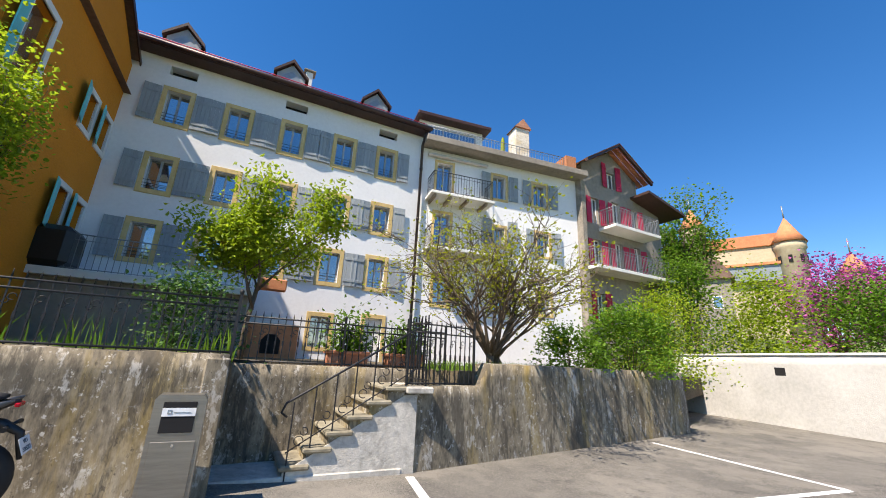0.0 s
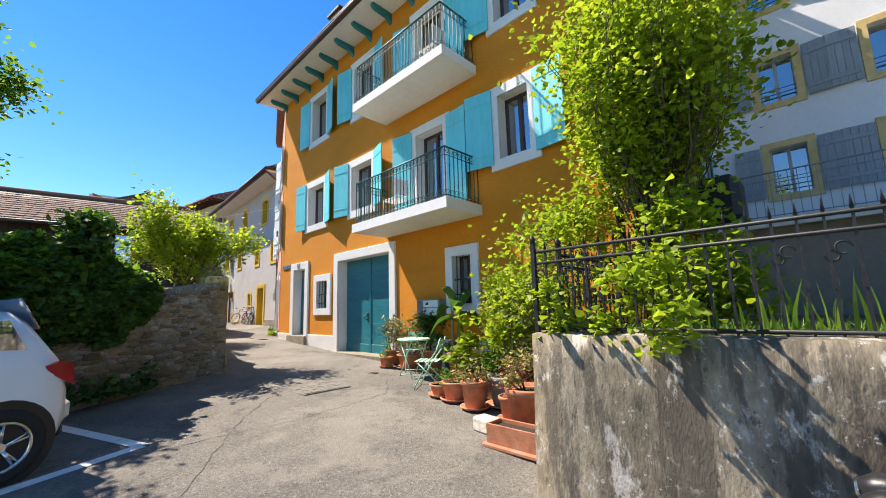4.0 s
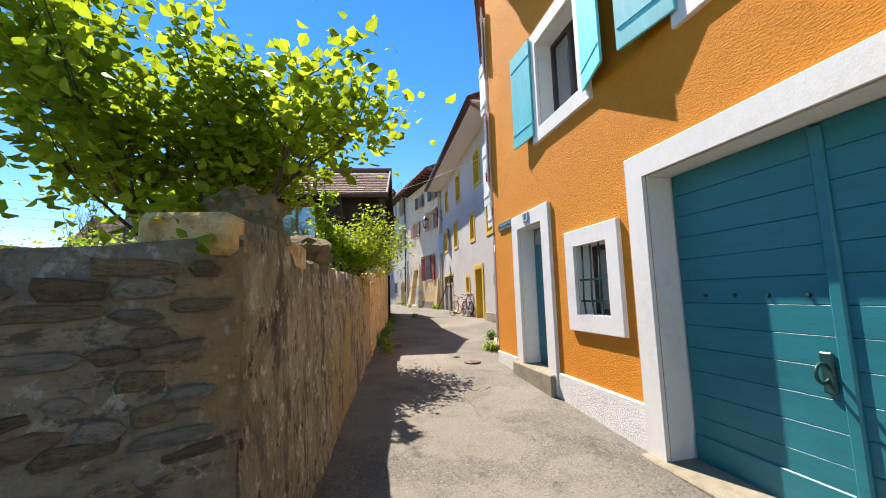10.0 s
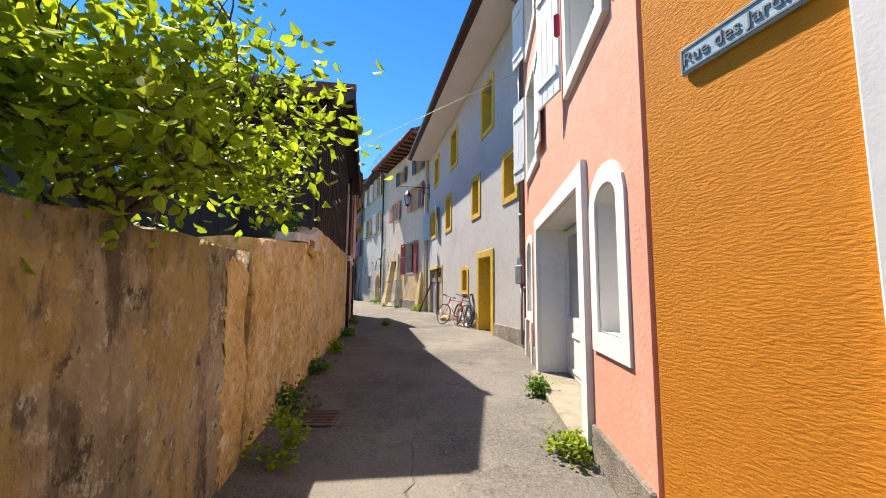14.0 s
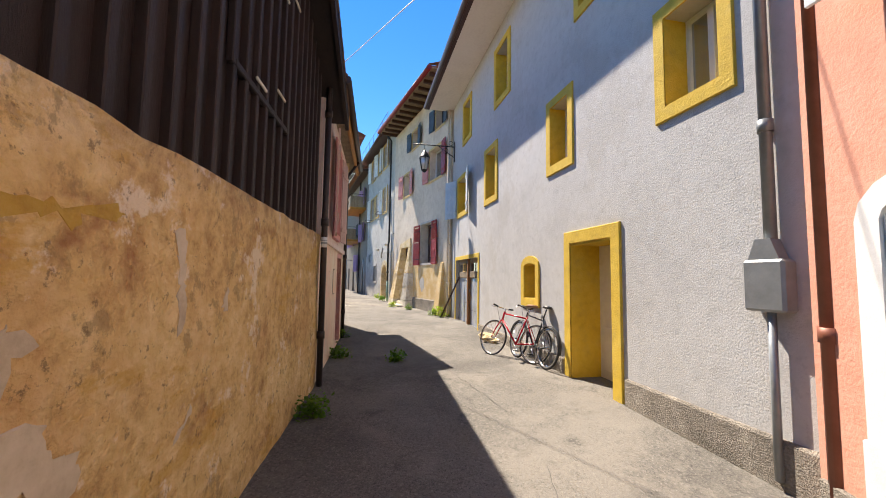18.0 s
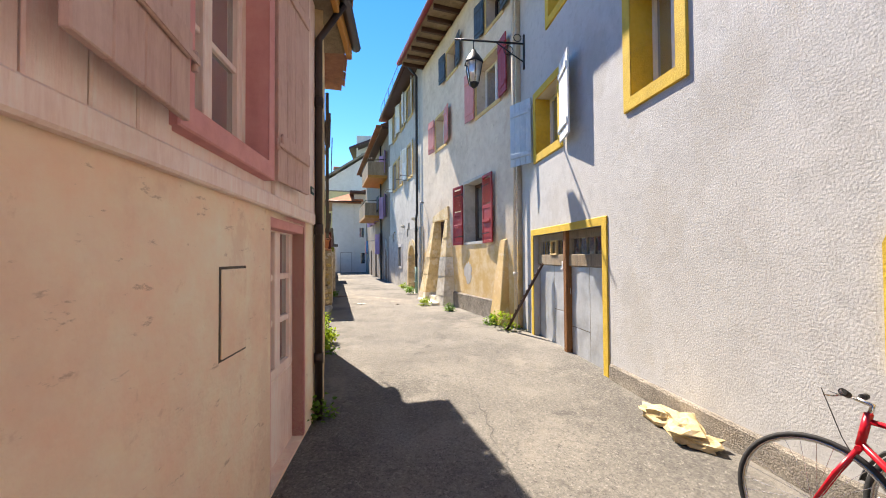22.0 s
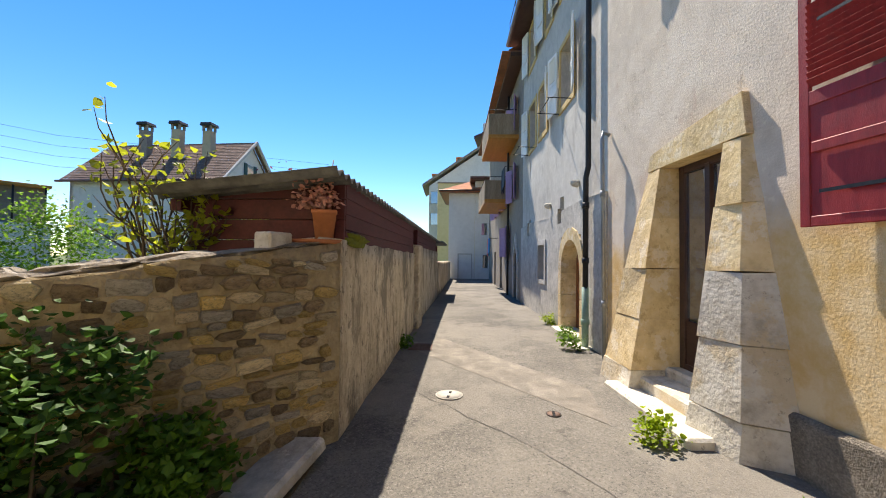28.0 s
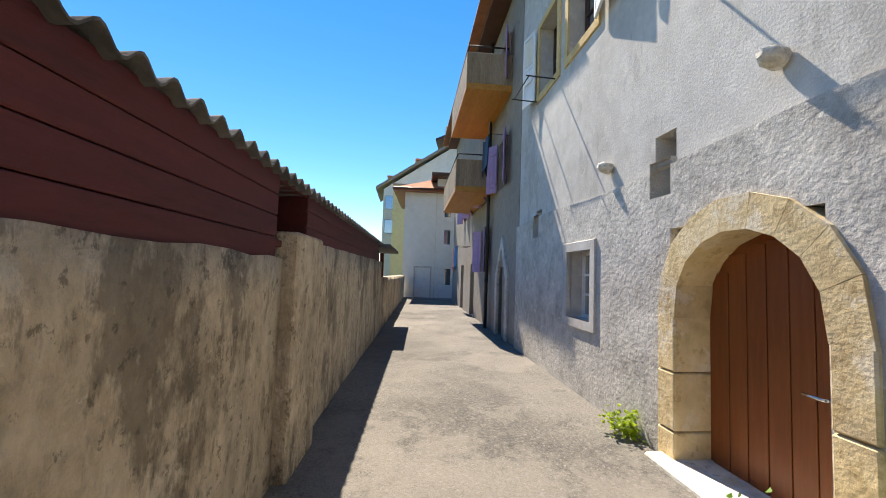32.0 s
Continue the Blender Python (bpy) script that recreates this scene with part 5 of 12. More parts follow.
solid("doorstep", Shape().box(1.3, 4.1, -0.45, 0.14, 1.3, 1.58, 0.02), M["pale_step"], "pale stone doorstep of the pink house", "step", mP)
for a, b, c, d in ph:
    part("reveal", liner(a, b, c, d), M["white_paint"], pink)
wl = shutter_mesh(0.5, 1.6, M["white_shutter"])
for a, b, z0, z1 in ph[3:]:
    surround(pink, a, b, z0, z1, 0.15, M["white_paint"], 0.05)
    window(pink, a, b, z0, z1, -0.2, 2, 2, M["white_paint"], M["glass"], 0.05)
    shutter(pink, wl if z1 - z0 > 1.4 else shutter_mesh(0.5, 1.35, M["white_shutter"]), b + 0.16, z0 - 0.03, 0.07, 1, 18)
    shutter(pink, wl if z1 - z0 > 1.4 else shutter_mesh(0.5, 1.35, M["white_shutter"]), a - 0.16, z0 - 0.03, 0.05, -1, 3)
part("pennant", Shape().box(1.66, 1.72, 0.1, 0.16, 5.35, 5.6, 0.02), M["crimson"], pink, "small furled red pennant")
part("soffit", Shape().box(0.0, LP + 0.1, 0.0, 0.25, 10.9, 11.0, 0.01), M["roof_edge"], pink)
part("roof", tiled(Shape(), 0.0, LP + 0.05, (0.3, 11.0), (-4.0, 12.7), 12, 26).box(0.0, LP + 0.05, -8, 0.2, 10.88, 10.9), M["tile"], pink)
part("wall", Shape().box(0.0, LP, -8, -7.7, 0.8, 10.9), M["pink"], pink)

# ---------- the white house with yellow surrounds ----------
W_A, W_B = (-25.68, -0.74), (-36.05, -5.5)
mW, LW = face(W_A, W_B)
white = thing("white_house", "rough white rendered house with yellow painted window and door surrounds", "house", mW)
ww = [(0.7, 1.36, 5.0, 6.0), (3.35, 3.95, 5.08, 6.12), (6.78, 7.52, 5.2, 6.42), (9.5, 10.5, 5.3, 6.4), (4.55, 5.06, 2.78, 3.46), (2.2, 3.0, 7.3, 8.6), (5.95, 6.75, 7.5, 8.75), (9.1, 9.85, 7.6, 8.75)]
wh = [(2.31, 3.33, 1.5, 3.72), (8.2, 10.75, 1.6, 3.76)] + ww
part("wall", holed(Shape(), 0, LW, 0.9, 9.35, wh, 0.5, top=lambda s: 9.35), M["rough_white"], white)
part("wall", Shape().box(0, 0.4, -9, -0.52, 0.9, 9.3).box(LW - 0.4, LW, -9, -0.52, 0.9, 9.3), M["rough_white"], white)
part("plinth", Shape().box(0.03, 2.1, -0.02, 0.045, 0.9, 1.98, 0.02).box(3.55, 8.05, -0.02, 0.045, 0.9, 1.94, 0.02), M["pebble"], white)
for i, (a, b, z0, z1) in enumerate(ww):
    if i == 4:
        arched(white, a, b, z0, z1, 0.14, 0.06, M["ochre_paint"], 0.03, 0.28)
    else:
        surround(white, a, b, z0, z1, 0.14, M["ochre_paint"], 0.03)
    rv = Shape()
    rv.box(a - 0.01, a + 0.012, -0.3, 0.02, z0, z1).box(b - 0.012, b + 0.01, -0.3, 0.02, z0, z1).box(a, b, -0.3, 0.02, z0 - 0.01, z0 + 0.02)
    part("reveal", rv, M["ochre_paint"], white)
    window(white, a + 0.012, b - 0.012, z0 + 0.02, z1, -0.26, 2, 2 if i == 4 else 1, M["white_paint"], M["glass_pale"] if i != 4 else M["glass"], 0.05)
surround(white, 2.31, 3.33, 1.5, 3.72, 0.17, M["ochre_paint"], 0.035, False)
part("reveal", Shape().box(2.3, 2.33, -0.5, 0.02, 1.6, 3.72).box(3.31, 3.34, -0.5, 0.02, 1.6, 3.72).box(2.33, 3.31, -0.5, 0.02, 3.68, 3.72), M["ochre_paint"], white)
yd = part("front_door", Shape().box(2.33, 3.31, -0.52, -0.47, 1.66, 3.68), M["cream"], white, "cream painted door with an iron-grilled pane")
part("pane", Shape().box(2.46, 2.9, -0.47, -0.46, 2.62, 3.5), M["glass"], yd)
gr = Shape()
for k in range(6):
    gr.ring((2.57 + 0.22 * (k % 2), -0.45, 2.76 + 0.28 * (k // 2)), (0, 1, 0), 0.1, 0.008, 14, 4)
frame_bars(gr, 2.44, 2.92, 2.6, 3.52, -0.47, -0.45, 0.025)
part("grille", gr, M["iron"], yd)
part("panel", Shape().box(2.44, 3.2, -0.47, -0.455, 1.8, 2.45, 0.01), M["cream"], yd)
part("handle", Shape().tube((2.42, -0.46, 2.55), (2.42, -0.4, 2.55), 0.014).tube((2.42, -0.4, 2.55), (2.54, -0.4, 2.55), 0.011), M["chrome"], yd)
solid("doorstep", Shape().box(2.1, 3.5, -0.5, 0.25, 1.3, 1.655, 0.02), M["pale_step"], "yellow stone threshold of the yellow doorway", "step", mW)
# sheet-metal garage gate
surround(white, 8.2, 10.75, 1.6, 3.76, 0.11, M["ochre_paint"], 0.02, False)
gg = part("garage_gate", Shape().box(8.2, 10.75, -0.2, -0.15, 1.6, 3.76), M["old_wood"], white, "old double gate clad in dented galvanised sheet with small panes")


def dented(x0, x1, z0, z1, y, seed, nx=16, nz=18):
    """A beaten sheet of zinc with folded edges."""
    sh = Shape()
    for j in range(nz + 1):
        for i in range(nx + 1):
            x, z = x0 + (x1 - x0) * i / nx, z0 + (z1 - z0) * j / nz
            inner = min(i, nx - i, j, nz - j) > 0
            sh.v.append((x, y + (0.012 * noise.fractal((x * 2.1, z * 1.7, seed), 0.8, 2.0, 3) if inner else -0.004), z))
    for j in range(nz):
        for i in range(nx):
            k = j * (nx + 1) + i
            sh.smooth.add(len(sh.f))
            sh.f.append((k, k + 1, k + nx + 2, k + nx + 1))
    return sh


for k, (x0, x1, z0, z1) in enumerate(((10.06, 10.72, 1.6, 3.17), (9.51, 10.05, 2.4, 3.17), (9.51, 10.05, 1.6, 2.39), (8.8, 9.38, 2.2, 3.17), (8.8, 9.38, 1.6, 2.19), (8.22, 8.79, 1.6, 3.17))):
    part("metal_sheet", dented(x0, x1, z0, z1, -0.118, k * 3.7), M["zinc"], gg)
for x0, x1, cuts in ((9.5, 10.72, (9.62, 9.84, 10.09, 10.33, 10.58)), (8.22, 9.39, (8.36, 8.6, 8.83, 9.07, 9.29))):
    tr = Shape().box(x0, x1, -0.16, -0.09, 3.62, 3.75, 0.008).box(x0, x1, -0.16, -0.08, 3.18, 3.37, 0.008)
    for a in cuts:
        tr.box(a - 0.012, a + 0.012, -0.15, -0.1, 3.37, 3.62)
    tr.box(x0, cuts[0] - 0.01, -0.16, -0.092, 3.37, 3.62).box(cuts[-1] + 0.01, x1, -0.16, -0.092, 3.37, 3.62)
    tl = part("top_light", tr, M["old_wood"], gg)
    for k, (a, b) in enumerate(zip(cuts, cuts[1:])):
        part("pane", Shape().box(a, b, -0.125, -0.119, 3.37, 3.62), M["glass"] if k % 3 == 0 else M["glass_pale"], tl)
part("casement", frame_bars(Shape(), 9.83, 10.1, 3.36, 3.63, -0.1, -0.06, 0.028), M["sandstone"], gg, "small pale yellow open casement")
part("post", Shape().box(9.39, 9.5, -0.15, -0.03, 1.6, 3.76, 0.012), M["rust_wood"], gg, "rough orange-brown timber post")
part("strap", Shape().box(9.6, 9.64, -0.1, -0.07, 3.1, 3.25, 0.004).tube((9.62, -0.09, 3.12), (9.62, -0.05, 3.12), 0.02), M["sign_white"], gg)
part("lock_plate", Shape().box(9.36, 9.385, -0.1, -0.085, 2.72, 2.82, 0.003), M["chrome"], gg)
bm_ = thing("iron_beam", "rusty toothed iron beam leaning beside the metal gate", "beam")
_a, _b = mW @ Vector((11.35, 0.42, 1.72)), mW @ Vector((10.3, 0.0, 3.2))
sh = Shape().path([_a, _b], 0.035, 4)
for k in range(14):
    p = _a.lerp(_b, (k + 0.5) / 14)
    sh.box(p.x - 0.02, p.x + 0.02, p.y - 0.02, p.y + 0.02, p.z + 0.02, p.z + 0.06)
part("bar", sh, M["brown_frame"], bm_)
bs = shutter_mesh(0.56, 1.3, M["blue_shutter"])
bs2 = shutter_mesh(0.56, 1.3, M["white_shutter"])
bi = iron_mesh(0.56, 1.3).mesh("hinge", M["blue_shutter"])
shutter(white, bs, 10.66, 5.2, 0.06, 1, 28, bi)
shutter(white, bs2, 9.34, 5.2, 0.06, -1, 12, bi)
part("soffit", Shape().box(-0.3, LW + 0.2, -0.02, 0.95, 9.35, 9.42), M["white_paint"], white)
part("gutter", Shape().path([(-0.3, 1.0, 9.45), (LW + 0.25, 1.0, 9.45)], 0.09, 10).box(-0.3, LW + 0.2, 0.88, 0.98, 9.34, 9.52), M["roof_edge"], white)
part("roof", tiled(Shape(), -0.3, LW + 0.2, (1.0, 9.55), (-4.5, 12.0), 13, 44).box(-0.3, LW + 0.2, -9, 0.8, 9.43, 9.46), M["tile"], white)
downpipe("downpipe", [tuple(mW @ Vector(p)) for p in ((-0.14, 0.95, 9.4), (-0.12, 0.15, 8.9), (-0.12, 0.15, 1.6))], 0.055, M["copper_pipe"], "red-brown rain pipe between the pink and the white house", 3)
downpipe("conduit_pipe", [tuple(mW @ Vector(p)) for p in ((0.3, 0.06, 9.3), (0.3, 0.06, 3.4))], 0.045, M["pipe_grey"], "thin grey conduit on the white house", 3)
mb = thing("meter_box", "grey electricity meter box on the white wall", "meter box", mW @ Matrix.Translation((0.32, 0.0, 3.13)))
part("body", Shape().box(-0.16, 0.16, 0, 0.14, -0.2, 0.2, 0.02), M["pipe_grey"], mb)
part("hood", Shape().prism([(-0.12, 0.2), (0.12, 0.2), (0.06, 0.36), (-0.06, 0.36)], 0.02, 0.12), M["pipe_grey"], mb)
part("conduit", Shape().tube((0.0, 0.06, -0.2), (0.0, 0.06, -1.45), 0.03), M["pipe_grey"], mb)
# wall lantern
ln = thing("wall_lantern", "black iron street lantern on a scrolled wall bracket", "lantern", mW @ Matrix.Translation((11.15, 0, 7.55)))
part("bracket", Shape().path([(0, 0, 0.3), (0, 1.5, 0.3)], 0.02).path([(0, 0, -0.1), (0, 0.25, 0.05), (0, 0.6, 0.28)], 0.014).ring((0, 0.35, 0.14), (1, 0, 0), 0.1, 0.01, 16, 5).ring((0, 0.15, 0.42), (1, 0, 0), 0.08, 0.01, 16, 5).box(-0.03, 0.03, 0, 0.03, -0.25, 0.5, 0.01).tube((0, 1.1, 0.3), (0, 1.1, 0.1), 0.012), M["iron"], ln)
part("lamp_roof", Shape().lathe([(0.04, 0.1), (0.07, 0.02), (0.1, 0.0), (0.2, -0.16), (0.21, -0.19), (0.0, -0.19)], (0, 1.1, 0), 6), M["iron"], ln)
part("lamp_glass", Shape().lathe([(0.185, -0.19), (0.105, -0.6)], (0, 1.1, 0), 6), M["lamp_glass"], ln)
fr = Shape()
for k in range(6):
    t = math.pi * k / 3
    fr.tube((0.19 * math.cos(t), 1.1 + 0.19 * math.sin(t), -0.18), (0.108 * math.cos(t), 1.1 + 0.108 * math.sin(t), -0.61), 0.01, n=5)
fr.lathe([(0.11, -0.6), (0.11, -0.63), (0.03, -0.7)], (0, 1.1, 0), 6)
part("lamp_frame", fr, M["iron"], ln)
# cables
solid("cable", Shape().path([tuple(mW @ Vector(p)) for p in ((0.6, 0.05, 7.8), (3, 2.2, 7.4), (8, 4.6, 7.8))], 0.008, 4), M["sign_white"], "thin pale overhead cable", "cable")

# ---------- the beige house with red shutters ----------
B_A, B_B = (-36.05, -5.6), (-41.55, -9.75)
mB, LB = face(B_A, B_B)
beige = thing("beige_house", "weathered beige and ochre rendered house with worn red shutters", "house", mB)
bw = [(1.66, 2.86, 3.75, 5.42), (0.75, 2.0, 7.1, 8.35), (4.4, 5.3, 7.05, 8.1), (0.6, 1.4, 9.1, 9.9), (3.4, 4.2, 9.1, 9.9)]
part("wall", holed(Shape(), 0, LB, 1.0, 10.6, bw + [(4.3, 5.35, 1.9, 4.7)], 0.5), M["beige_two"], beige)
part("wall", Shape().box(0, 0.4, -9, -0.52, 0.9, 10.5).box(LB - 0.4, LB, -9, -0.52, 0.9, 10.5), M["beige"], beige)
# pebbled base and the sloping buttress at the near end
part("plinth", Shape().box(0.55, 4.25, -0.02, 0.06, 1.0, 2.3, 0.03), M["pebble"], beige)
but = Shape()
k = len(but.v)
but.v += [(0.45, 0.0, 3.75), (0.75, 0.0, 3.75), (0.95, 0.0, 1.2), (0.35, 0.0, 1.2), (0.5, 0.04, 3.72), (0.72, 0.04, 3.72), (0.95, 0.32, 1.2), (0.4, 0.32, 1.2)]
but.f += [(4, 5, 6, 7), (0, 4, 7, 3), (1, 2, 6, 5), (0, 1, 5, 4)]
part("buttress", but, M["beige_ochre"], beige)
MORTAR = [(2.46, 2.72), (2.55, 2.6), (2.68, 2.55), (2.8, 2.63), (2.86, 2.74), (2.97, 2.86), (2.98, 3.0), (2.9, 3.1), (2.76, 3.18), (2.62, 3.19), (2.5, 3.12), (2.42, 3.0), (2.44, 2.85)]
rs = shutter_mesh(0.6, 1.72, M["red_shutter"], "louvre")
ri = iron_mesh(0.6, 1.72).mesh("hinge", M["iron"])
surround(beige, 1.66, 2.86, 3.75, 5.42, 0.07, M["grey_render"], 0.02)
part("reveal", liner(1.66, 2.86, 3.75, 5.42, -0.34), M["grey_render"], beige)
window(beige, 1.67, 2.85, 3.78, 5.41, -0.32, 2, 1, M["brown_frame"], M["glass"], 0.09)
shutter(beige, rs, 2.92, 3.69, 0.05, 1, 5, ri)
shutter(beige, rs, 1.6, 3.69, 0.05, -1, 4, ri)
for (a, b, z0, z1), sm in zip(bw[1:], (M["red_shutter"], M["pink_shutter"], M["slate_shutter"], M["slate_shutter"])):
    surround(beige, a, b, z0, z1, 0.09, M["sandstone"], 0.02)
    window(beige, a, b, z0, z1, -0.25, 2, 1, M["white_paint"] if z0 < 9 else M["brown_frame"], M["glass"], 0.05)
    me = shutter_mesh(min(0.5, (b - a) / 2 + 0.05), z1 - z0 + 0.08, M["pink_shutter"] if sm == M["red_shutter"] else sm)
    shutter(beige, me, b + 0.06, z0 - 0.04, 0.06, 1, 6)
    shutter(beige, shutter_mesh(min(0.5, (b - a) / 2 + 0.05), z1 - z0 + 0.08, sm), a - 0.06, z0 - 0.04, 0.06, -1, 8)
# battered stone doorway
dw = thing("stone_doorway", "battered yellow limestone door surround with dark glazed double door", "doorway", mB)
random.seed(5)
zs = [1.75, 2.15, 2.75, 3.35, 3.95, 4.55]
for i in range(5):
    z0, z1 = zs[i] + 0.003, zs[i + 1] - 0.003
    f0, f1 = (4.7 - zs[i]) / 2.9, (4.7 - zs[i + 1]) / 2.9
    for sgn, edge in ((1, 5.33), (-1, 4.32)):
        sp = Shape()
        o0, o1 = 0.42 * f0 + 0.05, 0.42 * f1 + 0.05
        w0, w1 = (0.30 + 0.62 * f0, 0.30 + 0.62 * f1) if sgn > 0 else (0.22 + 0.4 * f0, 0.22 + 0.4 * f1)
        e = edge
        flat = 1.0 if sgn > 0 else 0.75
        wide_ = 1.0 if sgn > 0 else 1.25
        pts = [(e, -0.45, z0), (e + sgn * w0 * wide_, -0.05, z0), (e + sgn * w0 * 0.85, o0 * flat, z0), (e, o0, z0), (e, -0.45, z1), (e + sgn * w1 * wide_, -0.05, z1), (e + sgn * w1 * 0.85, o1 * flat, z1), (e, o1, z1)]
        k = len(sp.v)
        pts = [(x + random.uniform(-0.012, 0.012), y + random.uniform(-0.018, 0.018), z + random.uniform(-0.006, 0.006)) for x, y, z in pts]
        sp.v += pts
        sp.f += [(0, 3, 2, 1), (4, 5, 6, 7), (2, 3, 7, 6), (1, 2, 6, 5), (0, 4, 7, 3), (0, 1, 5, 4)]
        part("stone", sp, M["limestone"] if (sgn > 0 and i) or i > 2 else M["white_stone"], dw)
part("lintel", Shape().prism([(4.05, 4.56), (5.6, 4.56), (5.55, 4.75), (4.9, 4.86), (4.1, 4.95)], -0.45, 0.07), M["limestone"], dw)
gd2 = part("glazed_door", frame_bars(Shape(), 4.33, 5.32, 2.16, 4.56, -0.22, -0.15, 0.09).box(4.79, 4.87, -0.22, -0.14, 2.2, 4.5, 0.006), M["brown_frame"], dw, "dark brown double door with tall glass")
for a, b in ((4.42, 4.79), (4.87, 5.23)):
    part("panel", Shape().box(a, b, -0.21, -0.17, 2.24, 2.75, 0.008), M["brown_frame"], gd2)
    part("pane", Shape().box(a, b, -0.195, -0.185, 2.78, 4.47), M["glass"], gd2)
part("handle", Shape().box(4.81, 4.85, -0.14, -0.13, 3.1, 3.35, 0.004).tube((4.83, -0.13, 3.26), (4.83, -0.08, 3.26), 0.012).tube((4.83, -0.08, 3.26), (4.7, -0.08, 3.26), 0.01), M["chrome"], gd2)
for k in range(3):
    solid("stone_step", Shape().box(4.25 - 0.12 * (2 - k), 5.36 + 0.14 * (2 - k), -0.42, 0.02 + 0.3 * (2 - k), 1.6, 1.97 + 0.11 * k - (0.03 if k == 0 else 0), 0.025), M["white_stone"], "worn pale stone step before the battered doorway", "step", mB, "doorway steps")
# rafters and red gutter
part("soffit", Shape().box(-0.1, LB + 0.1, 0.0, 0.85, 10.72, 10.76), M["old_wood"], beige)
raf = Shape().box(-0.05, 0.05, -0.1, 0.8, 10.58, 10.72, 0.01).mesh("rafter", M["brown_frame"])
for k in range(12):
    same_part("rafter", raf, beige, Matrix.Translation((0.2 + k * (LB - 0.3) / 11, 0, 0)))
M["red_gutter"] = mat("red_gutter_paint", (0.2, 0.02, 0.02), rough=0.5, scale=6, bump=0.1)
part("gutter", Shape().path([(-0.1, 0.92, 10.74), (LB + 0.1, 0.92, 10.74)], 0.085, 10), M["red_gutter"], beige)
part("roof", tiled(Shape(), -0.1, LB + 0.1, (0.95, 10.82), (-4.5, 13.3), 13, 28).box(-0.1, LB + 0.1, -9, 0.8, 10.77, 10.8), M["tile"], beige)
downpipe("downpipe", [tuple(mB @ Vector(p)) for p in ((-0.05, 0.1, 9.3), (-0.05, 0.09, 1.7))], 0.04, M["beige"], "thin beige pipe between the white and the beige house", 3)

# ---------- the grey house ----------
G_A, G_B = (-41.55, -9.72), (-47.7, -13.95)
mG, LG = face(G_A, G_B)
grey = thing("grey_house", "tall grey rendered house with an arched yellow stone doorway", "house", mG)
gw_ = [(3.98, 4.72, 2.92, 3.86), (1.85, 2.75, 6.95, 8.3), (4.05, 4.95, 6.95, 8.3), (5.4, 6.3, 6.95, 8.3), (1.85, 2.75, 9.6, 10.9), (5.4, 6.3, 9.6, 10.9), (3.5, 4.2, 9.6, 10.9)]
gh = gw_ + [(2.5, 2.8, 4.27, 4.89), (6.05, 6.35, 4.2, 4.72), (1.2, 2.5, 1.7, 3.95)]
part("wall", holed(Shape(), 0, LG, 1.0, 11.1, gh, 0.5), M["grey_render"], grey)
part("wall", Shape().box(0, 0.4, -9, -0.52, 0.9, 11).box(LG - 0.4, LG, -9, -0.52, 0.9, 11), M["grey_render"], grey)
lo = Shape()
holed(lo, 0.02, LG, 1.0, 4.62, [h for h in gh if h[2] < 4.2] + [(2.5, 2.8, 4.27, 4.62), (6.05, 6.35, 4.2, 4.62)], 0.06, 0.06, top=lambda s: 4.55 + 0.04 * math.sin(s * 1.3), back=False)
part("rough_base", lo, M["grey_low"], grey)
# near-black boards behind the niches put their shade into colour
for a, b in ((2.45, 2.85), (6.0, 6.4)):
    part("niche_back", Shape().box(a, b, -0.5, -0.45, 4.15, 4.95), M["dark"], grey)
for i, (a, b, z0, z1) in enumerate(gw_):
    if i == 0:
        surround(grey, a, b, z0, z1, 0.12, M["grey_render"], 0.09)
        window(grey, a, b, z0, z1, -0.15, 2, 3, M["white_paint"], M["glass_pale"], 0.05)
    else:
        surround(grey, a, b, z0, z1, 0.12, M["sandstone"], 0.03)
        window(grey, a, b, z0, z1, -0.25, 2, 2, M["brown_frame"], M["glass"], 0.05)
        me = shutter_mesh(0.46, z1 - z0 + 0.1, M["white_shutter"], "louvre")
        if i != 2:
            shutter(grey, me, b + 0.1, z0 - 0.05, 0.07, 1, 12)
        if i != 3:
            shutter(grey, me, a - 0.1, z0 - 0.05, 0.07, -1, 14)
        if i not in (1, 3):
            continue
        part("drying_rack", Shape().tube((a, 0.05, z0 - 0.12), (a, 0.55, z0 - 0.1), 0.012).tube((b, 0.05, z0 - 0.12), (b, 0.55, z0 - 0.1), 0.012).tube((a, 0.5, z0 - 0.1), (b, 0.5, z0 - 0.1), 0.01), M["iron"], grey)
ad = thing("arched_doorway", "arched yellow stone doorway with a varnished red-brown wooden door", "doorway", mG)
c_, r_, sp_ = 1.8, 0.62, 3.16
n = 9


def arch_pt(r, i, k=1.14):
    t = math.pi * i / n
    return (c_ - r * math.cos(t), sp_ + r * k * math.sin(t) ** 0.85)


for i in range(n):
    part("stone", Shape().prism([arch_pt(r_, i + 0.006), arch_pt(r_ + 0.22, i + 0.006), arch_pt(r_ + 0.22, i + 0.994), arch_pt(r_, i + 0.994)], -0.3, 0.09), M["limestone"], ad)
for sgn in (-1, 1):
    for k in range(3):
        z0 = 1.7 + k * 0.5
        a, b = c_ + sgn * r_, c_ + sgn * (r_ + 0.22)
        part("stone", Shape().box(a, b, -0.3, 0.09, z0, z0 + 0.49, 0.012), M["limestone"], ad)
dpts = [(c_ - r_, 1.75)] + [arch_pt(r_, i * n / 16) for i in range(17)] + [(c_ + r_, 1.75)]
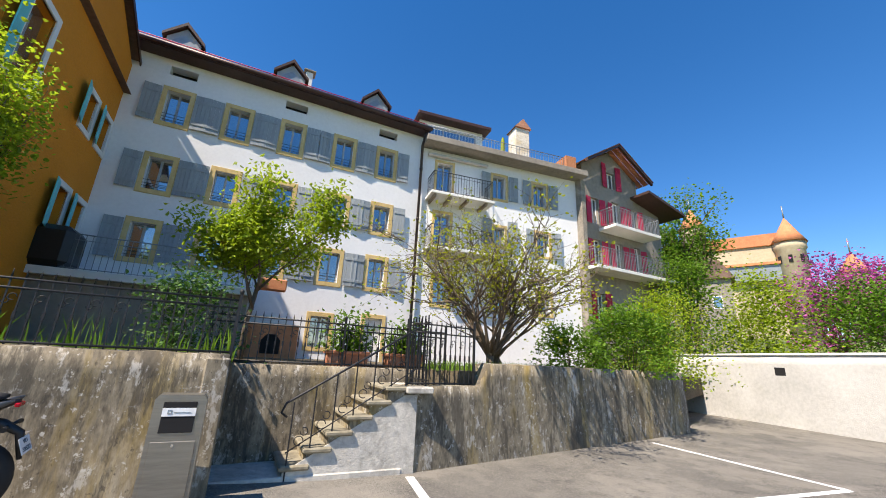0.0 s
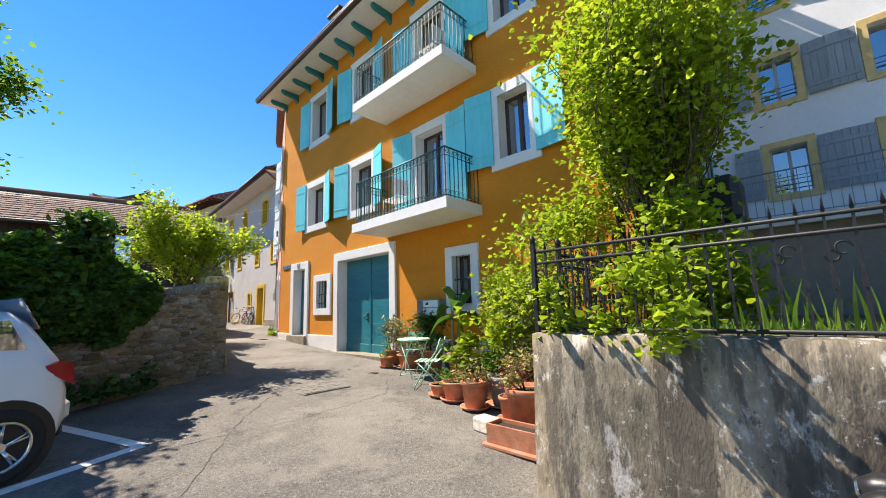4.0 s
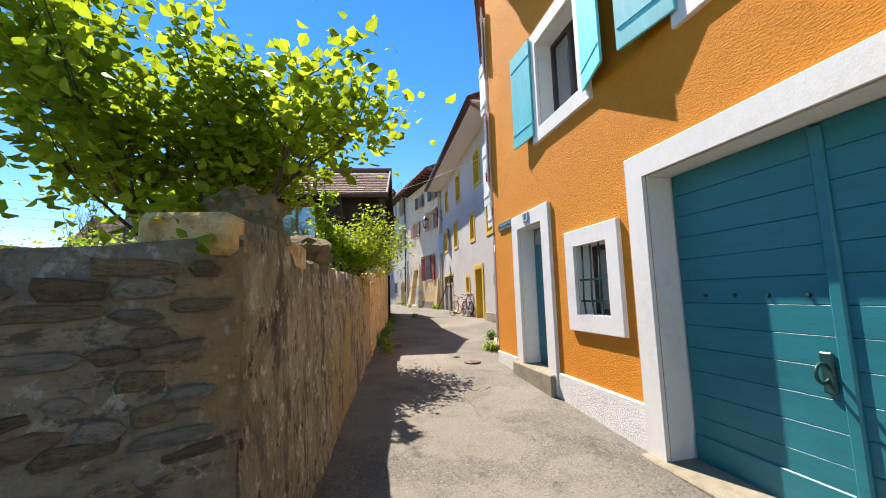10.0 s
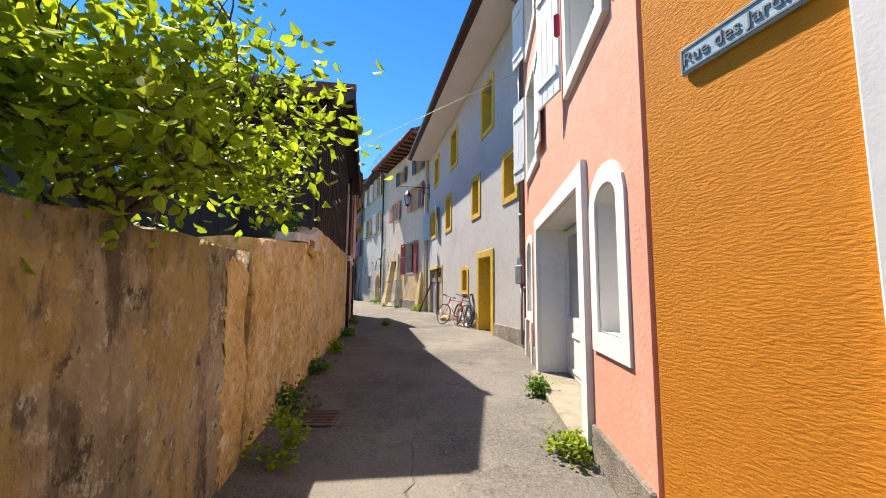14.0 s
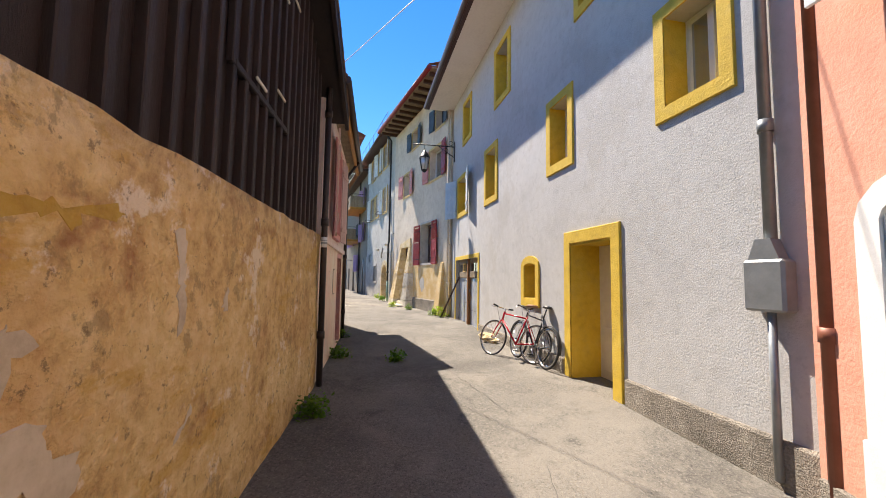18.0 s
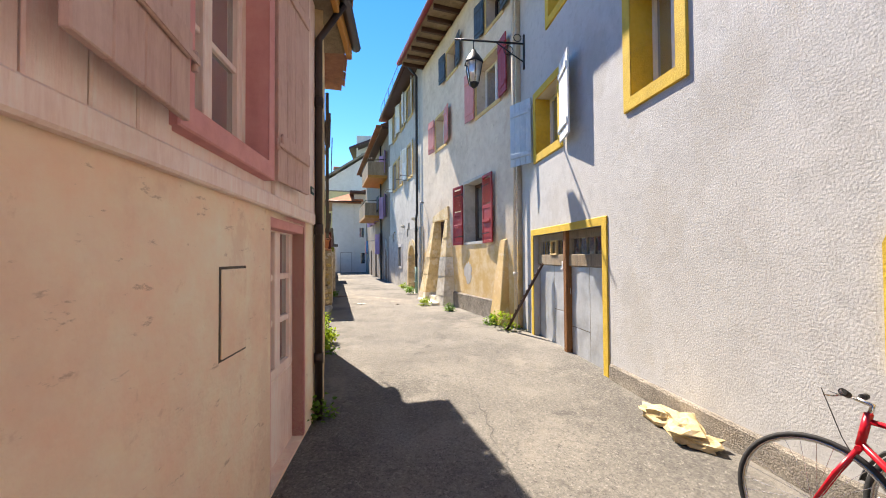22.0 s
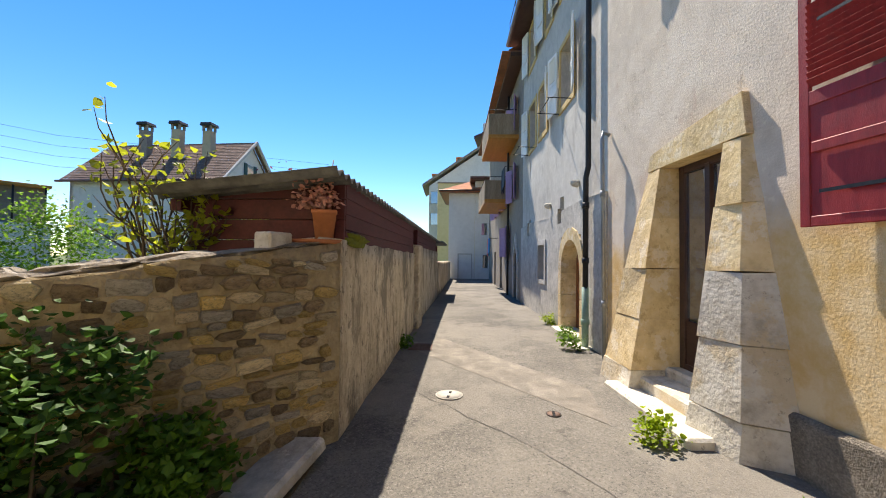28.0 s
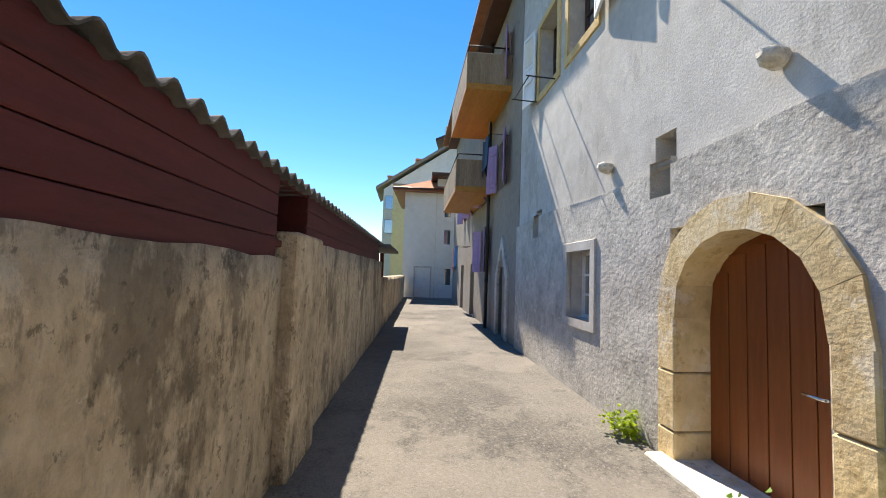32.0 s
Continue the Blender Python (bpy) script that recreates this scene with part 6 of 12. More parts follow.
adoor = part("door_leaf", Shape().prism(dpts, -0.3, -0.25), M["varnish"], ad, "varnished red-brown plank door")
for k in range(7):
    x = c_ - r_ + 0.17 * (k + 0.5) + 0.01
    part("plank", Shape().box(x - 0.08, x + 0.08, -0.25, -0.235, 1.78, 3.2 + 0.6 * math.sqrt(max(0.0, 1 - ((x - c_) / 0.62) ** 2)), 0.004), M["varnish"], adoor)
part("handle", Shape().box(1.4, 1.44, -0.235, -0.225, 2.6, 2.85, 0.004).tube((1.42, -0.22, 2.78), (1.42, -0.17, 2.78), 0.012).tube((1.42, -0.17, 2.78), (1.56, -0.17, 2.78), 0.011), M["chrome"], adoor)
solid("doorstep", Shape().box(1.1, 2.6, -0.3, 0.25, 1.6, 1.97, 0.02), M["white_stone"], "pale stone threshold of the arched door", "step", mG)
for s, z in ((1.48, 4.95), (3.63, 4.8)):
    cb = Shape().lathe([(0.02, 0), (0.075, 0.02), (0.07, 0.12), (0.03, 0.18)], n=8)
    solid("corbel_stone", Shape().add(cb, pose(0, 0, 0, -80)), M["white_stone"], "rough stone corbel jutting from the grey wall", "stone", mG @ Matrix.Translation((s, 0.0, z)), "wall corbels")
part("gutter", Shape().path([(-0.1, 0.55, 11.15), (LG + 0.1, 0.55, 11.15)], 0.08, 10).box(-0.1, LG + 0.1, 0, 0.5, 11.08, 11.14), M["roof_edge"], grey)
part("roof", tiled(Shape(), -0.1, LG + 0.1, (0.6, 11.2), (-4.5, 13.3), 12, 28).box(-0.1, LG + 0.1, -9, 0.5, 11.14, 11.17), M["tile"], grey)
sg_ = Shape().tube((0, 0.5, 11.9), (LG, 0.5, 11.9), 0.012, n=5)
for k in range(7):
    sg_.tube((k * LG / 6, 0.5, 11.2), (k * LG / 6, 0.5, 11.95), 0.012, n=5)
part("snow_guard", sg_, M["iron"], grey)
downpipe("downpipe", [tuple(mG @ Vector(p)) for p in ((0.62, 0.5, 11.0), (0.62, 0.12, 10.6), (0.62, 0.12, 5.1), (0.66, 0.15, 4.9), (0.67, 0.15, 2.95))], 0.05, M["iron"], "black rain pipe on the seam of the grey house", 2)
downpipe("standpipe", [tuple(mG @ Vector(p)) for p in ((0.68, 0.15, 2.97), (0.68, 0.15, 1.75))], 0.06, M["verdigris"], "pale green cast-iron foot of the rain pipe", 1)
downpipe("vent_pipe", [tuple(mB @ Vector(p)) for p in ((6.78, 0.02, 5.42), (6.78, 0.12, 5.46), (6.78, 0.14, 5.35), (6.78, 0.1, 1.9))], 0.032, M["pipe_grey"], "thin grey vent pipe on the beige wall", 2)

# ---------- rough masonry ----------
def rough_wall(a, b, z0, top, thick, material, name, label, amp=0.03, step=0.25, lean=0.0, uneven=0.03, category="wall", seed=0.0):
    """A free-standing or retaining wall with an uneven face and top, from plan point a to b (right to left as seen)."""
    m, L = face(a, b)
    sh = Shape()
    ns = max(2, int(L / step))
    tops = [top(L * i / ns) + uneven * noise.noise((i * 0.9, seed, 3.1)) for i in range(ns + 1)]
    nz = 9
    idx = {}
    for i in range(ns + 1):
        s = L * i / ns
        for j in range(nz + 1):
            z = z0 + (tops[i] - z0) * j / nz
            y = amp * noise.fractal((s * 0.9, z * 1.1, seed), 0.9, 2.0, 4) - lean * (z - z0)
            idx[i, j] = len(sh.v)
            sh.v.append((s, y, z))
        for j, (y, dz) in enumerate(((-thick * 0.5, 0.02), (-thick, -0.01))):
            idx[i, nz + 1 + j] = len(sh.v)
            sh.v.append((s, y - lean * (tops[i] - z0) * 0.5, tops[i] + dz + uneven * 0.6 * noise.noise((s * 1.7, j, seed + 5))))
        idx[i, nz + 3] = len(sh.v)
        sh.v.append((s, -thick, z0))
    for i in range(ns):
        for j in range(nz + 3):
            sh.smooth.add(len(sh.f))
            sh.f.append((idx[i, j], idx[i + 1, j], idx[i + 1, j + 1], idx[i, j + 1]))
    for i in (0, ns):
        sh.f.append(tuple(idx[i, j] for j in range(nz + 4)))
    ob = solid(name, sh, material, label, category, m, kind="structure")

    def depth_at(s, z):
        i = min(ns - 1, max(0, int(s / L * ns)))
        fi = s / L * ns - i
        out = []
        for k in (i, i + 1):
            g = min(nz - 0.001, max(0.0, (z - z0) / (tops[k] - z0) * nz))
            j = int(g)
            out.append(sh.v[idx[k, j]][1] * (1 - g + j) + sh.v[idx[k, j + 1]][1] * (g - j))
        return out[0] * (1 - fi) + out[1] * fi

    WALL_FACE[name] = depth_at
    return ob, m, L


WALL_FACE = {}


def plaster(parent, wall_name, outline, material, seed, thick=0.006, name="plaster_patch", label=""):
    """A ragged patch of plaster, or of painted sun, that follows an uneven wall face."""
    depth_at = WALL_FACE.get(wall_name, lambda s, z: 0.0)
    edge = []
    for (a, b), (c, d) in zip(outline, outline[1:] + outline[:1]):
        n = max(2, int(math.hypot(c - a, d - b) / 0.025))
        for i in range(n):
            x, z = a + (c - a) * i / n, b + (d - b) * i / n
            edge.append((x + 0.06 * noise.fractal((x * 12, z * 12, seed), 0.7, 2.0, 3), z + 0.06 * noise.fractal((x * 12, z * 12, seed + 9.0), 0.7, 2.0, 3)))
    cx, cz = sum(p[0] for p in edge) / len(edge), sum(p[1] for p in edge) / len(edge)
    sh, n = Shape(), len(edge)
    for f, dy in ((1.0, -0.006), (0.93, thick), (0.6, thick), (0.3, thick)):
        for x, z in edge:
            x, z = cx + (x - cx) * f, cz + (z - cz) * f
            sh.v.append((x, depth_at(x, z) + dy, z))
    sh.v.append((cx, depth_at(cx, cz) + thick, cz))
    for r in range(3):
        for i in range(n):
            j = (i + 1) % n
            sh.f.append((r * n + i, r * n + j, (r + 1) * n + j, (r + 1) * n + i))
    for i in range(n):
        sh.f.append((3 * n + i, 3 * n + (i + 1) % n, 4 * n))
    return part(name, sh, material, parent, label)


def stone_meshes(material, n=7, seed=3):
    """A few irregular stones, one metre wide and high, to be scaled when laid."""
    rnd = random.Random(seed)
    out = []
    for _ in range(n):
        k = rnd.choice((6, 7, 8))
        pts = []
        for i in range(k):
            t = 2 * math.pi * (i + rnd.uniform(-0.2, 0.2)) / k
            c, s = math.cos(t), math.sin(t)
            e = 0.5 / max(abs(c), abs(s)) * rnd.uniform(0.86, 1.0)
            pts.append((c * e, s * e))
        sh = Shape()
        b = [(x, -0.6, z) for x, z in pts]
        mid = [(x, rnd.uniform(0.1, 0.3), z) for x, z in pts]
        fr = [(x * 0.86, rnd.uniform(0.36, 0.5), z * 0.82) for x, z in pts]
        sh.v = b + mid + fr
        for i in range(k):
            j = (i + 1) % k
            sh.f += [(i, j, k + j, k + i), (k + i, k + j, 2 * k + j, 2 * k + i)]
        sh.f.append(tuple(2 * k + i for i in range(k)))
        out.append(sh.mesh("stone", material))
    return out


def lay_stones(wall, L, z0, top, meshes, course=0.15, wide=0.32, depth=0.07, seed=1, s_from=0.0, limit=300, skip=0.05):
    """Courses of stones on a wall's face, each an object of its own."""
    rnd = random.Random(seed)
    z, count = z0, 0
    while count < limit:
        h = course * rnd.uniform(0.55, 1.45)
        if z + h * 0.6 > max(top(s_from), top(L)):
            break
        s = s_from - rnd.uniform(0, wide * 0.6)
        while s < L and count < limit:
            w = wide * rnd.uniform(0.5, 1.35)
            c = s + w / 2
            if s_from + 0.05 < c < L - 0.02 and z + h * 0.8 < top(c) and rnd.random() > skip:
                m = Matrix.Translation((c, 0.0, z + h / 2 + rnd.gauss(0, 0.012))) @ pose(0, 0, 0, 0, rnd.gauss(0, 5), 0) @ Matrix.Diagonal((w * rnd.uniform(0.93, 1.04), depth * rnd.uniform(0.6, 1.4), h * rnd.uniform(0.85, 1.04), 1))
                same_part("stone", rnd.choice(meshes), wall, m)
                count += 1
            s += w
        z += h

plaster(beige, "", MORTAR, M["grey_render"], 5, 0.004, "mortar_patch", "bare grey mortar patch")
# ---------- left side of the lane: garden wall, barn, pink timber house ----------
garden_top = lambda s: 3.0 - 0.15 * min(s, 1.8)
wall_1, m1, L1 = rough_wall((-13.9, -0.70), (-9.9, -3.06), 0.6, garden_top, 0.35, M["mortar"], "wall_garden_east", "old rubble garden wall with smeared lime mortar", 0.03, seed=2.0)
rough_wall((-9.9, -3.12), (-9.9, -9.0), 0.6, lambda s: 2.6, 0.35, M["garden_wall"], "wall_garden_return", "plain rendered side of the raised garden", 0.03, seed=3.0)
wall_2, m2, L2 = rough_wall((-20.25, -2.95), (-13.95, -0.683), 0.8, lambda s: 3.05 - 0.06 * (s / 7) + (0.10 if s > 6.0 else 0.0), 0.5, M["garden_wall"], "wall_garden_lane", "tall lane wall of flaking brown render over rubble", 0.05, lean=0.03, seed=4.0, uneven=0.05)
cap = Shape().box(5.5, 6.85, -0.46, -0.05, 2.9, 3.1, 0.03)
solid("coping_stone", cap, M["ochre_wall"], "heavy rough coping stone on the garden wall corner", "stone", m2)
for k, (s, w, h) in enumerate(((4.6, 0.8, 0.27), (6.02, 0.38, 0.36))):
    bs_ = rock(w * 1.1, 0.5, h * 1.15, k + 2, 24, 12, 0.35)
    solid("boulder", bs_, M["rubble"], "loose mossy boulder lying on the garden wall", "stone", m2 @ Matrix.Translation((s, -0.3, 3.0)) @ pose(0, 0, 0, 4, 3, 20 * k), "wall boulders")

# barn with a rendered base and dark boards
BN_A, BN_B = (-27.27, -5.57), (-20.35, -3.05)
base, mBN, LBN = rough_wall(BN_A, BN_B, 0.9, lambda s: 3.72 if s < 4.75 else 3.44 - 0.1 * (s - 4.75), 0.45, M["ochre_wall"], "wall_barn_base", "ochre lime-rendered base wall of the barn, stained and patched", 0.035, uneven=0.02, seed=6.0)
barn = thing("barn", "dark-stained wooden barn with a brown tiled roof", "barn", mBN)
bz0, BW = 3.70, 4.62
ridge_s, ridge_z, eav_z = 2.31, 7.1, 5.85


def barn_top(s):
    return ridge_z - abs(s - ridge_s) * (ridge_z - eav_z) / ridge_s


part("backing", Shape().prism([(0.0, bz0 - 0.02), (BW - 0.1, bz0 - 0.02), (BW - 0.1, barn_top(BW - 0.1)), (ridge_s, ridge_z), (0.0, barn_top(0))], -0.3, -0.12), M["dark_wood"], barn)
random.seed(11)
n = 22
for i in range(n):
    a, b = BW * i / n, BW * (i + 1) / n - 0.006
    zb = bz0 - 0.02
    part("board", Shape().prism([(a, zb + random.uniform(-0.03, 0.02)), (b, zb + random.uniform(-0.03, 0.02)), (b, barn_top(b) - 0.02), (a, barn_top(a) - 0.02)], -0.12, -0.07 + random.uniform(-0.008, 0.01)), M["dark_wood"], barn)
    if i:
        part("batten", Shape().box(a - 0.03, a + 0.025, -0.08, -0.02, zb, barn_top(a) - 0.04, 0.006), M["dark_wood"], barn)
# a boarded hatch with pale catches
part("hatch", frame_bars(Shape(), 1.7, 3.0, 4.5, 5.9, -0.06, -0.012, 0.05), M["dark_wood"], barn)
for s, z in ((2.0, 5.7), (2.5, 5.55), (2.0, 4.75), (2.5, 4.6), (1.6, 5.9)):
    part("catch", Shape().box(s - 0.11, s + 0.11, -0.012, 0.003, z - 0.012, z + 0.012, 0.003), M["white_stone"], barn)
# east side wall with a window, its boards and gutter
# bright ochre paints grazing sun over the wall end's faint orange-brown tint
plaster(wall_2, "wall_garden_lane", [(0.02, 0.95), (0.4, 0.95), (0.42, 1.6), (0.38, 2.4), (0.4, 2.98), (0.02, 2.98)], M["ochre_wall"], 31, 0.012, label="wall end painted ochre for its tint and grazing sun")
part("side_wall", Shape().box(BW - 0.16, BW - 0.06, -6.5, -0.12, 2.4, eav_z).box(0.0, 0.12, -6.5, -0.3, 1.5, eav_z).box(0.1, BW - 0.2, -6.5, -6.4, 2.0, eav_z), M["dark_wood"], barn)
for i in range(24):
    y = -0.1 - i * 0.265
    part("board", Shape().box(BW - 0.06, BW - 0.03 + random.uniform(-0.006, 0.008), y - 0.26, y, 2.6, eav_z, 0.004), M["dark_wood"], barn)
wn = part("window", Shape().box(BW - 0.03, BW + 0.03, -3.0, -2.92, 4.3, 5.4).box(BW - 0.03, BW + 0.03, -1.88, -1.8, 4.3, 5.4).box(BW - 0.03, BW + 0.03, -3.0, -1.8, 5.4, 5.48).box(BW - 0.03, BW + 0.03, -3.0, -1.8, 4.22, 4.3).box(BW - 0.03, BW + 0.02, -2.43, -2.37, 4.3, 5.4), M["varnish"], barn, "orange-brown framed window")
part("pane", Shape().box(BW - 0.02, BW - 0.01, -2.92, -1.88, 4.3, 5.4), M["glass"], wn)
rs_ = Shape()
for sgn in (1, -1):
    tl = Shape()
    tiled(tl, -6.9, 0.3, (0.0, 0.0), (2.86, (ridge_z - eav_z) * 2.86 / 2.31), 13, 30, 0.035)
    e = BW + 0.5 if sgn > 0 else -0.5
    rs_.add(tl, Matrix(((0, -sgn, 0, e), (1, 0, 0, 0), (0, 0, 1, eav_z - 0.2), (0, 0, 0, 1))))
part("roof", rs_, M["tile_brown"], barn)
part("roof_deck", Shape().prism([(-0.5, eav_z - 0.34), (ridge_s, ridge_z - 0.06), (BW + 0.5, eav_z - 0.34), (BW + 0.5, eav_z - 0.23), (ridge_s, ridge_z + 0.1), (-0.5, eav_z - 0.23)], -6.8, 0.22), M["dark_wood"], barn)
part("ridge", Shape().tube((ridge_s, -6.95, ridge_z + 0.14), (ridge_s, 0.3, ridge_z + 0.14), 0.1, n=8), M["tile_brown"], barn)
part("verge_board", Shape().prism([(-0.55, eav_z - 0.42), (ridge_s, ridge_z - 0.1), (BW + 0.55, eav_z - 0.42), (BW + 0.55, eav_z - 0.18), (ridge_s, ridge_z + 0.16), (-0.55, eav_z - 0.18)], 0.22, 0.27), M["dark_wood"], barn)
part("gutter", Shape().path([(BW + 0.58, -6.9, eav_z - 0.28), (BW + 0.58, 0.25, eav_z - 0.28)], 0.06, 8), M["pipe_dark"], barn)
part("drain", Shape().path([(BW + 0.55, -1.1, eav_z - 0.3), (BW + 0.1, -1.1, eav_z - 0.6), (BW + 0.1, -1.1, 2.6)], 0.05, 8), M["pipe_dark"], barn)
# bits of rubble and tile on the step of the base wall
hb = thing("hollow_brick", "single hollow clay brick on the base wall", "brick", mBN @ Matrix.Translation((5.06, 0.0, 3.41)))
part("body", frame_bars(Shape(), -0.13, 0.13, -0.045, 0.045, -0.12, 0.036, 0.012).box(-0.12, 0.12, -0.12, 0.0, -0.036, 0.036), M["brick"], hb)
part("web", Shape().box(-0.12, 0.12, 0.0, 0.034, -0.005, 0.005).box(-0.076, -0.068, 0.0, 0.034, -0.036, 0.036).box(-0.028, -0.02, 0.0, 0.034, -0.036, 0.036).box(0.02, 0.028, 0.0, 0.034, -0.036, 0.036).box(0.068, 0.076, 0.0, 0.034, -0.036, 0.036), M["brick"], hb)
PALE = M["pale_plaster"]
BASE = "wall_barn_base"
part("cement_patch", Shape().prism([(4.5, 3.42), (4.56, 3.36), (4.7, 3.34), (4.82, 3.32), (4.9, 3.38), (5.28, 3.37), (5.3, 3.5), (4.9, 3.58), (4.5, 3.69)], -0.3, 0.016), M["white_cement"], base, "white cement patch")
part("ledge_slab", Shape().prism([(5.31, 3.4), (6.03, 3.33), (6.03, 3.43), (5.31, 3.5)], -0.22, 0.03), M["white_cement"], base, "pale concrete slab on the wall top")
plaster(base, BASE, [(5.3, 3.3), (5.1, 3.34), (4.9, 3.32), (4.76, 3.27), (4.95, 3.2), (5.2, 3.22)], M["ochre_stone"], 2, 0.03, "stone", "yellow stone laid bare")
for k, outline in enumerate(([(4.44, 2.94), (4.31, 3.02), (4.24, 2.96), (4.32, 2.83), (4.4, 2.84)], [(4.6, 2.76), (4.42, 2.78), (4.2, 2.7), (4.0, 2.56), (4.02, 2.44), (4.08, 2.33), (4.16, 2.5), (4.43, 2.64)], [(4.04, 2.29), (3.86, 2.28), (3.69, 2.2), (3.76, 2.1), (3.95, 2.06)], [(3.51, 3.36), (3.46, 3.36), (3.4, 2.9), (3.45, 2.87)], [(3.44, 2.33), (3.36, 2.36), (3.22, 2.46), (3.3, 2.48)], [(2.96, 3.08), (2.9, 3.06), (2.95, 2.94), (3.0, 2.96)])):
    plaster(base, BASE, outline, PALE, 10 + k, 0.004)
plaster(base, BASE, [(4.53, 3.34), (4.3, 3.37), (3.84, 3.4), (3.84, 3.36), (4.2, 3.32), (4.5, 3.29)], M["ochre_stone"], 21, 0.003, label="yellow lichen stain")
downpipe("downpipe", [tuple(mBN @ Vector(p)) for p in ((0.02, 0.06, 6.2), (0.02, 0.06, 1.6))], 0.042, M["pipe_dark"], "dark brown cast rain pipe at the barn corner", 3)
st = thing("sticker", "small white label wrapped round the rain pipe", "label", mBN @ Matrix.Translation((0.02, 0.06, 3.62)))
part("paper", Shape().tube((0, 0, -0.07), (0, 0, 0.07), 0.0436, n=16), M["sign_white"], st)
part("printing", Shape().tube((0, 0, -0.02), (0, 0, 0.0), 0.044, n=16).tube((0, 0, 0.02), (0, 0, 0.028), 0.044, n=16), M["pipe_grey"], st)

# pink timber house
PT_A, PT_B = (-31.25, -7.24), (-27.35, -5.62)
mPT, LPT = face(PT_A, PT_B)
timber = thing("timber_house", "old house with pink rendered base and pale boarded upper floor", "house", mPT)
part("wall", holed(Shape(), 0.42, LPT, 1.0, 3.72, [(0.8, 1.68, 1.75, 3.62)], 0.3), M["pink_left"], timber)
part("wall", holed(Shape(), 0.42, LPT, 3.72, 5.92, [(1.85, 2.75, 3.95, 5.55)], 0.25, -0.02), M["pink_board"], timber)
n = 19
for i in range(n):
    a, b = 0.42 + (LPT - 0.42) * i / n, 0.42 + (LPT - 0.42) * (i + 1) / n
    if b < 1.8 or a > 2.8:
        part("board", Shape().box(a + 0.004, b - 0.004, -0.03, 0.012, 3.74, 5.9, 0.006), M["pink_board"], timber)
    else:
        part("board", Shape().box(a + 0.004, b - 0.004, -0.03, 0.012, 5.66, 5.9, 0.006), M["pink_board"], timber)
part("ledge", Shape().box(0.56, LPT, 0.0, 0.05, 3.66, 3.76, 0.01), M["pink_board"], timber)
surround(timber, 1.85, 2.75, 3.95, 5.55, 0.1, M["pink_frame"], 0.05, True, 0.1)
window(timber, 1.85, 2.75, 3.95, 5.55, -0.12, 2, 3, M["pink_board"], M["glass_pale"], 0.06)
me = shutter_mesh(0.62, 1.72, M["rose_shutter"])
hi = iron_mesh(0.62, 1.72).mesh("hinge", M["rose_shutter"])
shutter(timber, me, 2.86, 3.86, 0.08, 1, 6, hi)
shutter(timber, me, 1.72, 3.86, 0.05, -1, 5, hi)
surround(timber, 0.8, 1.68, 1.75, 3.62, 0.06, M["pink_frame"], 0.0, False, 0.15)
window(timber, 0.8, 1.68, 2.4, 3.62, -0.1, 2, 3, M["pink_board"], M["glass_pale"], 0.08, "glazed_door", "pink glazed door with six panes")
part("door_panel", Shape().box(0.8, 1.68, -0.17, -0.1, 1.7, 2.4, 0.01), M["pink_board"], timber)
part("door_head", Shape().box(0.8, 1.68, -0.28, -0.005, 3.55, 3.63, 0.006), M["pink_frame"], timber)
part("meter_hatch", hoop((2.09, 2.42, 2.82, 3.30), (2.105, 2.405, 2.835, 3.285), -0.01, 0.004), M["grey_wood"], timber)
part("meter_door", Shape().box(2.108, 2.402, -0.01, 0.012, 2.838, 3.282, 0.003), M["pink_left"], timber)
part("soffit", Shape().box(-0.5, LPT + 0.1, -0.1, 0.24, 5.9, 5.96), M["old_wood"], timber)
M["orange_wood"] = mat("orange_varnished_wood", (0.42, 0.19, 0.03), (0.5, 0.24, 0.05), (0.33, 0.14, 0.02), rough=0.5, scale=5, bump=0.1, stretch=(1, 6, 6))
part("fascia", Shape().box(-0.5, LPT + 0.1, 0.2, 0.26, 5.82, 6.02, 0.01), M["orange_wood"], timber)
part("gutter", Shape().path([(-0.5, 0.31, 5.98), (LPT + 0.1, 0.31, 5.98)], 0.06, 8), M["pipe_dark"], timber)
part("roof", tiled(Shape(), -0.5, LPT + 0.1, (0.3, 6.04), (-3.5, 8.0), 12, 18).box(-0.5, LPT + 0.1, -7, 0.22, 5.96, 6.0), M["tile"], timber)
part("wall", Shape().box(0.42, 0.6, -7, -0.3, 1.0, 5.9).box(LPT - 0.25, LPT, -7, -0.3, 1.0, 5.9), M["beige_left"], timber)
downpipe("downpipe", [tuple(mPT @ Vector(p)) for p in ((0.42, 0.3, 5.92), (0.42, 0.05, 5.55), (0.42, 0.05, 1.7))], 0.036, M["pipe_dark"], "dark brown rain pipe at the corner of the timber house", 3)
nbp = thing("number_plate", "small dark enamel house number plate reading 196", "sign", mPT @ Matrix.Translation((0.555, 0.014, 3.99)) @ Matrix.Scale(0.6, 4))
part("plate", Shape().box(-0.1, 0.1, 0, 0.012, -0.06, 0.06, 0.003), M["green_iron"], nbp)
lettering("196", 0.085, Matrix.Translation((0, 0.014, 0)) @ FRONT, M["sign_white"], nbp, "digit")

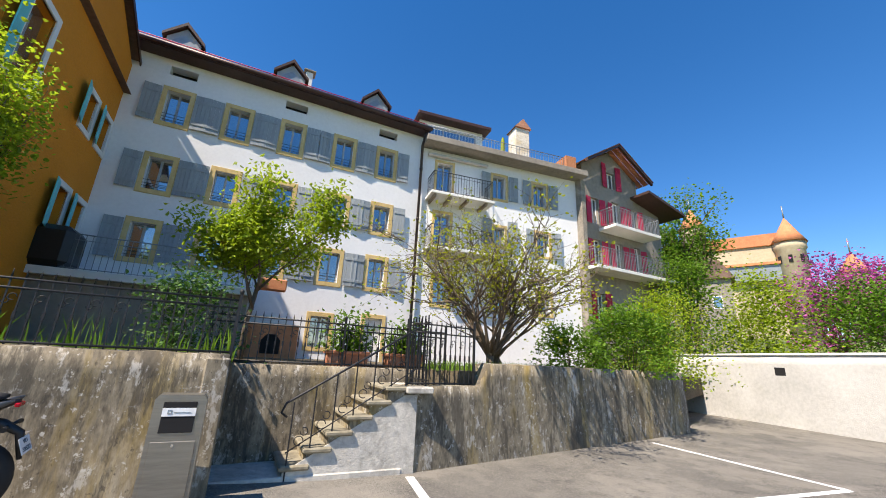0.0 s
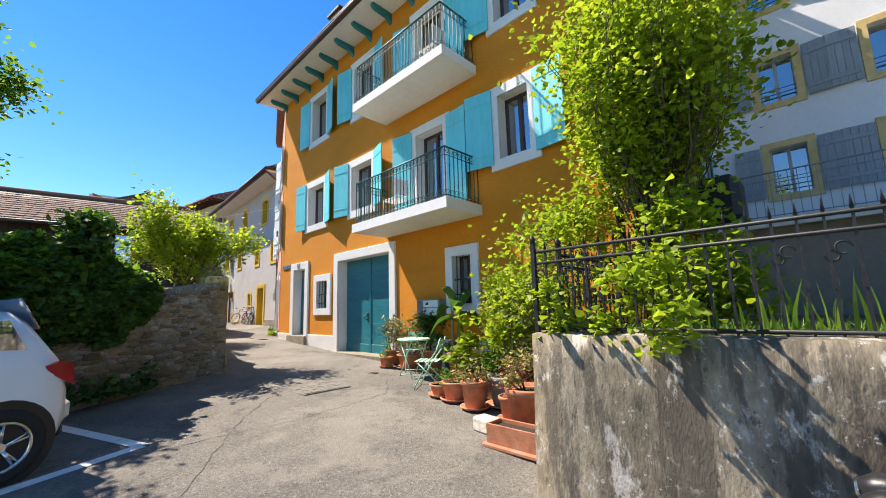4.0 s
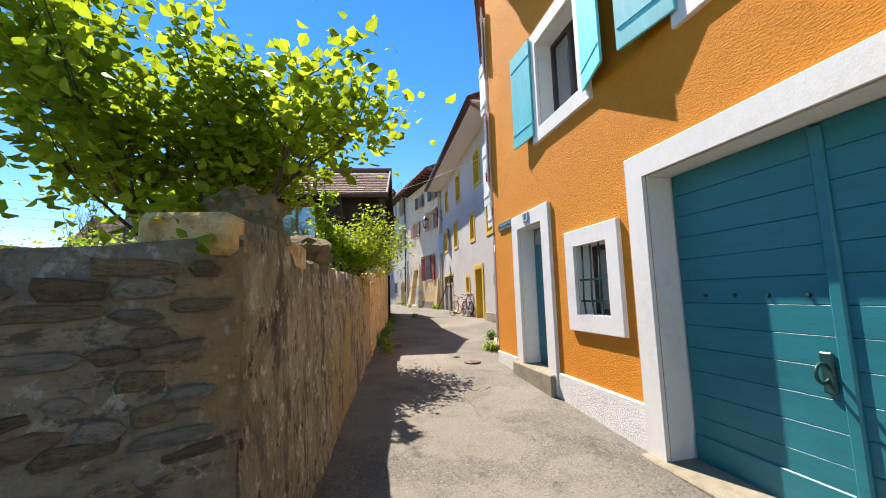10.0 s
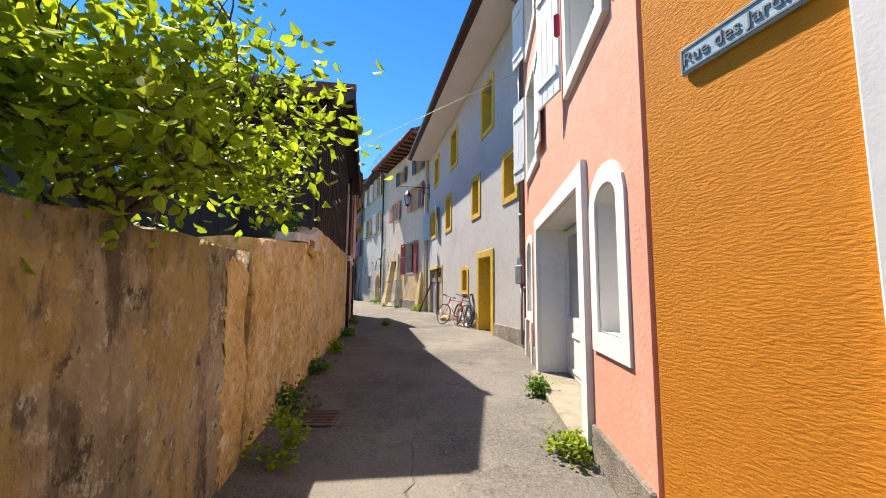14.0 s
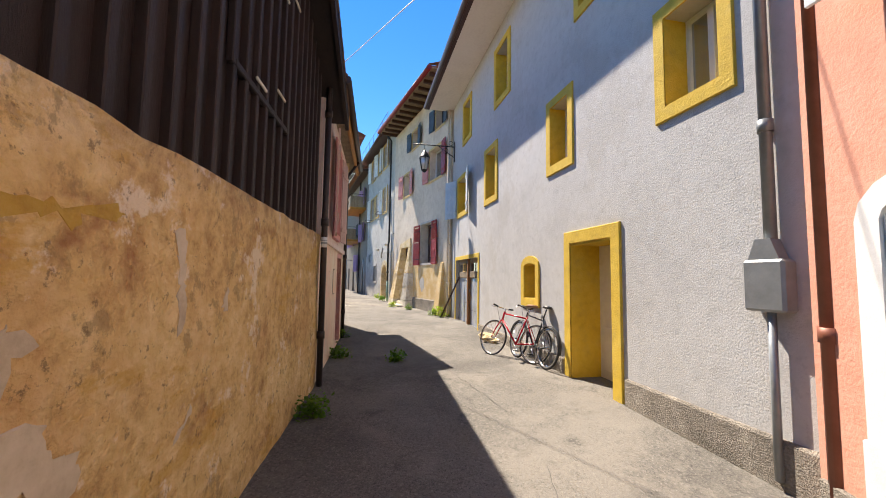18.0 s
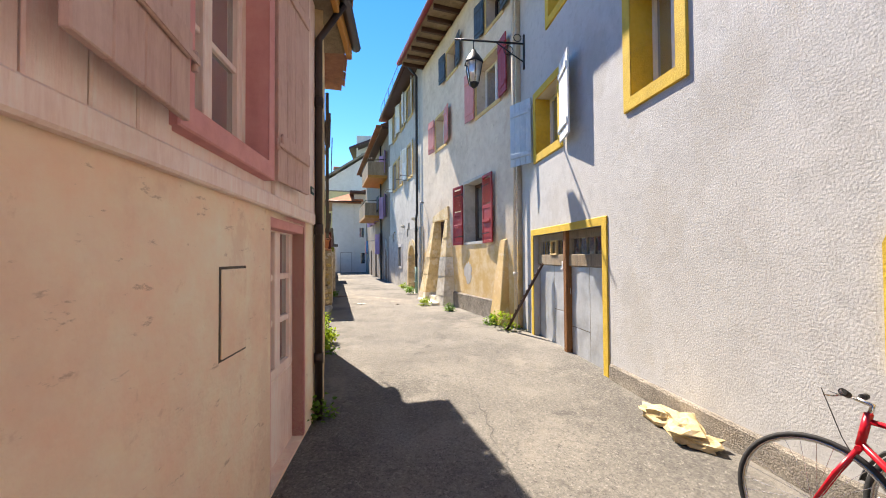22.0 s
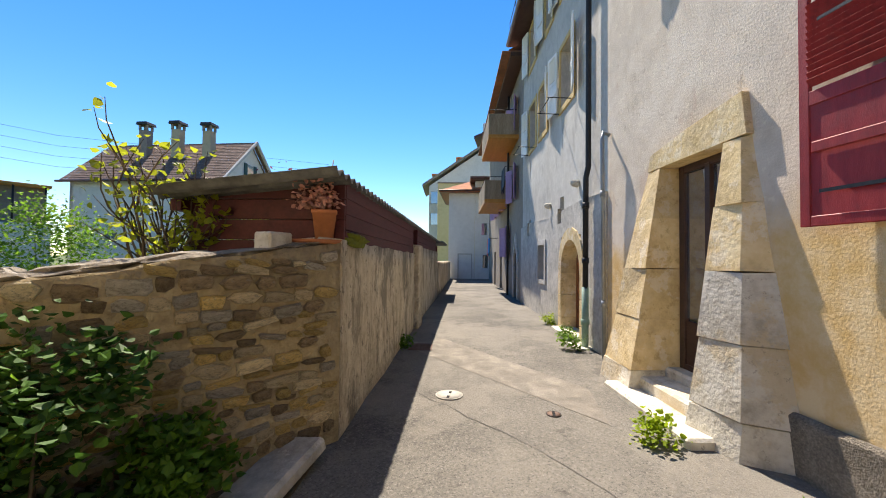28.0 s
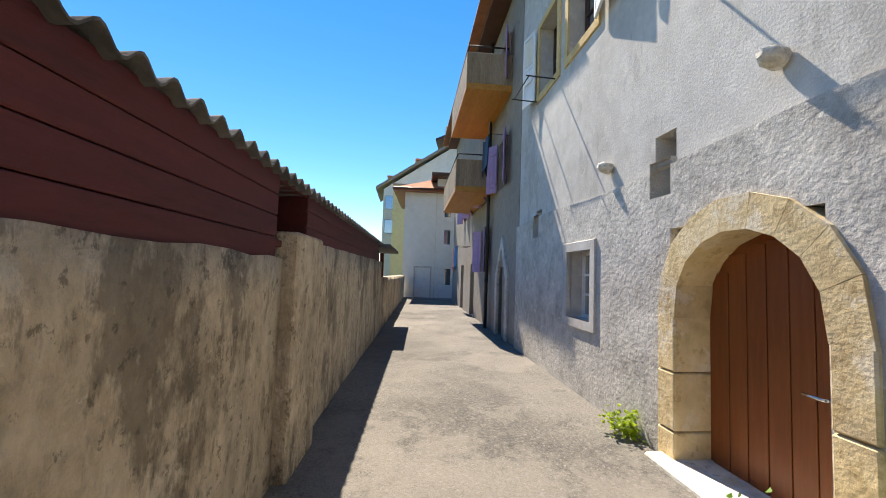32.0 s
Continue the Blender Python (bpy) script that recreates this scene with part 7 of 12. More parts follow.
# beige house beside it
BL_A, BL_B = (-33.55, -8.75), (-30.955, -7.032)
blw, mBL, LBL = rough_wall(BL_A, BL_B, 1.0, lambda s: 6.6, 0.4, M["beige_left"], "wall_beige_left", "yellow-beige rendered house wall with block courses showing through", 0.008, uneven=0.0, seed=9.0)
blh = thing("boarded_shutter", "closed weathered grey plank shutter on the beige wall", "shutter", mBL @ Matrix.Translation((1.04, 0.04, 3.64)))
for i in range(8):
    part("plank", Shape().box(0.0 + i * 0.156, 0.152 + i * 0.156, -0.02, 0.02, 0.0, 1.75, 0.006), M["grey_wood"], blh)
for z in (0.2, 1.45):
    part("batten", Shape().box(0.01, 1.24, 0.02, 0.045, z - 0.05, z + 0.05, 0.006), M["grey_wood"], blh)
part("wire", Shape().tube((1.2, 0.06, 1.2), (0.0, 0.06, 1.0), 0.008, n=4), M["pipe_dark"], blh)
random.seed(19)
zc = 2.62
for row in range(8):
    hc, a = 0.112 + random.uniform(-0.008, 0.012), random.uniform(-0.3, 0.0)
    while a < LBL:
        b = a + random.uniform(0.2, 0.36)
        a0, b0 = max(a, 0.03), min(b, LBL - 0.03)
        if b0 - a0 > 0.08 and random.random() > 0.1 + (0.3 if row in (0, 7) else 0.0) and (zc + hc < 3.62 or not 0.95 < (a0 + b0) / 2 < 2.4):
            mid_ = WALL_FACE["wall_beige_left"]((a0 + b0) / 2, zc + hc / 2)
            part("block", Shape().box(a0 + 0.008, b0 - 0.006, -0.03, mid_ + 0.003 + random.uniform(0, 0.004), zc + 0.005, zc + hc - 0.005, 0.006), M["beige_block"], blw)
        a = b
    zc += hc
ck_ = [(3.1, 3.5), (2.95, 3.49), (2.88, 3.46), (2.88, 3.36), (2.96, 3.345), (3.03, 3.34), (3.05, 3.23), (3.1, 3.225)]
fine_ = [(a + (c - a) * k / 6 + random.gauss(0, 0.004), b + (d - b) * k / 6 + random.gauss(0, 0.004)) for (a, b), (c, d) in zip(ck_, ck_[1:]) for k in range(6)]
part("crack", Shape().path([(s, WALL_FACE["wall_beige_left"](s, z) + 0.0055, z) for s, z in fine_], 0.0014, 4), M["pipe_dark"], blw)
beam = thing("beam_end", "broken timber beam end jutting from under the eave", "beam", mBL)
part("beam", Shape().box(-0.25, 0.1, -0.1, 0.05, 5.6, 5.8, 0.03).path([(-0.2, 0, 5.62), (-0.24, 0.02, 5.4), (-0.2, 0.0, 5.25)], 0.012, 5), M["grey_wood"], beam)
solid("house_roof", tiled(Shape(), -0.35, LBL + 0.1, (0.35, 6.6), (-3.5, 8.4), 10, 12).box(-0.3, LBL + 0.1, -7, 0.3, 6.52, 6.57), M["tile"], "tiled roof edge over the beige house", "roof", mBL)
solid("wall_house_side", Shape().box(0.0, 0.3, -7, -0.4, 1.0, 6.5), M["beige_left"], "blank side wall of the beige house", "wall", mBL, kind="structure")

# ---------- garden wall with the red shed ----------
GW_N, GW_F = (-37.25, -11.0), (-59.0, -24.8)
mGW, LGW = face(GW_F, GW_N)
gw1, _, _ = rough_wall((-41.45, -13.665), GW_N, 1.2, lambda s: 3.54 + 0.01 * s, 0.4, M["shed_wall"], "wall_shed_base", "streaked grey-brown rendered garden wall", 0.025, uneven=0.04, seed=12.0)
gw2, _, _ = rough_wall((-47.4, -17.44), (-41.5, -13.70), 1.2, lambda s: 3.72, 0.45, M["shed_wall"], "wall_shed_middle", "yellowish streaked garden wall with a square end pillar", 0.02, uneven=0.02, seed=13.0)
gw3, _, _ = rough_wall((-59.0, -24.8), (-47.45, -17.47), 1.2, lambda s: 3.3, 0.45, M["shed_wall"], "wall_far_garden", "far stretch of rendered garden wall", 0.02, uneven=0.02, seed=14.0)
pil = solid("wall_pillar", Shape().box(20.05, 20.75, -0.45, 0.1, 1.2, 3.74, 0.02), M["shed_wall"], "square rendered pillar in the garden wall", "pillar", mGW)
gwe, mE, LE = rough_wall(GW_N, (-33.2, -11.35), 1.0, lambda s: 3.56 - 0.14 * s, 0.5, M["ochre_mortar"], "wall_garden_stone", "low wall of yellow rubble stone with a sloping top", 0.03, seed=15.0)
shed = thing("garden_shed", "dark red boarded shed with a corrugated roof behind the garden wall", "shed", mGW)
for k in range(4):
    z0 = 3.54 + k * 0.148
    part("board", Shape().box(14.5, 20.2, -0.06, -0.015, z0, z0 + 0.143, 0.006).box(20.9, 25.6, -0.06, -0.015, z0, z0 + 0.143, 0.006), M["red_wood"], shed)
part("wall", Shape().box(14.5, 20.15, -0.36, -0.33, 3.3, 4.12).box(20.95, 25.6, -0.36, -0.33, 3.3, 4.12), M["red_wood"], shed)
part("window_frame", frame_bars(Shape(), 20.15, 20.95, 3.62, 4.15, -0.36, -0.03, 0.05), M["red_wood"], shed)
# no glass here: a near-black sheet paints the unlit shed inside
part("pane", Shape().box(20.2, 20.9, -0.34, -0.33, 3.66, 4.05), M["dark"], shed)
part("end_board", Shape().add(Shape().prism([(-1.5, 3.972), (-0.02, 3.972), (-0.02, 4.1), (-1.5, 3.976)], 25.6, 25.64), Matrix(((0, 1, 0, 0), (1, 0, 0, 0), (0, 0, 1, 0), (0, 0, 0, 1)))), M["red_wood"], shed)
for k in range(3):
    z0 = 3.4 + k * 0.19
    part("end_board", Shape().box(25.6, 25.64, -1.5, -0.02, z0, z0 + 0.185, 0.006), M["red_wood"], shed)
part("rafter", Shape().box(25.5, 25.8, -1.56, -1.46, 3.84, 3.94), M["red_wood"], shed)
co = Shape()
ns_ = 640
for i in range(ns_ + 1):
    s = 11.5 + (26.05 - 11.5) * i / ns_
    w = 0.032 * math.sin(2 * math.pi * s / 0.177)
    for y, z in ((0.04, 4.15), (-1.65, 3.98)):
        co.v += [(s, y, z + w), (s, y, z + w - 0.012)]
for i in range(ns_):
    k = 4 * i
    co.smooth.add(len(co.f))
    co.f += [(k, k + 4, k + 6, k + 2), (k + 1, k + 3, k + 7, k + 5), (k, k + 1, k + 5, k + 4)]
part("roof_sheet", co, M["corrugated"], shed, "grey corrugated fibre-cement roof")
lean = thing("lean_to", "small dark shed roof with red timbers over the garden wall", "shed", mGW)
part("roof", Shape().prism([(11.2, 4.05), (14.4, 4.05), (14.4, 4.13), (11.2, 4.13)], -3.2, 0.25), M["corrugated"], lean)
for s in (11.4, 12.8, 14.2):
    part("post", Shape().box(s - 0.06, s + 0.06, -0.3, -0.18, 3.3, 4.05, 0.008), M["red_wood"], lean)
part("panel", Shape().box(12.9, 14.1, -0.3, -0.26, 3.3, 4.0), M["red_wood"], lean)

# ---------- car park: retaining walls, steps, fences ----------
WA_A, WA_B = (-3.25, 5.2), (-7.6, 2.75)
wall_a, mWA, LWA = rough_wall(WA_A, WA_B, 0.2, lambda s: 2.08, 0.45, M["concrete_old"], "wall_retaining_west", "stained old concrete retaining wall with lichen", 0.02, lean=0.05, uneven=0.025, seed=20.0)
wall_a2, mWA2, LWA2 = rough_wall((-7.75, 2.95), (-9.35, 6.0), 0.2, lambda s: 2.05, 0.4, M["concrete_old"], "wall_retaining_end", "short end of the old retaining wall", 0.02, uneven=0.02, seed=21.0)
WR_A, WR_B = (6.7, 13.2), (-1.15, 6.9)
wall_r, mWR, LWR = rough_wall(WR_A, WR_B, 0.0, lambda s: 2.12 if s < 8.55 else 1.72, 0.45, M["concrete_old"], "wall_retaining_east", "long stained retaining wall, yellow with lichen at its foot", 0.02, lean=0.04, uneven=0.02, seed=22.0)
# bay behind the steps
bay_a = face(WA_A, WA_B)[0] @ Vector((0, -1.35, 0))
bay_b = Vector((-1.15, 6.9, 0)) + (mWA.to_3x3() @ Vector((0.0, -1.1, 0)))
wall_b, mWB_, LWB_ = rough_wall((bay_b.x + 1.4, bay_b.y + 0.75), (bay_a.x - 0.3, bay_a.y - 0.15), 0.2, lambda s: 1.95, 0.3, M["concrete_old"], "wall_bay", "shaded concrete wall behind the stone steps", 0.015, uneven=0.01, seed=23.0)
solid("wall_bay_cheek", Shape().box(-0.02, 0.25, -1.4, -0.03, 0.2, 2.05, 0.02), M["concrete_old"], "end face of the retaining wall by the steps", "wall", mWA, kind="structure")
# terrace soil behind the walls
terr = Shape()
terr.slab([(-8.9, 5.6), (-7.7, 3.1), (-3.4, 5.55), (-4.05, 6.75), (-1.2, 8.2), (-0.4, 7.9), (6.5, 13.5), (12, 21), (9, 24), (-14, 12)], 1.2, 1.98)
solid("terrace_bed", terr, M["earth"], "planted earth terrace above the retaining walls", "garden bed", kind="structure")
# steps, rising to the right along the wall
mST, LST = face((-1.15, 6.9), (-2.75, 6.05))
steps = thing("stone_stairs", "flight of worn stone steps along the retaining wall", "stairs", mST)
for k in range(6):
    s1 = LST - 0.28 * k
    z = 0.49 + 0.205 * (k + 1)
    part("tread", Shape().box(s1 - 0.36, s1 + 0.04, -1.05, 0.03, z - 0.07, z, 0.02), M["pale_step"], steps)
    part("riser", Shape().box(s1 - 0.3, s1 - 0.02, -1.0, -0.03, 0.3, z - 0.07, 0.008), M["concrete_old"], steps)
part("side_wall", Shape().prism([(-0.1, 0.2), (LST - 0.02, 0.2), (LST - 0.02, 0.6), (0.1, 1.6), (-0.1, 1.6)], -0.045, -0.02), M["grey_low"], steps)
part("landing", Shape().box(-0.35, 0.12, -1.3, 0.08, 1.62, 1.72, 0.02), M["grey_low"], steps)
solid("pavement_slab", Shape().box(0.1, LST + 1.4, -1.1, 0.0, 0.42, 0.56, 0.015), M["grey_low"], "pale stone slab at the foot of the steps", "slab", mST)


def fence(name, label, m, s0, s1, z, h=0.75, gap=0.12, posts=2, y=-0.2, material=None, slope=0.0):
    """Wrought-iron railing: rails, bars with scrolls, posts."""
    root = thing(name, label, "railing", m)
    material = material or M["iron"]
    L = s1 - s0
    n = max(2, round(L / gap))

    def zz(s):
        return z + slope * (s - s0)

    for k in (0.06, h * 0.86, h):
        part("rail", Shape().tube((s0, y, zz(s0) + k), (s1, y, zz(s1) + k), 0.014, n=6), material, root)
    bar = Shape().box(-0.007, 0.007, -0.007, 0.007, 0.0, h + 0.02).tube((0, 0, h + 0.02), (0, 0, h + 0.1), 0.012, 0.001, 5)
    bar.box(-0.013, 0.013, -0.013, 0.013, h * 0.42, h * 0.52)
    bme = bar.mesh("bar", material)
    sc = Shape().ring((0, 0, h * 0.93 - h * 0.2), (0, 1, 0), 0.035, 0.006, 12, 4, 0.8).ring((0.05, 0, h * 0.93 - h * 0.26), (0, 1, 0), 0.03, 0.006, 12, 4, 0.8, 0.5).mesh("scroll", material)
    for i in range(n + 1):
        s = s0 + L * i / n
        same_part("bar", bme, root, Matrix.Translation((s, y, zz(s))))
        if i % 2 == 0 and i < n:
            same_part("scroll", sc, root, Matrix.Translation((s + L / n * 0.5, y, zz(s))))
    pm = Shape().box(-0.018, 0.018, -0.018, 0.018, -0.02, h + 0.08).lathe([(0.02, h + 0.08), (0.03, h + 0.12), (0.0, h + 0.16)], n=8).mesh("post", material)
    for i in range(posts + 1):
        s = s0 + L * i / posts
        same_part("post", pm, root, Matrix.Translation((s, y, zz(s))))
    return root


fence("iron_fence", "black wrought-iron fence on the stained retaining wall", mWA, 0.0, LWA, 2.06, 0.72, 0.115, 2)
fence("iron_fence", "black wrought-iron fence turning the corner of the wall", mWA2, 0.1, LWA2, 2.03, 0.72, 0.115, 1)
fence("iron_fence", "black iron fence behind the terracotta flower boxes", mWB_, 0.4, LWB_, 1.94, 0.75, 0.12, 2, -0.12)
fence("iron_fence", "black iron garden fence on the low wall", mWR, 8.6, LWR, 1.7, 1.05, 0.11, 1)
gate = thing("iron_gate", "tall black iron garden gate at the top of the steps", "gate", mST)
for k in range(8):
    part("bar", Shape().box(-0.3, -0.28, -1.15 + k * 0.14, -1.13 + k * 0.14, 1.72, 2.9), M["iron"], gate)
for z in (1.8, 2.75):
    part("rail", Shape().box(-0.305, -0.275, -1.16, -0.1, z, z + 0.03), M["iron"], gate)
hr = thing("hand_rail", "curved black iron handrail beside the stone steps", "handrail", mST)
part("rail", Shape().path([(LST + 0.02, 0.0, 1.3), (LST + 0.1, 0.0, 1.36), (LST + 0.05, 0.0, 1.48), (-0.1, 0.0, 2.68)], 0.017, 8), M["iron"], hr)
for k in range(6):
    s = LST - 0.05 - 0.28 * k
    z = 0.49 + 0.205 * (k + 1)
    part("baluster", Shape().box(s - 0.009, s + 0.009, -0.009, 0.009, z - (0.2 if k == 0 else 0), 1.46 + (LST - s) * 0.715), M["iron"], hr)
    part("scroll", Shape().ring((s - 0.12, 0, z + 0.3), (0, 1, 0), 0.06, 0.007, 14, 4, 0.85).ring((s - 0.18, 0, z + 0.42), (0, 1, 0), 0.05, 0.007, 14, 4, 0.85, 0.5), M["iron"], hr)
part("lower_rail", Shape().tube((LST - 0.02, 0, 0.85), (-0.05, 0, 2.0), 0.009, n=5), M["iron"], hr)
# pale parapet across the car park
pp, mPP, LPP = rough_wall((14.5, 7.0), (10.7, 21.4), -0.2, lambda s: 2.95, 0.3, M["pale_wall"], "wall_parapet", "long pale rendered parapet wall", 0.01, uneven=0.0, seed=25.0)
solid("coping", Shape().box(0, LPP, -0.36, 0.05, 2.95, 3.03, 0.01), M["far_white"], "flat white coping on the parapet", "coping", mPP, kind="structure")
# flat near-black blocks on the parapet; the recess shade is only colour
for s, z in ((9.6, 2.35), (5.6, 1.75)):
    solid("wall_recess", Shape().box(s - 0.2, s + 0.2, -0.05, 0.012, z - 0.15, z + 0.15, 0.01), M["dark"], "dark patch painted as the shade of a drain recess", "recess", mPP)
# painted parking lines


def stripe(shape, p, q, w=0.13, dz=0.006):
    p, q = Vector((p[0], p[1])), Vector((q[0], q[1]))
    d = (q - p).normalized()
    e = Vector((-d.y, d.x)) * w / 2
    n = max(1, int((q - p).length / 0.8))
    for i in range(n):
        a, b = p.lerp(q, i / n), p.lerp(q, (i + 1) / n)
        shape.quad(*[(v.x, v.y, gz(v.x, v.y) + dz) for v in (a - e, b - e, b + e, a + e)])
    return shape


for k, (p, q) in enumerate((((-1.1, 6.75), (-0.2, 4.0)), ((4.5, 11.05), (5.95, 7.6)), ((5.95, 7.6), (2.5, 6.2)), ((-9.78, -0.62), (-7.0, -2.9)), ((-9.78, -0.62), (-11.05, -2.15)))):
    solid("parking_line", stripe(Shape(), p, q), M["line"], "white painted parking bay line on asphalt", "road marking", group="parking lines")
# ticket column
pb = thing("steel_column", "brushed steel post box column with a white label", "post box", mWA @ Matrix.Translation((0.37, 0.32, 0)))
part("body", Shape().prism([(-0.24, 0.52), (0.24, 0.52), (0.235, 1.62), (0.2, 1.67), (-0.2, 1.67), (-0.235, 1.62)], -0.12, 0.12), M["steel"], pb)
part("door", Shape().box(-0.2, 0.2, 0.12, 0.13, 0.56, 1.22, 0.006), M["steel"], pb)
# raised near-black plate, painting the shade inside the slot
part("slot", Shape().box(-0.15, 0.15, 0.115, 0.128, 1.3, 1.6, 0.004), M["dark"], pb)
part("label_plate", Shape().box(-0.15, 0.15, 0.128, 0.133, 1.46, 1.54), M["sign_white"], pb)
lettering("\u25a1 \u2014\u2014\u2014", 0.05, Matrix.Translation((0, 0.135, 1.5)) @ FRONT, M["sign_dark"], pb, "printed_bar")
part("lock", Shape().tube((0, 0.125, 1.18), (0, 0.137, 1.18), 0.014, n=10), M["chrome"], pb)

# ---------- white apartment house ----------
mN, LN_ = face((-2.3, 16.24), (-13.6, 10.28))
apart = thing("apartment_house", "white four-storey house with grey shutters and yellow stone window frames", "house", mN)
cols = [(1.3, 1.98), (3.12, 3.82), (5.18, 5.86), (7.1, 7.8), (9.05, 9.75)]
rowsz = [(9.62, 10.86), (7.1, 8.26), (4.78, 5.95)]
hs = [(a, b, c, d) for a, b in cols for c, d in rowsz] + [(1.2, 1.9, 1.9, 3.6), (3.2, 3.9, 2.4, 3.5)]
hs += [(a - 0.05, b + 0.1, 11.5, 11.85) for a, b in (cols[0], cols[2], cols[4])]
part("wall", holed(Shape(), 0, LN_, 1.0, 12.1, hs, 0.5), M["white_wall"], apart)
part("wall", Shape().box(0, 0.4, -10, -0.52, 1, 12).box(LN_ - 0.4, LN_, -10, -0.52, 1, 12), M["white_wall"], apart)
gl = {d - c: shutter_mesh(0.5, d - c + 0.12, M["grey_shutter"]) for c, d in rowsz}
for (a, b) in cols:
    for c, d in rowsz:
        surround(apart, a, b, c, d, 0.15, M["sandstone"], 0.035)
        window(apart, a, b, c, d, -0.2, 2, 1, M["grey_frame"], M["glass"], 0.045)
        shutter(apart, gl[d - c], b + 0.17, c - 0.06, 0.06, 1, 5)
        shutter(apart, gl[d - c], a - 0.17, c - 0.06, 0.06, -1, 5)
        gb = Shape()
        for z in (c + 0.1, c + 0.2, c + 0.32):
            gb.tube((a, 0.02, z), (b, 0.02, z), 0.01, n=4)
        part("window_guard", gb, M["iron"], apart)
for a, b, c, d in ((1.2, 1.9, 1.9, 3.6), (3.2, 3.9, 2.4, 3.5)):
    surround(apart, a, b, c, d, 0.14, M["sandstone"], 0.03)
part("door", Shape().box(1.2, 1.9, -0.2, -0.14, 1.9, 3.6, 0.01).box(1.3, 1.8, -0.14, -0.125, 2.0, 2.7, 0.01).box(1.3, 1.8, -0.14, -0.125, 2.8, 3.5, 0.01), M["white_paint"], apart)
window(apart, 3.2, 3.9, 2.4, 3.5, -0.2, 2, 1, M["grey_frame"], M["glass"])
# near-black backing paints the shade inside the roof vents
for a, b in (cols[0], cols[2], cols[4]):
    part("vent_back", Shape().box(a - 0.05, b + 0.1, -0.45, -0.4, 11.5, 11.85), M["dark"], apart)
part("soffit", Shape().box(-0.1, LN_ + 0.3, 0.0, 0.6, 12.1, 12.2), M["roof_edge"], apart)
part("gutter", Shape().path([(-0.15, 0.66, 12.2), (LN_ + 0.3, 0.66, 12.2)], 0.1, 8), M["roof_edge"], apart)
part("snow_guard", Shape().tube((0, 0.3, 12.62), (LN_, 0.3, 12.62), 0.02, n=5).tube((0, 0.3, 12.5), (LN_, 0.3, 12.5), 0.02, n=5), M["crimson"], apart)
part("roof", tiled(Shape(), -0.1, LN_ + 0.3, (0.7, 12.25), (-5, 14.6), 14, 44).box(-0.1, LN_ + 0.3, -10, 0.5, 12.15, 12.2), M["tile_brown"], apart)
for s in (2.3, 5.95, 9.75):
    dm = part("dormer", Shape().prism([(s - 0.55, 12.3), (s + 0.55, 12.3), (s + 0.55, 13.2), (s, 13.75), (s - 0.55, 13.2)], -2.5, -0.25), M["grey_shutter"], apart)
    part("dormer_roof", Shape().prism([(s - 0.68, 13.12), (s, 13.8), (s + 0.68, 13.12), (s + 0.68, 13.24), (s, 13.95), (s - 0.68, 13.24)], -2.6, -0.1), M["brown_frame"], dm)
    part("louvre", Shape().prism([(s - 0.38, 12.6), (s + 0.38, 12.6), (s + 0.36, 13.1), (s, 13.42), (s - 0.36, 13.1)], -0.26, -0.22), M["pipe_grey"], dm)
chm = part("chimney", Shape().box(5.1, 5.4, -1.2, -0.9, 12.5, 14.2, 0.02), M["far_white"], apart)
part("chimney_cap", Shape().box(5.0, 5.5, -1.3, -0.8, 14.2, 14.28, 0.02), M["far_grey"], chm)
# first-floor terrace with railing, black cover and brick vault below
ter = part("terrace", Shape().box(5.9, LN_, 0.0, 2.2, 3.72, 3.92, 0.01), M["far_white"], apart)
railing(ter, [(5.95, 2.1, 3.9), (LN_, 2.1, 3.9)], 0.95, M["pipe_grey"], 0.14, False)
part("terrace_wall", Shape().box(6.0, LN_, 1.7, 2.0, 1.9, 3.72), M["far_grey"], apart)
solid("black_cover", Shape().box(10.2, LN_ - 0.5, 1.2, 2.3, 3.93, 5.0, 0.15), M["black_plastic"], "black plastic cover draped over terrace furniture", "cover", mN)
vault = Shape().box(4.4, 5.9, 0.0, 1.6, 1.9, 3.0, 0.02)
solid("brick_vault", vault, M["brick"], "orange brick cellar vault, its arched opening painted dark", "vault", mN)
# thin near-black sheet on solid brick, painting an opening's shade
solid("vault_opening", Shape().prism([(4.9, 2.1), (5.45, 2.1), (5.45, 2.5), (5.3, 2.68), (5.05, 2.68), (4.9, 2.5)], 1.6, 1.62), M["dark"], "dark arched sheet painted as the shade of an opening", "opening", mN)
solid("terracotta_box_red", Shape().box(5.0, 5.8, 1.9, 2.2, 3.95, 4.3, 0.03), M["tile_red"], "red flower box on the terrace", "flower box", mN)
downpipe("downpipe", [tuple(mN @ Vector(p)) for p in ((0.05, 0.5, 12.1), (0.05, 0.12, 11.6), (0.05, 0.12, 2.0))], 0.06, M["pipe_dark"], "dark rain pipe between the two white houses", 4)

# ---------- white house with balconies ----------
mQ, LQ = face((5.6, 19.3), (-2.25, 16.3))
balh = thing("balcony_house", "white house with timber balconies and grey shutters", "house", mQ)
qh = [(6.95, 7.7, 9.2, 11.0), (4.15, 4.85, 9.75, 10.95), (1.85, 2.6, 9.75, 10.95), (6.95, 7.7, 6.8, 8.5), (1.75, 2.45, 7.2, 8.35), (4.2, 4.75, 7.4, 8.3), (6.9, 7.6, 4.4, 5.6), (4.2, 4.8, 4.4, 5.4), (1.75, 2.4, 4.4, 5.4)]
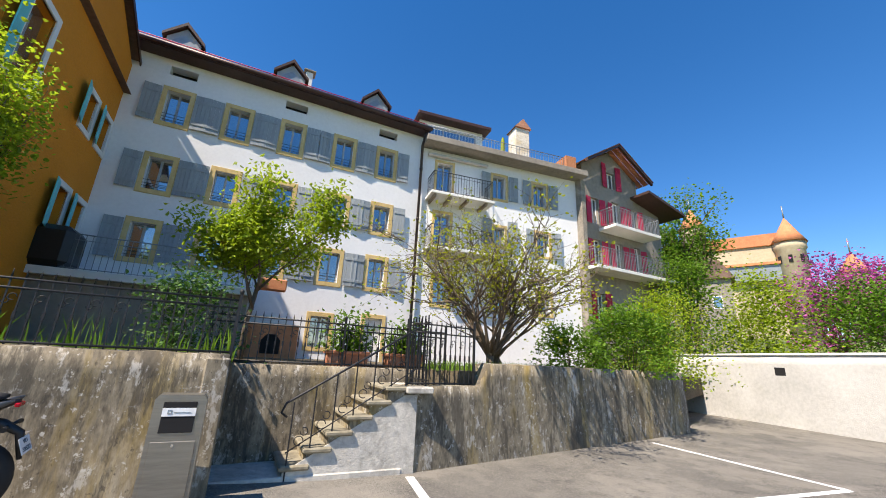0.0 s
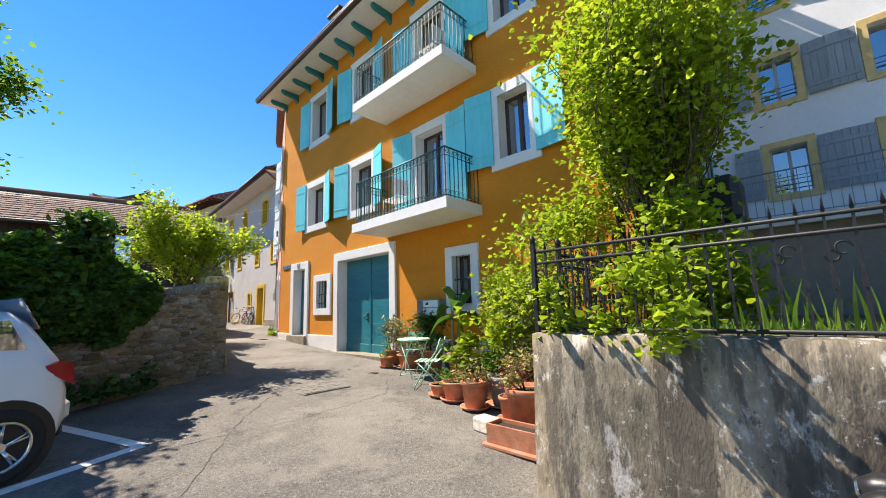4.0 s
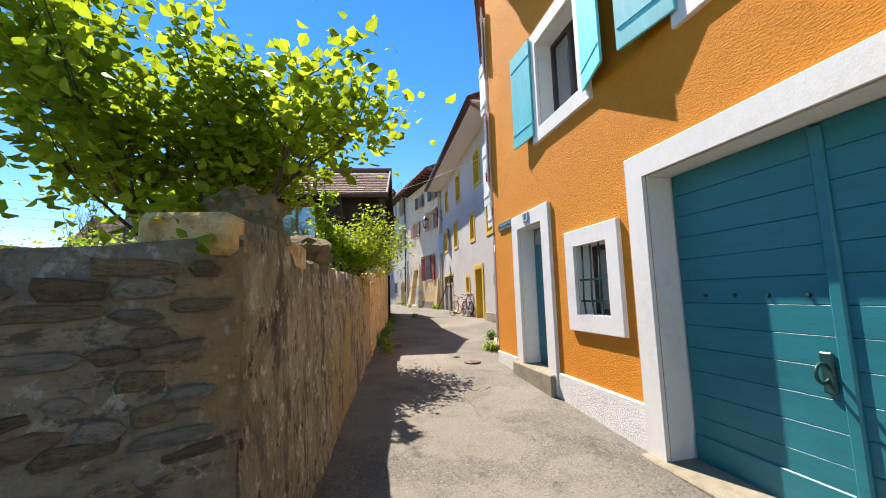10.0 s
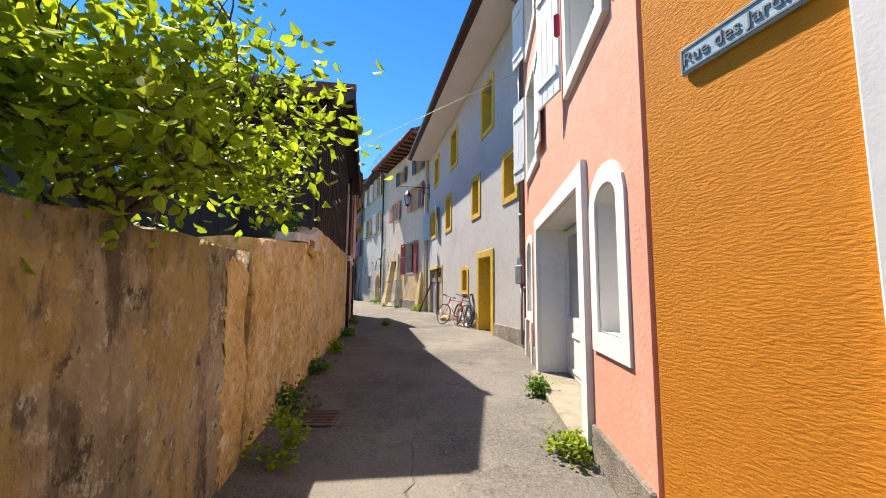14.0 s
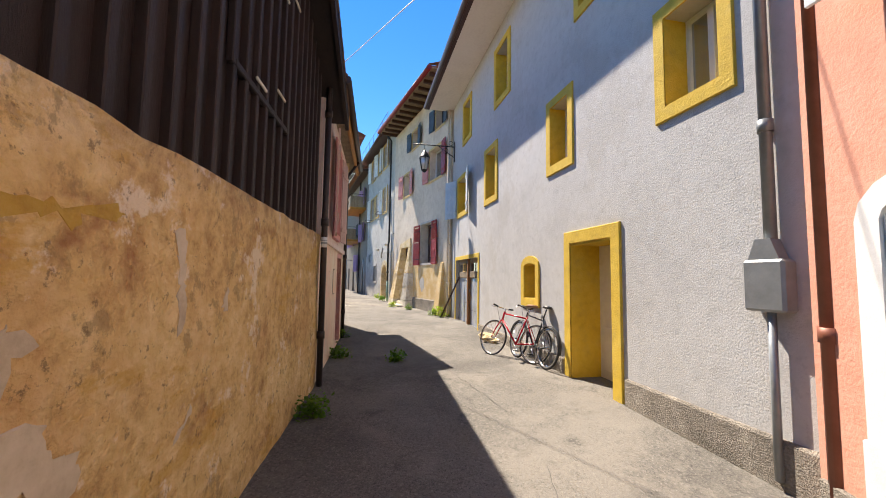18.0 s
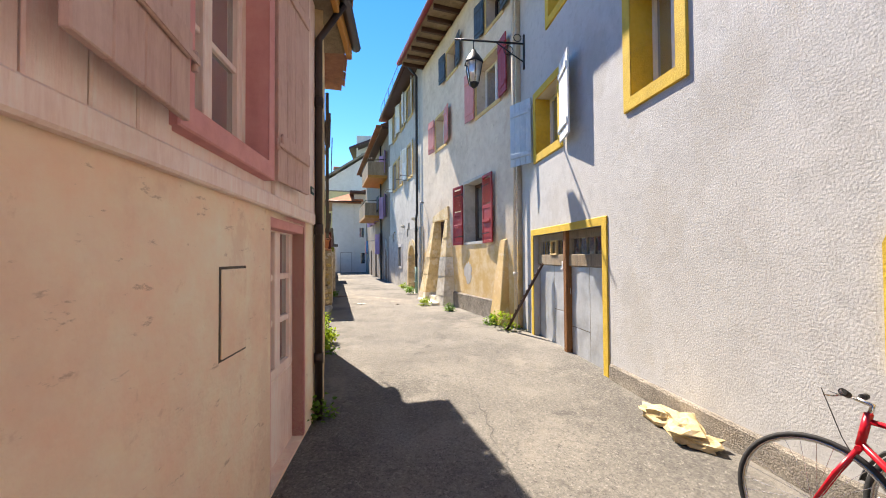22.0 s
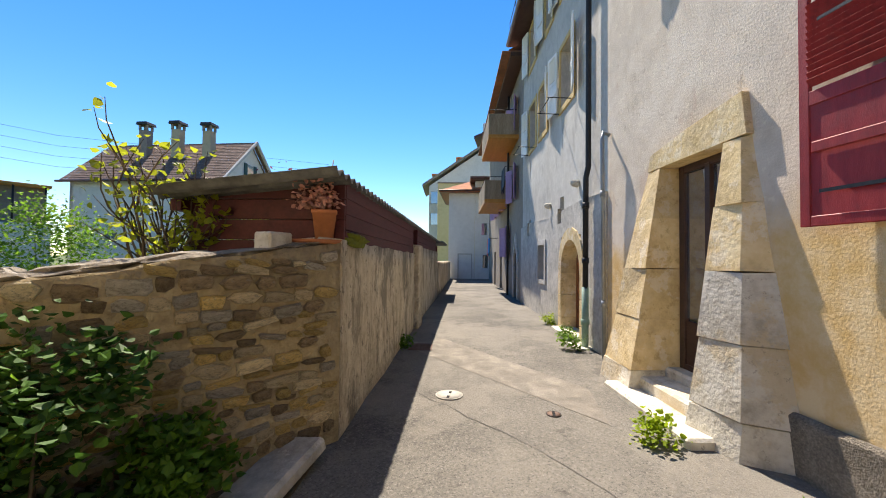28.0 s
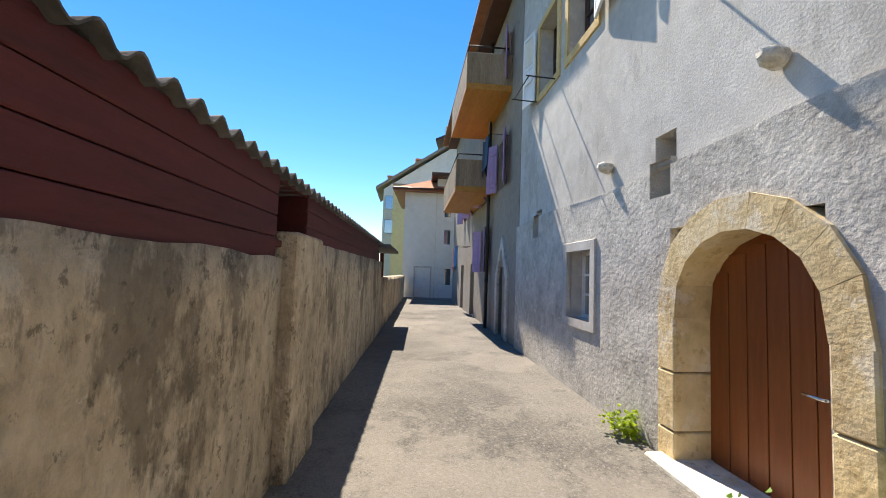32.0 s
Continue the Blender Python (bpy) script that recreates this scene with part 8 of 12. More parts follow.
part("wall", holed(Shape(), 0, LQ, 1.0, 11.6, qh, 0.45), M["white_wall"], balh)
part("wall", Shape().box(0, 0.4, -9, -0.47, 1, 11.5), M["white_wall"], balh)
gq = shutter_mesh(0.5, 1.3, M["grey_shutter"])
for a, b, c, d in qh:
    surround(balh, a, b, c, d, 0.12, M["sandstone"], 0.03)
    window(balh, a, b, c, d, -0.2, 2, 1, M["grey_frame"], M["glass"], 0.045)
    if c > 7.0 and a < 6:
        shutter(balh, gq, b + 0.14, c - 0.05, 0.06, 1, 6)
        shutter(balh, gq, a - 0.14, c - 0.05, 0.06, -1, 6)
for z in (9.0, 6.55):
    bl_ = part("balcony", Shape().box(5.2, 8.2, 0.0, 1.0, z, z + 0.12, 0.01), M["far_white"], balh, "timber balcony on struts")
    railing(bl_, [(8.1, 0.02, z + 0.12), (8.1, 0.92, z + 0.12), (5.3, 0.92, z + 0.12), (5.3, 0.02, z + 0.12)], 0.95, M["iron"], 0.13, False)
    for s in (5.6, 6.5, 7.3, 8.0):
        part("joist", Shape().box(s - 0.05, s + 0.05, 0.0, 0.95, z - 0.16, z, 0.01), M["old_wood"], bl_)
part("awning_trim", Shape().box(5.2, 8.2, 0.05, 0.25, 11.2, 11.32, 0.02), M["pale_wall"], balh)
part("eave", Shape().box(-0.2, LQ + 0.05, -0.2, 0.8, 11.6, 11.9, 0.02), M["far_grey"], balh)
pent = part("penthouse", Shape().box(4.9, LQ, -3.5, -1.2, 11.9, 13.9, 0.02), M["far_white"], balh, "white penthouse with a glazed front")
part("window_frame", frame_bars(Shape(), 5.3, 8.1, 12.0, 13.6, -1.2, -1.14, 0.06).box(6.2, 6.26, -1.2, -1.15, 12.0, 13.6).box(7.1, 7.16, -1.2, -1.15, 12.0, 13.6), M["grey_frame"], pent)
part("pane", Shape().box(5.35, 8.05, -1.19, -1.17, 12.05, 13.55), M["glass"], pent)
part("flat_roof", Shape().box(4.6, LQ + 0.2, -3.8, -0.7, 13.9, 14.1, 0.03), M["roof_edge"], pent)
part("back_wall", Shape().prism([(0.0, 11.9), (4.2, 11.9), (4.2, 14.25), (0.0, 13.0)], -8.0, -4.0), M["far_white"], balh)
part("sloping_roof", Shape().prism([(-0.3, 12.95), (4.4, 14.35), (4.4, 14.52), (-0.3, 13.12)], -8.4, -3.6), M["roof_edge"], balh)
railing(part("parapet", Shape().box(0, LQ, -0.1, 0.0, 11.9, 12.0), M["far_white"], balh), [(0, -0.05, 12.0), (LQ, -0.05, 12.0)], 0.9, M["pipe_grey"], 0.16, False)
solid("garden_parasol", Shape().lathe([(0.03, 0), (0.13, 0.3), (0.1, 1.5), (0.02, 1.7)], n=8), M["leaf_yellow"], "closed lime green parasol on the roof terrace", "parasol", mQ @ Matrix.Translation((4.0, -0.6, 11.9)))
chq = part("chimney", Shape().box(1.45, 2.35, -3.0, -2.1, 11.9, 15.6, 0.02), M["white_stone"], balh)
part("chimney_cap", Shape().prism([(1.35, 15.6), (2.45, 15.6), (1.9, 16.2)], -3.1, -2.0), M["tile"], chq)
part("party_wall", Shape().box(-0.05, 0.6, -3.0, 0.1, 11.8, 13.0, 0.02), M["brick"], balh)

# ---------- brown house with crimson shutters ----------
mR, LR_ = face((10.4, 22.2), (5.7, 19.5))
chal = thing("chalet_house", "grey-brown house with crimson shutters and long balconies", "house", mR)
rh = [(3.8, 4.4, 9.6, 11.1), (2.1, 2.7, 9.6, 11.2), (0.6, 1.1, 9.6, 11.1), (3.8, 4.4, 7.2, 8.7), (2.1, 2.7, 7.2, 8.8), (0.6, 1.1, 7.2, 8.8), (2.3, 3.0, 12.0, 13.0), (3.8, 4.4, 4.4, 5.8)]
part("wall", holed(Shape(), -1.5, LR_, 0.8, 11.6, rh[:6] + rh[7:], 0.4), M["far_grey"], chal)
part("gable", holed(Shape(), 0.4, 5.0, 11.6, 13.1, [rh[6]], 0.3, 0.0, top=lambda s: 14.3 - abs(s - 2.7) * 0.62), M["far_grey"], chal)
for a, b in ((-1.5, -1.1), (LR_ - 0.4, LR_)):
    part("wall", Shape().box(a, b, -9, -0.4, 0.8, 11.6), M["far_grey"], chal)
cs = shutter_mesh(0.4, 1.5, M["crimson"])
for a, b, c, d in rh:
    window(chal, a, b, c, d, -0.15, 2, 1, M["white_paint"], M["glass"], 0.05)
    shutter(chal, cs, b + 0.04, c - 0.05, 0.05, 1, 8)
    shutter(chal, cs, a - 0.04, c - 0.05, 0.05, -1, 8)
for z, s0, s1 in ((9.2, 0.2, 3.9), (6.8, -1.2, LR_)):
    b2 = part("balcony", Shape().box(s0, s1, 0, 1.1, z, z + 0.16, 0.01), M["far_white"], chal)
    railing(b2, [(s1, 0.05, z + 0.16), (s1, 1.05, z + 0.16), (s0, 1.05, z + 0.16), (s0, 0.05, z + 0.16)], 0.95, M["pipe_grey"], 0.12, False)
rr = Shape()
for sgn in (1, -1):
    tl = Shape()
    tiled(tl, -8.0, 0.9, (0, 0), (2.7, 1.68), 10, 26)
    rr.add(tl, Matrix(((0, -sgn, 0, 2.7 + sgn * 2.7), (1, 0, 0, 0), (0, 0, 1, 12.75), (0, 0, 0, 1))))
part("roof", rr, M["tile_red"], chal)
part("roof_verge", Shape().prism([(0.0, 12.6), (2.7, 14.3), (5.4, 12.6), (5.4, 12.8), (2.7, 14.52), (0.0, 12.8)], 0.7, 0.85), M["brown_frame"], chal)
part("lower_roof", Shape().prism([(-2.2, 11.0), (1.0, 11.75), (1.0, 11.9), (-2.2, 11.15)], -8, 1.2), M["brown_frame"], chal)
part("corner_post", Shape().box(LR_ - 0.1, LR_ + 0.2, 0.0, 0.5, 1, 11.6, 0.02), M["pebble"], chal)

# ---------- castle and town on the hill ----------
castle = thing("castle", "sandstone castle with round towers and orange conical roofs on a hill", "castle")


def tower(x, y, z0, z1, r, roof):
    tw = part("tower", Shape().lathe([(r, z0), (r, z1 - 1.6), (r * 1.12, z1 - 1.2), (r * 1.12, z1)], (x, y, 0), 18), M["tower"], castle)
    part("tower_roof", Shape().lathe([(r * 1.25, z1), (r * 0.75, z1 + roof * 0.4), (0.1, z1 + roof)], (x, y, 0), 18), M["tile_red"], tw)
    part("finial", Shape().tube((x, y, z1 + roof), (x, y, z1 + roof + 2.5), 0.12, n=6), M["pipe_grey"], tw)
    # windows are flat near-black boxes, their unlit inside put into colour
    for k in range(8):
        t = k * math.pi / 4
        part("tower_window", Shape().box(-0.3, 0.3, -0.1, 0.1, -0.7, 0.7, 0, pose(x + r * math.cos(t), y + r * math.sin(t), z1 - 3.4, 0, 0, math.degrees(t) + 90)), M["dark"], tw)


tower(50.0, 81.0, 8, 31.5, 2.2, 5.0)
tower(62.0, 72.0, 5, 26.5, 2.2, 5.0)
tower(67.5, 66.8, 4, 19.5, 1.9, 4.0)
mK, LK = face((62.5, 71.8), (50.5, 80.4))
part("curtain_wall", Shape().add(Shape().box(0, LK, -8, 0, 6, 26.5), mK), M["tower"], castle)
part("castle_roof", Shape().add(Shape().prism([(0, 26.5), (LK, 26.5), (LK - 2, 28.8), (2, 28.8)], -7, 0.4), mK), M["tile_red"], castle)
part("gallery_roof", Shape().add(Shape().box(1, LK + 3, 0, 1.6, 22.5, 23.0), mK), M["tile_red"], castle)
part("gallery", Shape().add(Shape().box(1, LK + 3, 0, 1.2, 19.5, 22.5), mK), M["pipe_grey"], castle)
th = thing("town_house", "plain grey town house below the castle", "house", face((36, 52), (27, 58))[0])
part("wall", Shape().box(0, 10, -8, 0, 2, 14.5), M["far_grey"], th)
part("roof", Shape().prism([(-0.5, 14.5), (10.5, 14.5), (9, 17), (1, 17)], -8.3, 0.5), M["tile_brown"], th)
for k in range(3):
    w_ = part("window", Shape().box(1.2 + 3 * k, 2.3 + 3 * k, 0.0, 0.06, 10.5, 12.2, 0.01), M["white_paint"], th)
    part("pane", Shape().box(1.3 + 3 * k, 2.2 + 3 * k, 0.05, 0.07, 10.6, 12.1), M["glass"], w_)
hill = Shape().lathe([(62, -1), (48, 4), (30, 7.5), (10, 9), (0.5, 9.2)], (66, 84, 0), 28)
solid("hill", hill, M["meadow"], "green hill that carries the castle", "hill", kind="structure")

# ---------- the lane's far end ----------
mD, LD = face((-47.75, -13.98), (-58.6, -21.3))
dark_h = thing("dark_house", "dark grey rendered house with concrete balconies over the lane", "house", mD)
dh = [(1.2, 2.1, 5.8, 7.1), (3.6, 4.5, 5.8, 7.1), (6.2, 7.0, 5.8, 7.1), (1.2, 2.1, 8.4, 9.8), (4.2, 5.0, 8.4, 9.8), (1.4, 2.2, 1.9, 3.7), (5.8, 6.7, 1.9, 3.9), (8.6, 9.5, 1.9, 3.9), (3.4, 4.2, 3.6, 4.6), (8.2, 9.0, 5.8, 7.1)]
part("wall", holed(Shape(), 0, LD, 1.0, 10.6, dh, 0.4), M["far_grey"], dark_h)
part("wall", Shape().box(0, 0.3, -9, -0.42, 1, 10.5).box(LD - 0.3, LD, -9, -0.42, 1, 10.5), M["far_grey"], dark_h)
lil = shutter_mesh(0.42, 1.35, mat("lilac_shutter", (0.36, 0.24, 0.42), rough=0.6, scale=6, bump=0.1))
for i, (a, b, c, d) in enumerate(dh):
    if c < 2:
        part("door", Shape().box(a, b, -0.3, -0.25, c, d, 0.01), M["brown_frame"], dark_h)
        continue
    window(dark_h, a, b, c, d, -0.2, 2, 1, M["brown_frame"], M["glass"], 0.05)
    shutter(dark_h, lil, b + 0.03, c - 0.03, 0.06, 1, 30)
    shutter(dark_h, lil, a - 0.03, c - 0.03, 0.06, -1, 20)
for z, s0, s1 in ((8.05, 0.9, 4.4), (5.85, 2.6, 6.6)):
    bb = part("balcony", Shape().box(s0, s1, 0, 1.15, z, z + 0.16, 0.01), M["orange_wood"], dark_h, "balcony with a varnished underside and a solid parapet")
    part("parapet", Shape().box(s0, s1, 1.08, 1.15, z + 0.16, z + 0.95, 0.01).box(s0, s0 + 0.07, 0, 1.08, z + 0.16, z + 0.95, 0.01).box(s1 - 0.07, s1, 0, 1.08, z + 0.16, z + 0.95, 0.01), M["old_wood"], bb)
    part("rail", Shape().tube((s0, 1.1, z + 1.1), (s1, 1.1, z + 1.1), 0.02).tube((s0, 0.1, z + 1.1), (s0, 1.1, z + 1.1), 0.02), M["iron"], bb)
part("soffit", Shape().box(-0.3, LD + 0.2, -0.05, 0.5, 10.6, 10.75, 0.01), M["brown_frame"], dark_h)
part("roof", tiled(Shape(), -0.3, LD + 0.2, (0.55, 10.8), (-4.5, 13.4), 11, 30).box(-0.3, LD + 0.2, -9, 0.8, 10.72, 10.77), M["tile"], dark_h)
for s, zt in ((0.6, 12.6), (3.0, 12.2)):
    ck2 = part("chimney", Shape().box(s - 0.22, s + 0.22, -1.0, -0.5, 10.8, zt, 0.02), M["far_grey"], dark_h)
    part("chimney_pot", Shape().lathe([(0.12, zt), (0.12, zt + 0.5), (0.2, zt + 0.55), (0.02, zt + 0.95)], (s, -0.75, 0), 8), M["iron"], ck2)
part("gothic_arch", Shape().prism([(0.75, 1.6), (0.95, 1.6), (0.95, 3.4), (1.4, 4.2), (1.85, 3.4), (1.85, 1.6), (2.05, 1.6), (2.05, 3.5), (1.4, 4.5), (0.75, 3.5)], -0.02, 0.05), M["grey_low"], dark_h)
downpipe("downpipe", [tuple(mD @ Vector(p)) for p in ((2.9, 0.12, 10.5), (2.9, 0.12, 1.9))], 0.05, M["iron"], "dark rain pipe on the dark house", 3)
for k, (s, c) in enumerate(((1.5, M["black_plastic"]), (7.4, M["cloth_blue"]), (8.0, M["pink_shutter"]))):
    z = 7.0 if k == 0 else 4.6
    lau = thing("hanging_laundry", "clothes hung to dry on a rod below a window", "laundry", mD @ Matrix.Translation((s, 0.5, z)), "washing over the lane")
    sh = Shape()
    for i in range(6):
        x = -0.3 + 0.12 * i
        y = 0.05 * math.sin(i * 1.9)
        sh.v += [(x, y, 0), (x, y + 0.02, -0.7 - 0.15 * (i % 3))]
    for i in range(5):
        sh.f.append((2 * i, 2 * i + 2, 2 * i + 3, 2 * i + 1))
    n0 = len(sh.v)
    sh.v += [(x, y - 0.025, z_) for x, y, z_ in sh.v]
    sh.f += [tuple(n0 + i for i in reversed(f)) for f in list(sh.f)]
    part("cloth", sh, c, lau)
    part("rod", Shape().tube((-0.5, 0, 0.01), (0.5, 0, 0.01), 0.012).tube((-0.45, -0.5, 0.0), (-0.45, 0, 0.01), 0.01), M["iron"], lau)
# houses closing the lane
mF, LF = face((-60.2, -23.45), (-58.9, -25.6))
end1 = thing("corner_house", "pale rendered corner house with a shallow orange tiled roof", "house", mF)
part("wall", Shape().box(-0.02, 1.95, -6, 0, 1.5, 8.5), M["far_white"], end1)
part("recess", frame_bars(Shape(), 0.15, 1.25, 1.9, 3.9, 0.0, 0.05, 0.08), M["grey_render"], end1)
part("eave", Shape().box(-0.7, 2.6, -6.4, 0.55, 8.48, 8.6, 0.01), M["varnish"], end1)
part("gutter", Shape().path([(2.66, -6.4, 8.62), (2.66, 0.6, 8.62), (-0.7, 0.6, 8.62)], 0.06, 8), M["roof_edge"], end1)
rr = Shape()
rr.v = [(-0.9, 0.65, 8.6), (2.7, 0.65, 8.6), (2.7, -6.5, 8.6), (-3.5, -6.5, 10.9), (-3.2, -3.0, 10.9), (-0.9, -2.4, 10.2)]
rr.f = [(0, 1, 5), (1, 2, 3, 4, 5)]
part("roof", rr, M["tile_red"], end1)
mF2, LF2 = face((-62.6, -19.6), (-60.2, -23.4))
end2 = thing("end_house", "white rendered house with dark green shutters at the lane's end", "house", mF2)
eh = [(1.6, 2.3, 5.2, 6.6), (1.5, 2.3, 1.9, 4.0), (3.5, 3.9, 2.8, 3.8), (3.6, 4.0, 5.3, 6.2), (3.6, 4.0, 7.0, 7.9)]
part("wall", holed(Shape(), 0, LF2, 1.5, 9.4, eh, 0.35), M["far_white"], end2)
# the doorway gets a near-black sheet for its unlit inside
for a, b, c, d in eh:
    part("pane", Shape().box(a, b, -0.2, -0.18, c, d), M["glass"] if c > 2 else M["dark"], end2)
for s in (1.15, 2.35):
    part("shutter", Shape().box(s, s + 0.4, 0.01, 0.05, 5.15, 6.65, 0.006), M["green_iron"], end2)
part("roof", Shape().box(-0.2, LF2 + 0.4, -5, 0.9, 9.4, 9.6, 0.02), M["roof_edge"], end2)
mF3, LF3 = face((-69.1, -31.9), (-67.9, -33.5))
end3 = thing("yellow_house", "tall narrow yellow house behind the corner house", "house", mF3)
part("wall", Shape().box(-3, 1.3, -5, 0, 1.5, 11.6), M["far_yellow"], end3)
part("coping", Shape().box(-3, 1.35, -0.4, 0.08, 11.6, 11.75, 0.02), M["far_grey"], end3)
mF4, LF4 = face((-75.8, -32.4), (-72.1, -37.7))
end4 = thing("gable_house", "grey-white house with a long dark sloping roof and red dormers", "house", mF4)
part("wall", Shape().prism([(-3, 1.5), (LF4 - 0.5, 1.5), (LF4 - 0.5, 12.4), (-3, 18.6)], -7, 0), M["far_white"], end4)
part("roof", Shape().prism([(-3, 18.9), (LF4 + 0.3, 12.25), (LF4 + 0.3, 12.55), (-3, 19.2)], -7.4, 0.5), M["far_grey"], end4)
for s, z in ((LF4 - 1.4, 13.5), (LF4 - 4.4, 15.6)):
    dq = part("dormer", Shape().box(s - 0.5, s + 0.5, -2.0, -0.6, z - 0.5, z + 0.35, 0.02), M["far_grey"], end4)
    part("dormer_roof", Shape().box(s - 0.62, s + 0.62, -2.2, -0.4, z + 0.35, z + 0.52, 0.02), M["tile_red"], dq)
for k in range(2):
    wq = part("window", Shape().box(LF4 - 1.6, LF4 - 0.7, -0.05, 0.05, 10.2 - 2.6 * k, 11.7 - 2.6 * k, 0.01), M["grey_frame"], end4)
    part("pane", Shape().box(LF4 - 1.54, LF4 - 0.76, 0.05, 0.06, 10.27 - 2.6 * k, 11.63 - 2.6 * k), M["glass"], wq)
mF5, LF5 = face((-85.5, -30.5), (-82.7, -36.6))
end5 = thing("loggia_house", "tall cream house with a top-floor loggia under a wide eave", "house", mF5)
part("wall", Shape().box(-2, LF5 - 0.6, -6, -1.4, 1.5, 23.5), M["far_white"], end5)
part("storey", Shape().box(-2, LF5 - 0.6, -1.4, 0, 1.5, 17.9), M["far_yellow"], end5)
part("parapet", Shape().box(-2, LF5 - 0.4, -0.1, 0.05, 17.9, 18.9, 0.02), M["far_yellow"], end5)
for s in (0.4, 3.2, LF5 - 0.8):
    part("post", Shape().box(s - 0.12, s + 0.12, -0.2, 0.0, 18.9, 21.2, 0.02), M["far_white"], end5)
part("roof", Shape().prism([(-2, 24.3), (LF5 + 0.4, 20.6), (LF5 + 0.4, 20.95), (-2, 24.7)], -6.5, 0.9), M["roof_edge"], end5)
wq = part("window", Shape().box(3.6, 5.4, -1.45, -1.35, 18.6, 20.6, 0.01), M["grey_frame"], end5)
part("pane", Shape().box(3.68, 5.32, -1.36, -1.33, 18.68, 20.52), M["glass"], wq)
# ---------- house with three chimneys beyond the garden ----------
mH, LH = face((-48.1, -37.4), (-42.18, -47.9))
fh = thing("cottage", "pale blue-white house with a brown tiled roof and three chimneys", "house", mH)
fhh = [(8.0, 9.2, 4.35, 5.2), (5.6, 6.1, 7.9, 8.4), (2.4, 3.2, 4.2, 5.4)]
part("wall", holed(Shape(), 0, LH, 0.6, 9.1, fhh, 0.3), M["far_white"], fh)
gab = Shape().prism([(0, 0.6), (7, 0.6), (7, 9.1), (3.5, 12.5), (0, 9.1)], -0.3, 0.0)
to_side = Matrix(((0, -1, 0, 0), (-1, 0, 0, 0), (0, 0, 1, 0), (0, 0, 0, 1)))
part("gable_wall", Shape().add(gab, to_side), M["far_white"], fh)
part("gable_wall", Shape().add(gab, Matrix.Translation((LH - 0.3, 0, 0)) @ to_side), M["far_white"], fh)
part("back_wall", Shape().box(0.3, LH - 0.3, -7, -6.7, 0.6, 9.1), M["far_white"], fh)
for a, b, c, d in fhh:
    wq = part("window", frame_bars(Shape(), a, b, c, d, -0.12, -0.06, 0.07).box((a + b) / 2 - 0.03, (a + b) / 2 + 0.03, -0.12, -0.07, c, d), M["white_paint"], fh)
    part("pane", Shape().box(a, b, -0.11, -0.1, c, d), M["glass"], wq)
    part("sill", Shape().box(a - 0.15, b + 0.15, 0.0, 0.1, c - 0.16, c, 0.01), M["grey_render"], fh)
for y, z, h in ((-3.5, 9.6, 1.2), (-1.6, 6.2, 1.6), (-4.8, 6.2, 1.6)):
    gs = part("window", Shape().box(-0.06, 0.02, y - 0.4, y + 0.4, z, z + h, 0.01), M["glass"], fh)
    for k in (-0.62, 0.62):
        part("shutter", Shape().box(-0.08, -0.03, y + k - 0.2, y + k + 0.2, z - 0.05, z + h + 0.05, 0.005), M["green_iron"], gs)
part("roof", tiled(Shape(), -0.6, LH + 0.5, (0.5, 8.85), (-3.5, 12.6), 22, 50), M["tile_brown"], fh)
bk = Shape()
tiled(bk, -0.6, LH + 0.5, (-7.5, 8.85), (-3.5, 12.6), 10, 24)
part("roof_back", bk, M["tile_brown"], fh)
part("verge", Shape().add(Shape().prism([(-0.5, 8.7), (3.5, 12.5), (7.5, 8.7), (7.5, 8.9), (3.5, 12.75), (-0.5, 8.9)], 0.45, 0.62), to_side), M["pale_wall"], fh)
part("gutter", Shape().path([(-0.6, 0.6, 8.86), (LH + 0.5, 0.6, 8.86)], 0.09, 8), M["roof_edge"], fh)
part("skylight", Shape().box(-0.35, 0.35, -0.25, 0.25, 0, 0.08, 0.01, Matrix.Translation((4.5, -1.75, 11.08)) @ pose(0, 0, 0, -43)), M["pipe_grey"], fh)
for s, zb, zt in ((8.1, 11.0, 13.4), (5.3, 11.0, 13.4), (2.65, 10.6, 13.2)):
    cc = part("chimney", Shape().box(s - 0.36, s + 0.36, -2.55, -1.95, zb, zt, 0.03), M["far_grey"] if s > 7 else M["tower"], fh)
    for dx in (-0.3, 0.3):
        for dy in (-2.49, -2.01):
            part("chimney_leg", Shape().box(s + dx - 0.07, s + dx + 0.07, dy - 0.07, dy + 0.07, zt, zt + 0.4), M["far_grey"], cc)
    part("chimney_cap", Shape().prism([(s - 0.5, zt + 0.4), (s + 0.5, zt + 0.4), (s + 0.42, zt + 0.62), (s - 0.42, zt + 0.62)], -2.7, -1.8), M["iron"], cc)
shq = thing("orange_canopy", "orange sun canopy above a low blue outbuilding", "canopy")
part("canopy", Shape().box(-41.2, -35.5, -50.5, -47.6, 8.2, 8.4, 0.02), M["orange_wood"], shq)
part("outbuilding", Shape().box(-41.2, -34.0, -51.0, -47.4, 0.6, 5.6, 0.02), M["far_white"], shq)
part("upper_room", Shape().box(-41.0, -34.6, -50.6, -48.4, 5.6, 8.2, 0.02), M["far_grey"], shq)
for k in range(4):
    part("post", Shape().tube((-40.9 + k * 1.6, -47.7, 5.6), (-40.9 + k * 1.6, -47.7, 8.2), 0.06), M["iron"], shq)
wires = Shape()
for k in range(4):
    wires.path([(-20, -80, 16 + k * 1.2), (-45, -70, 13.5 + k * 1.2), (-75, -60, 15 + k * 1.2)], 0.02, 4)
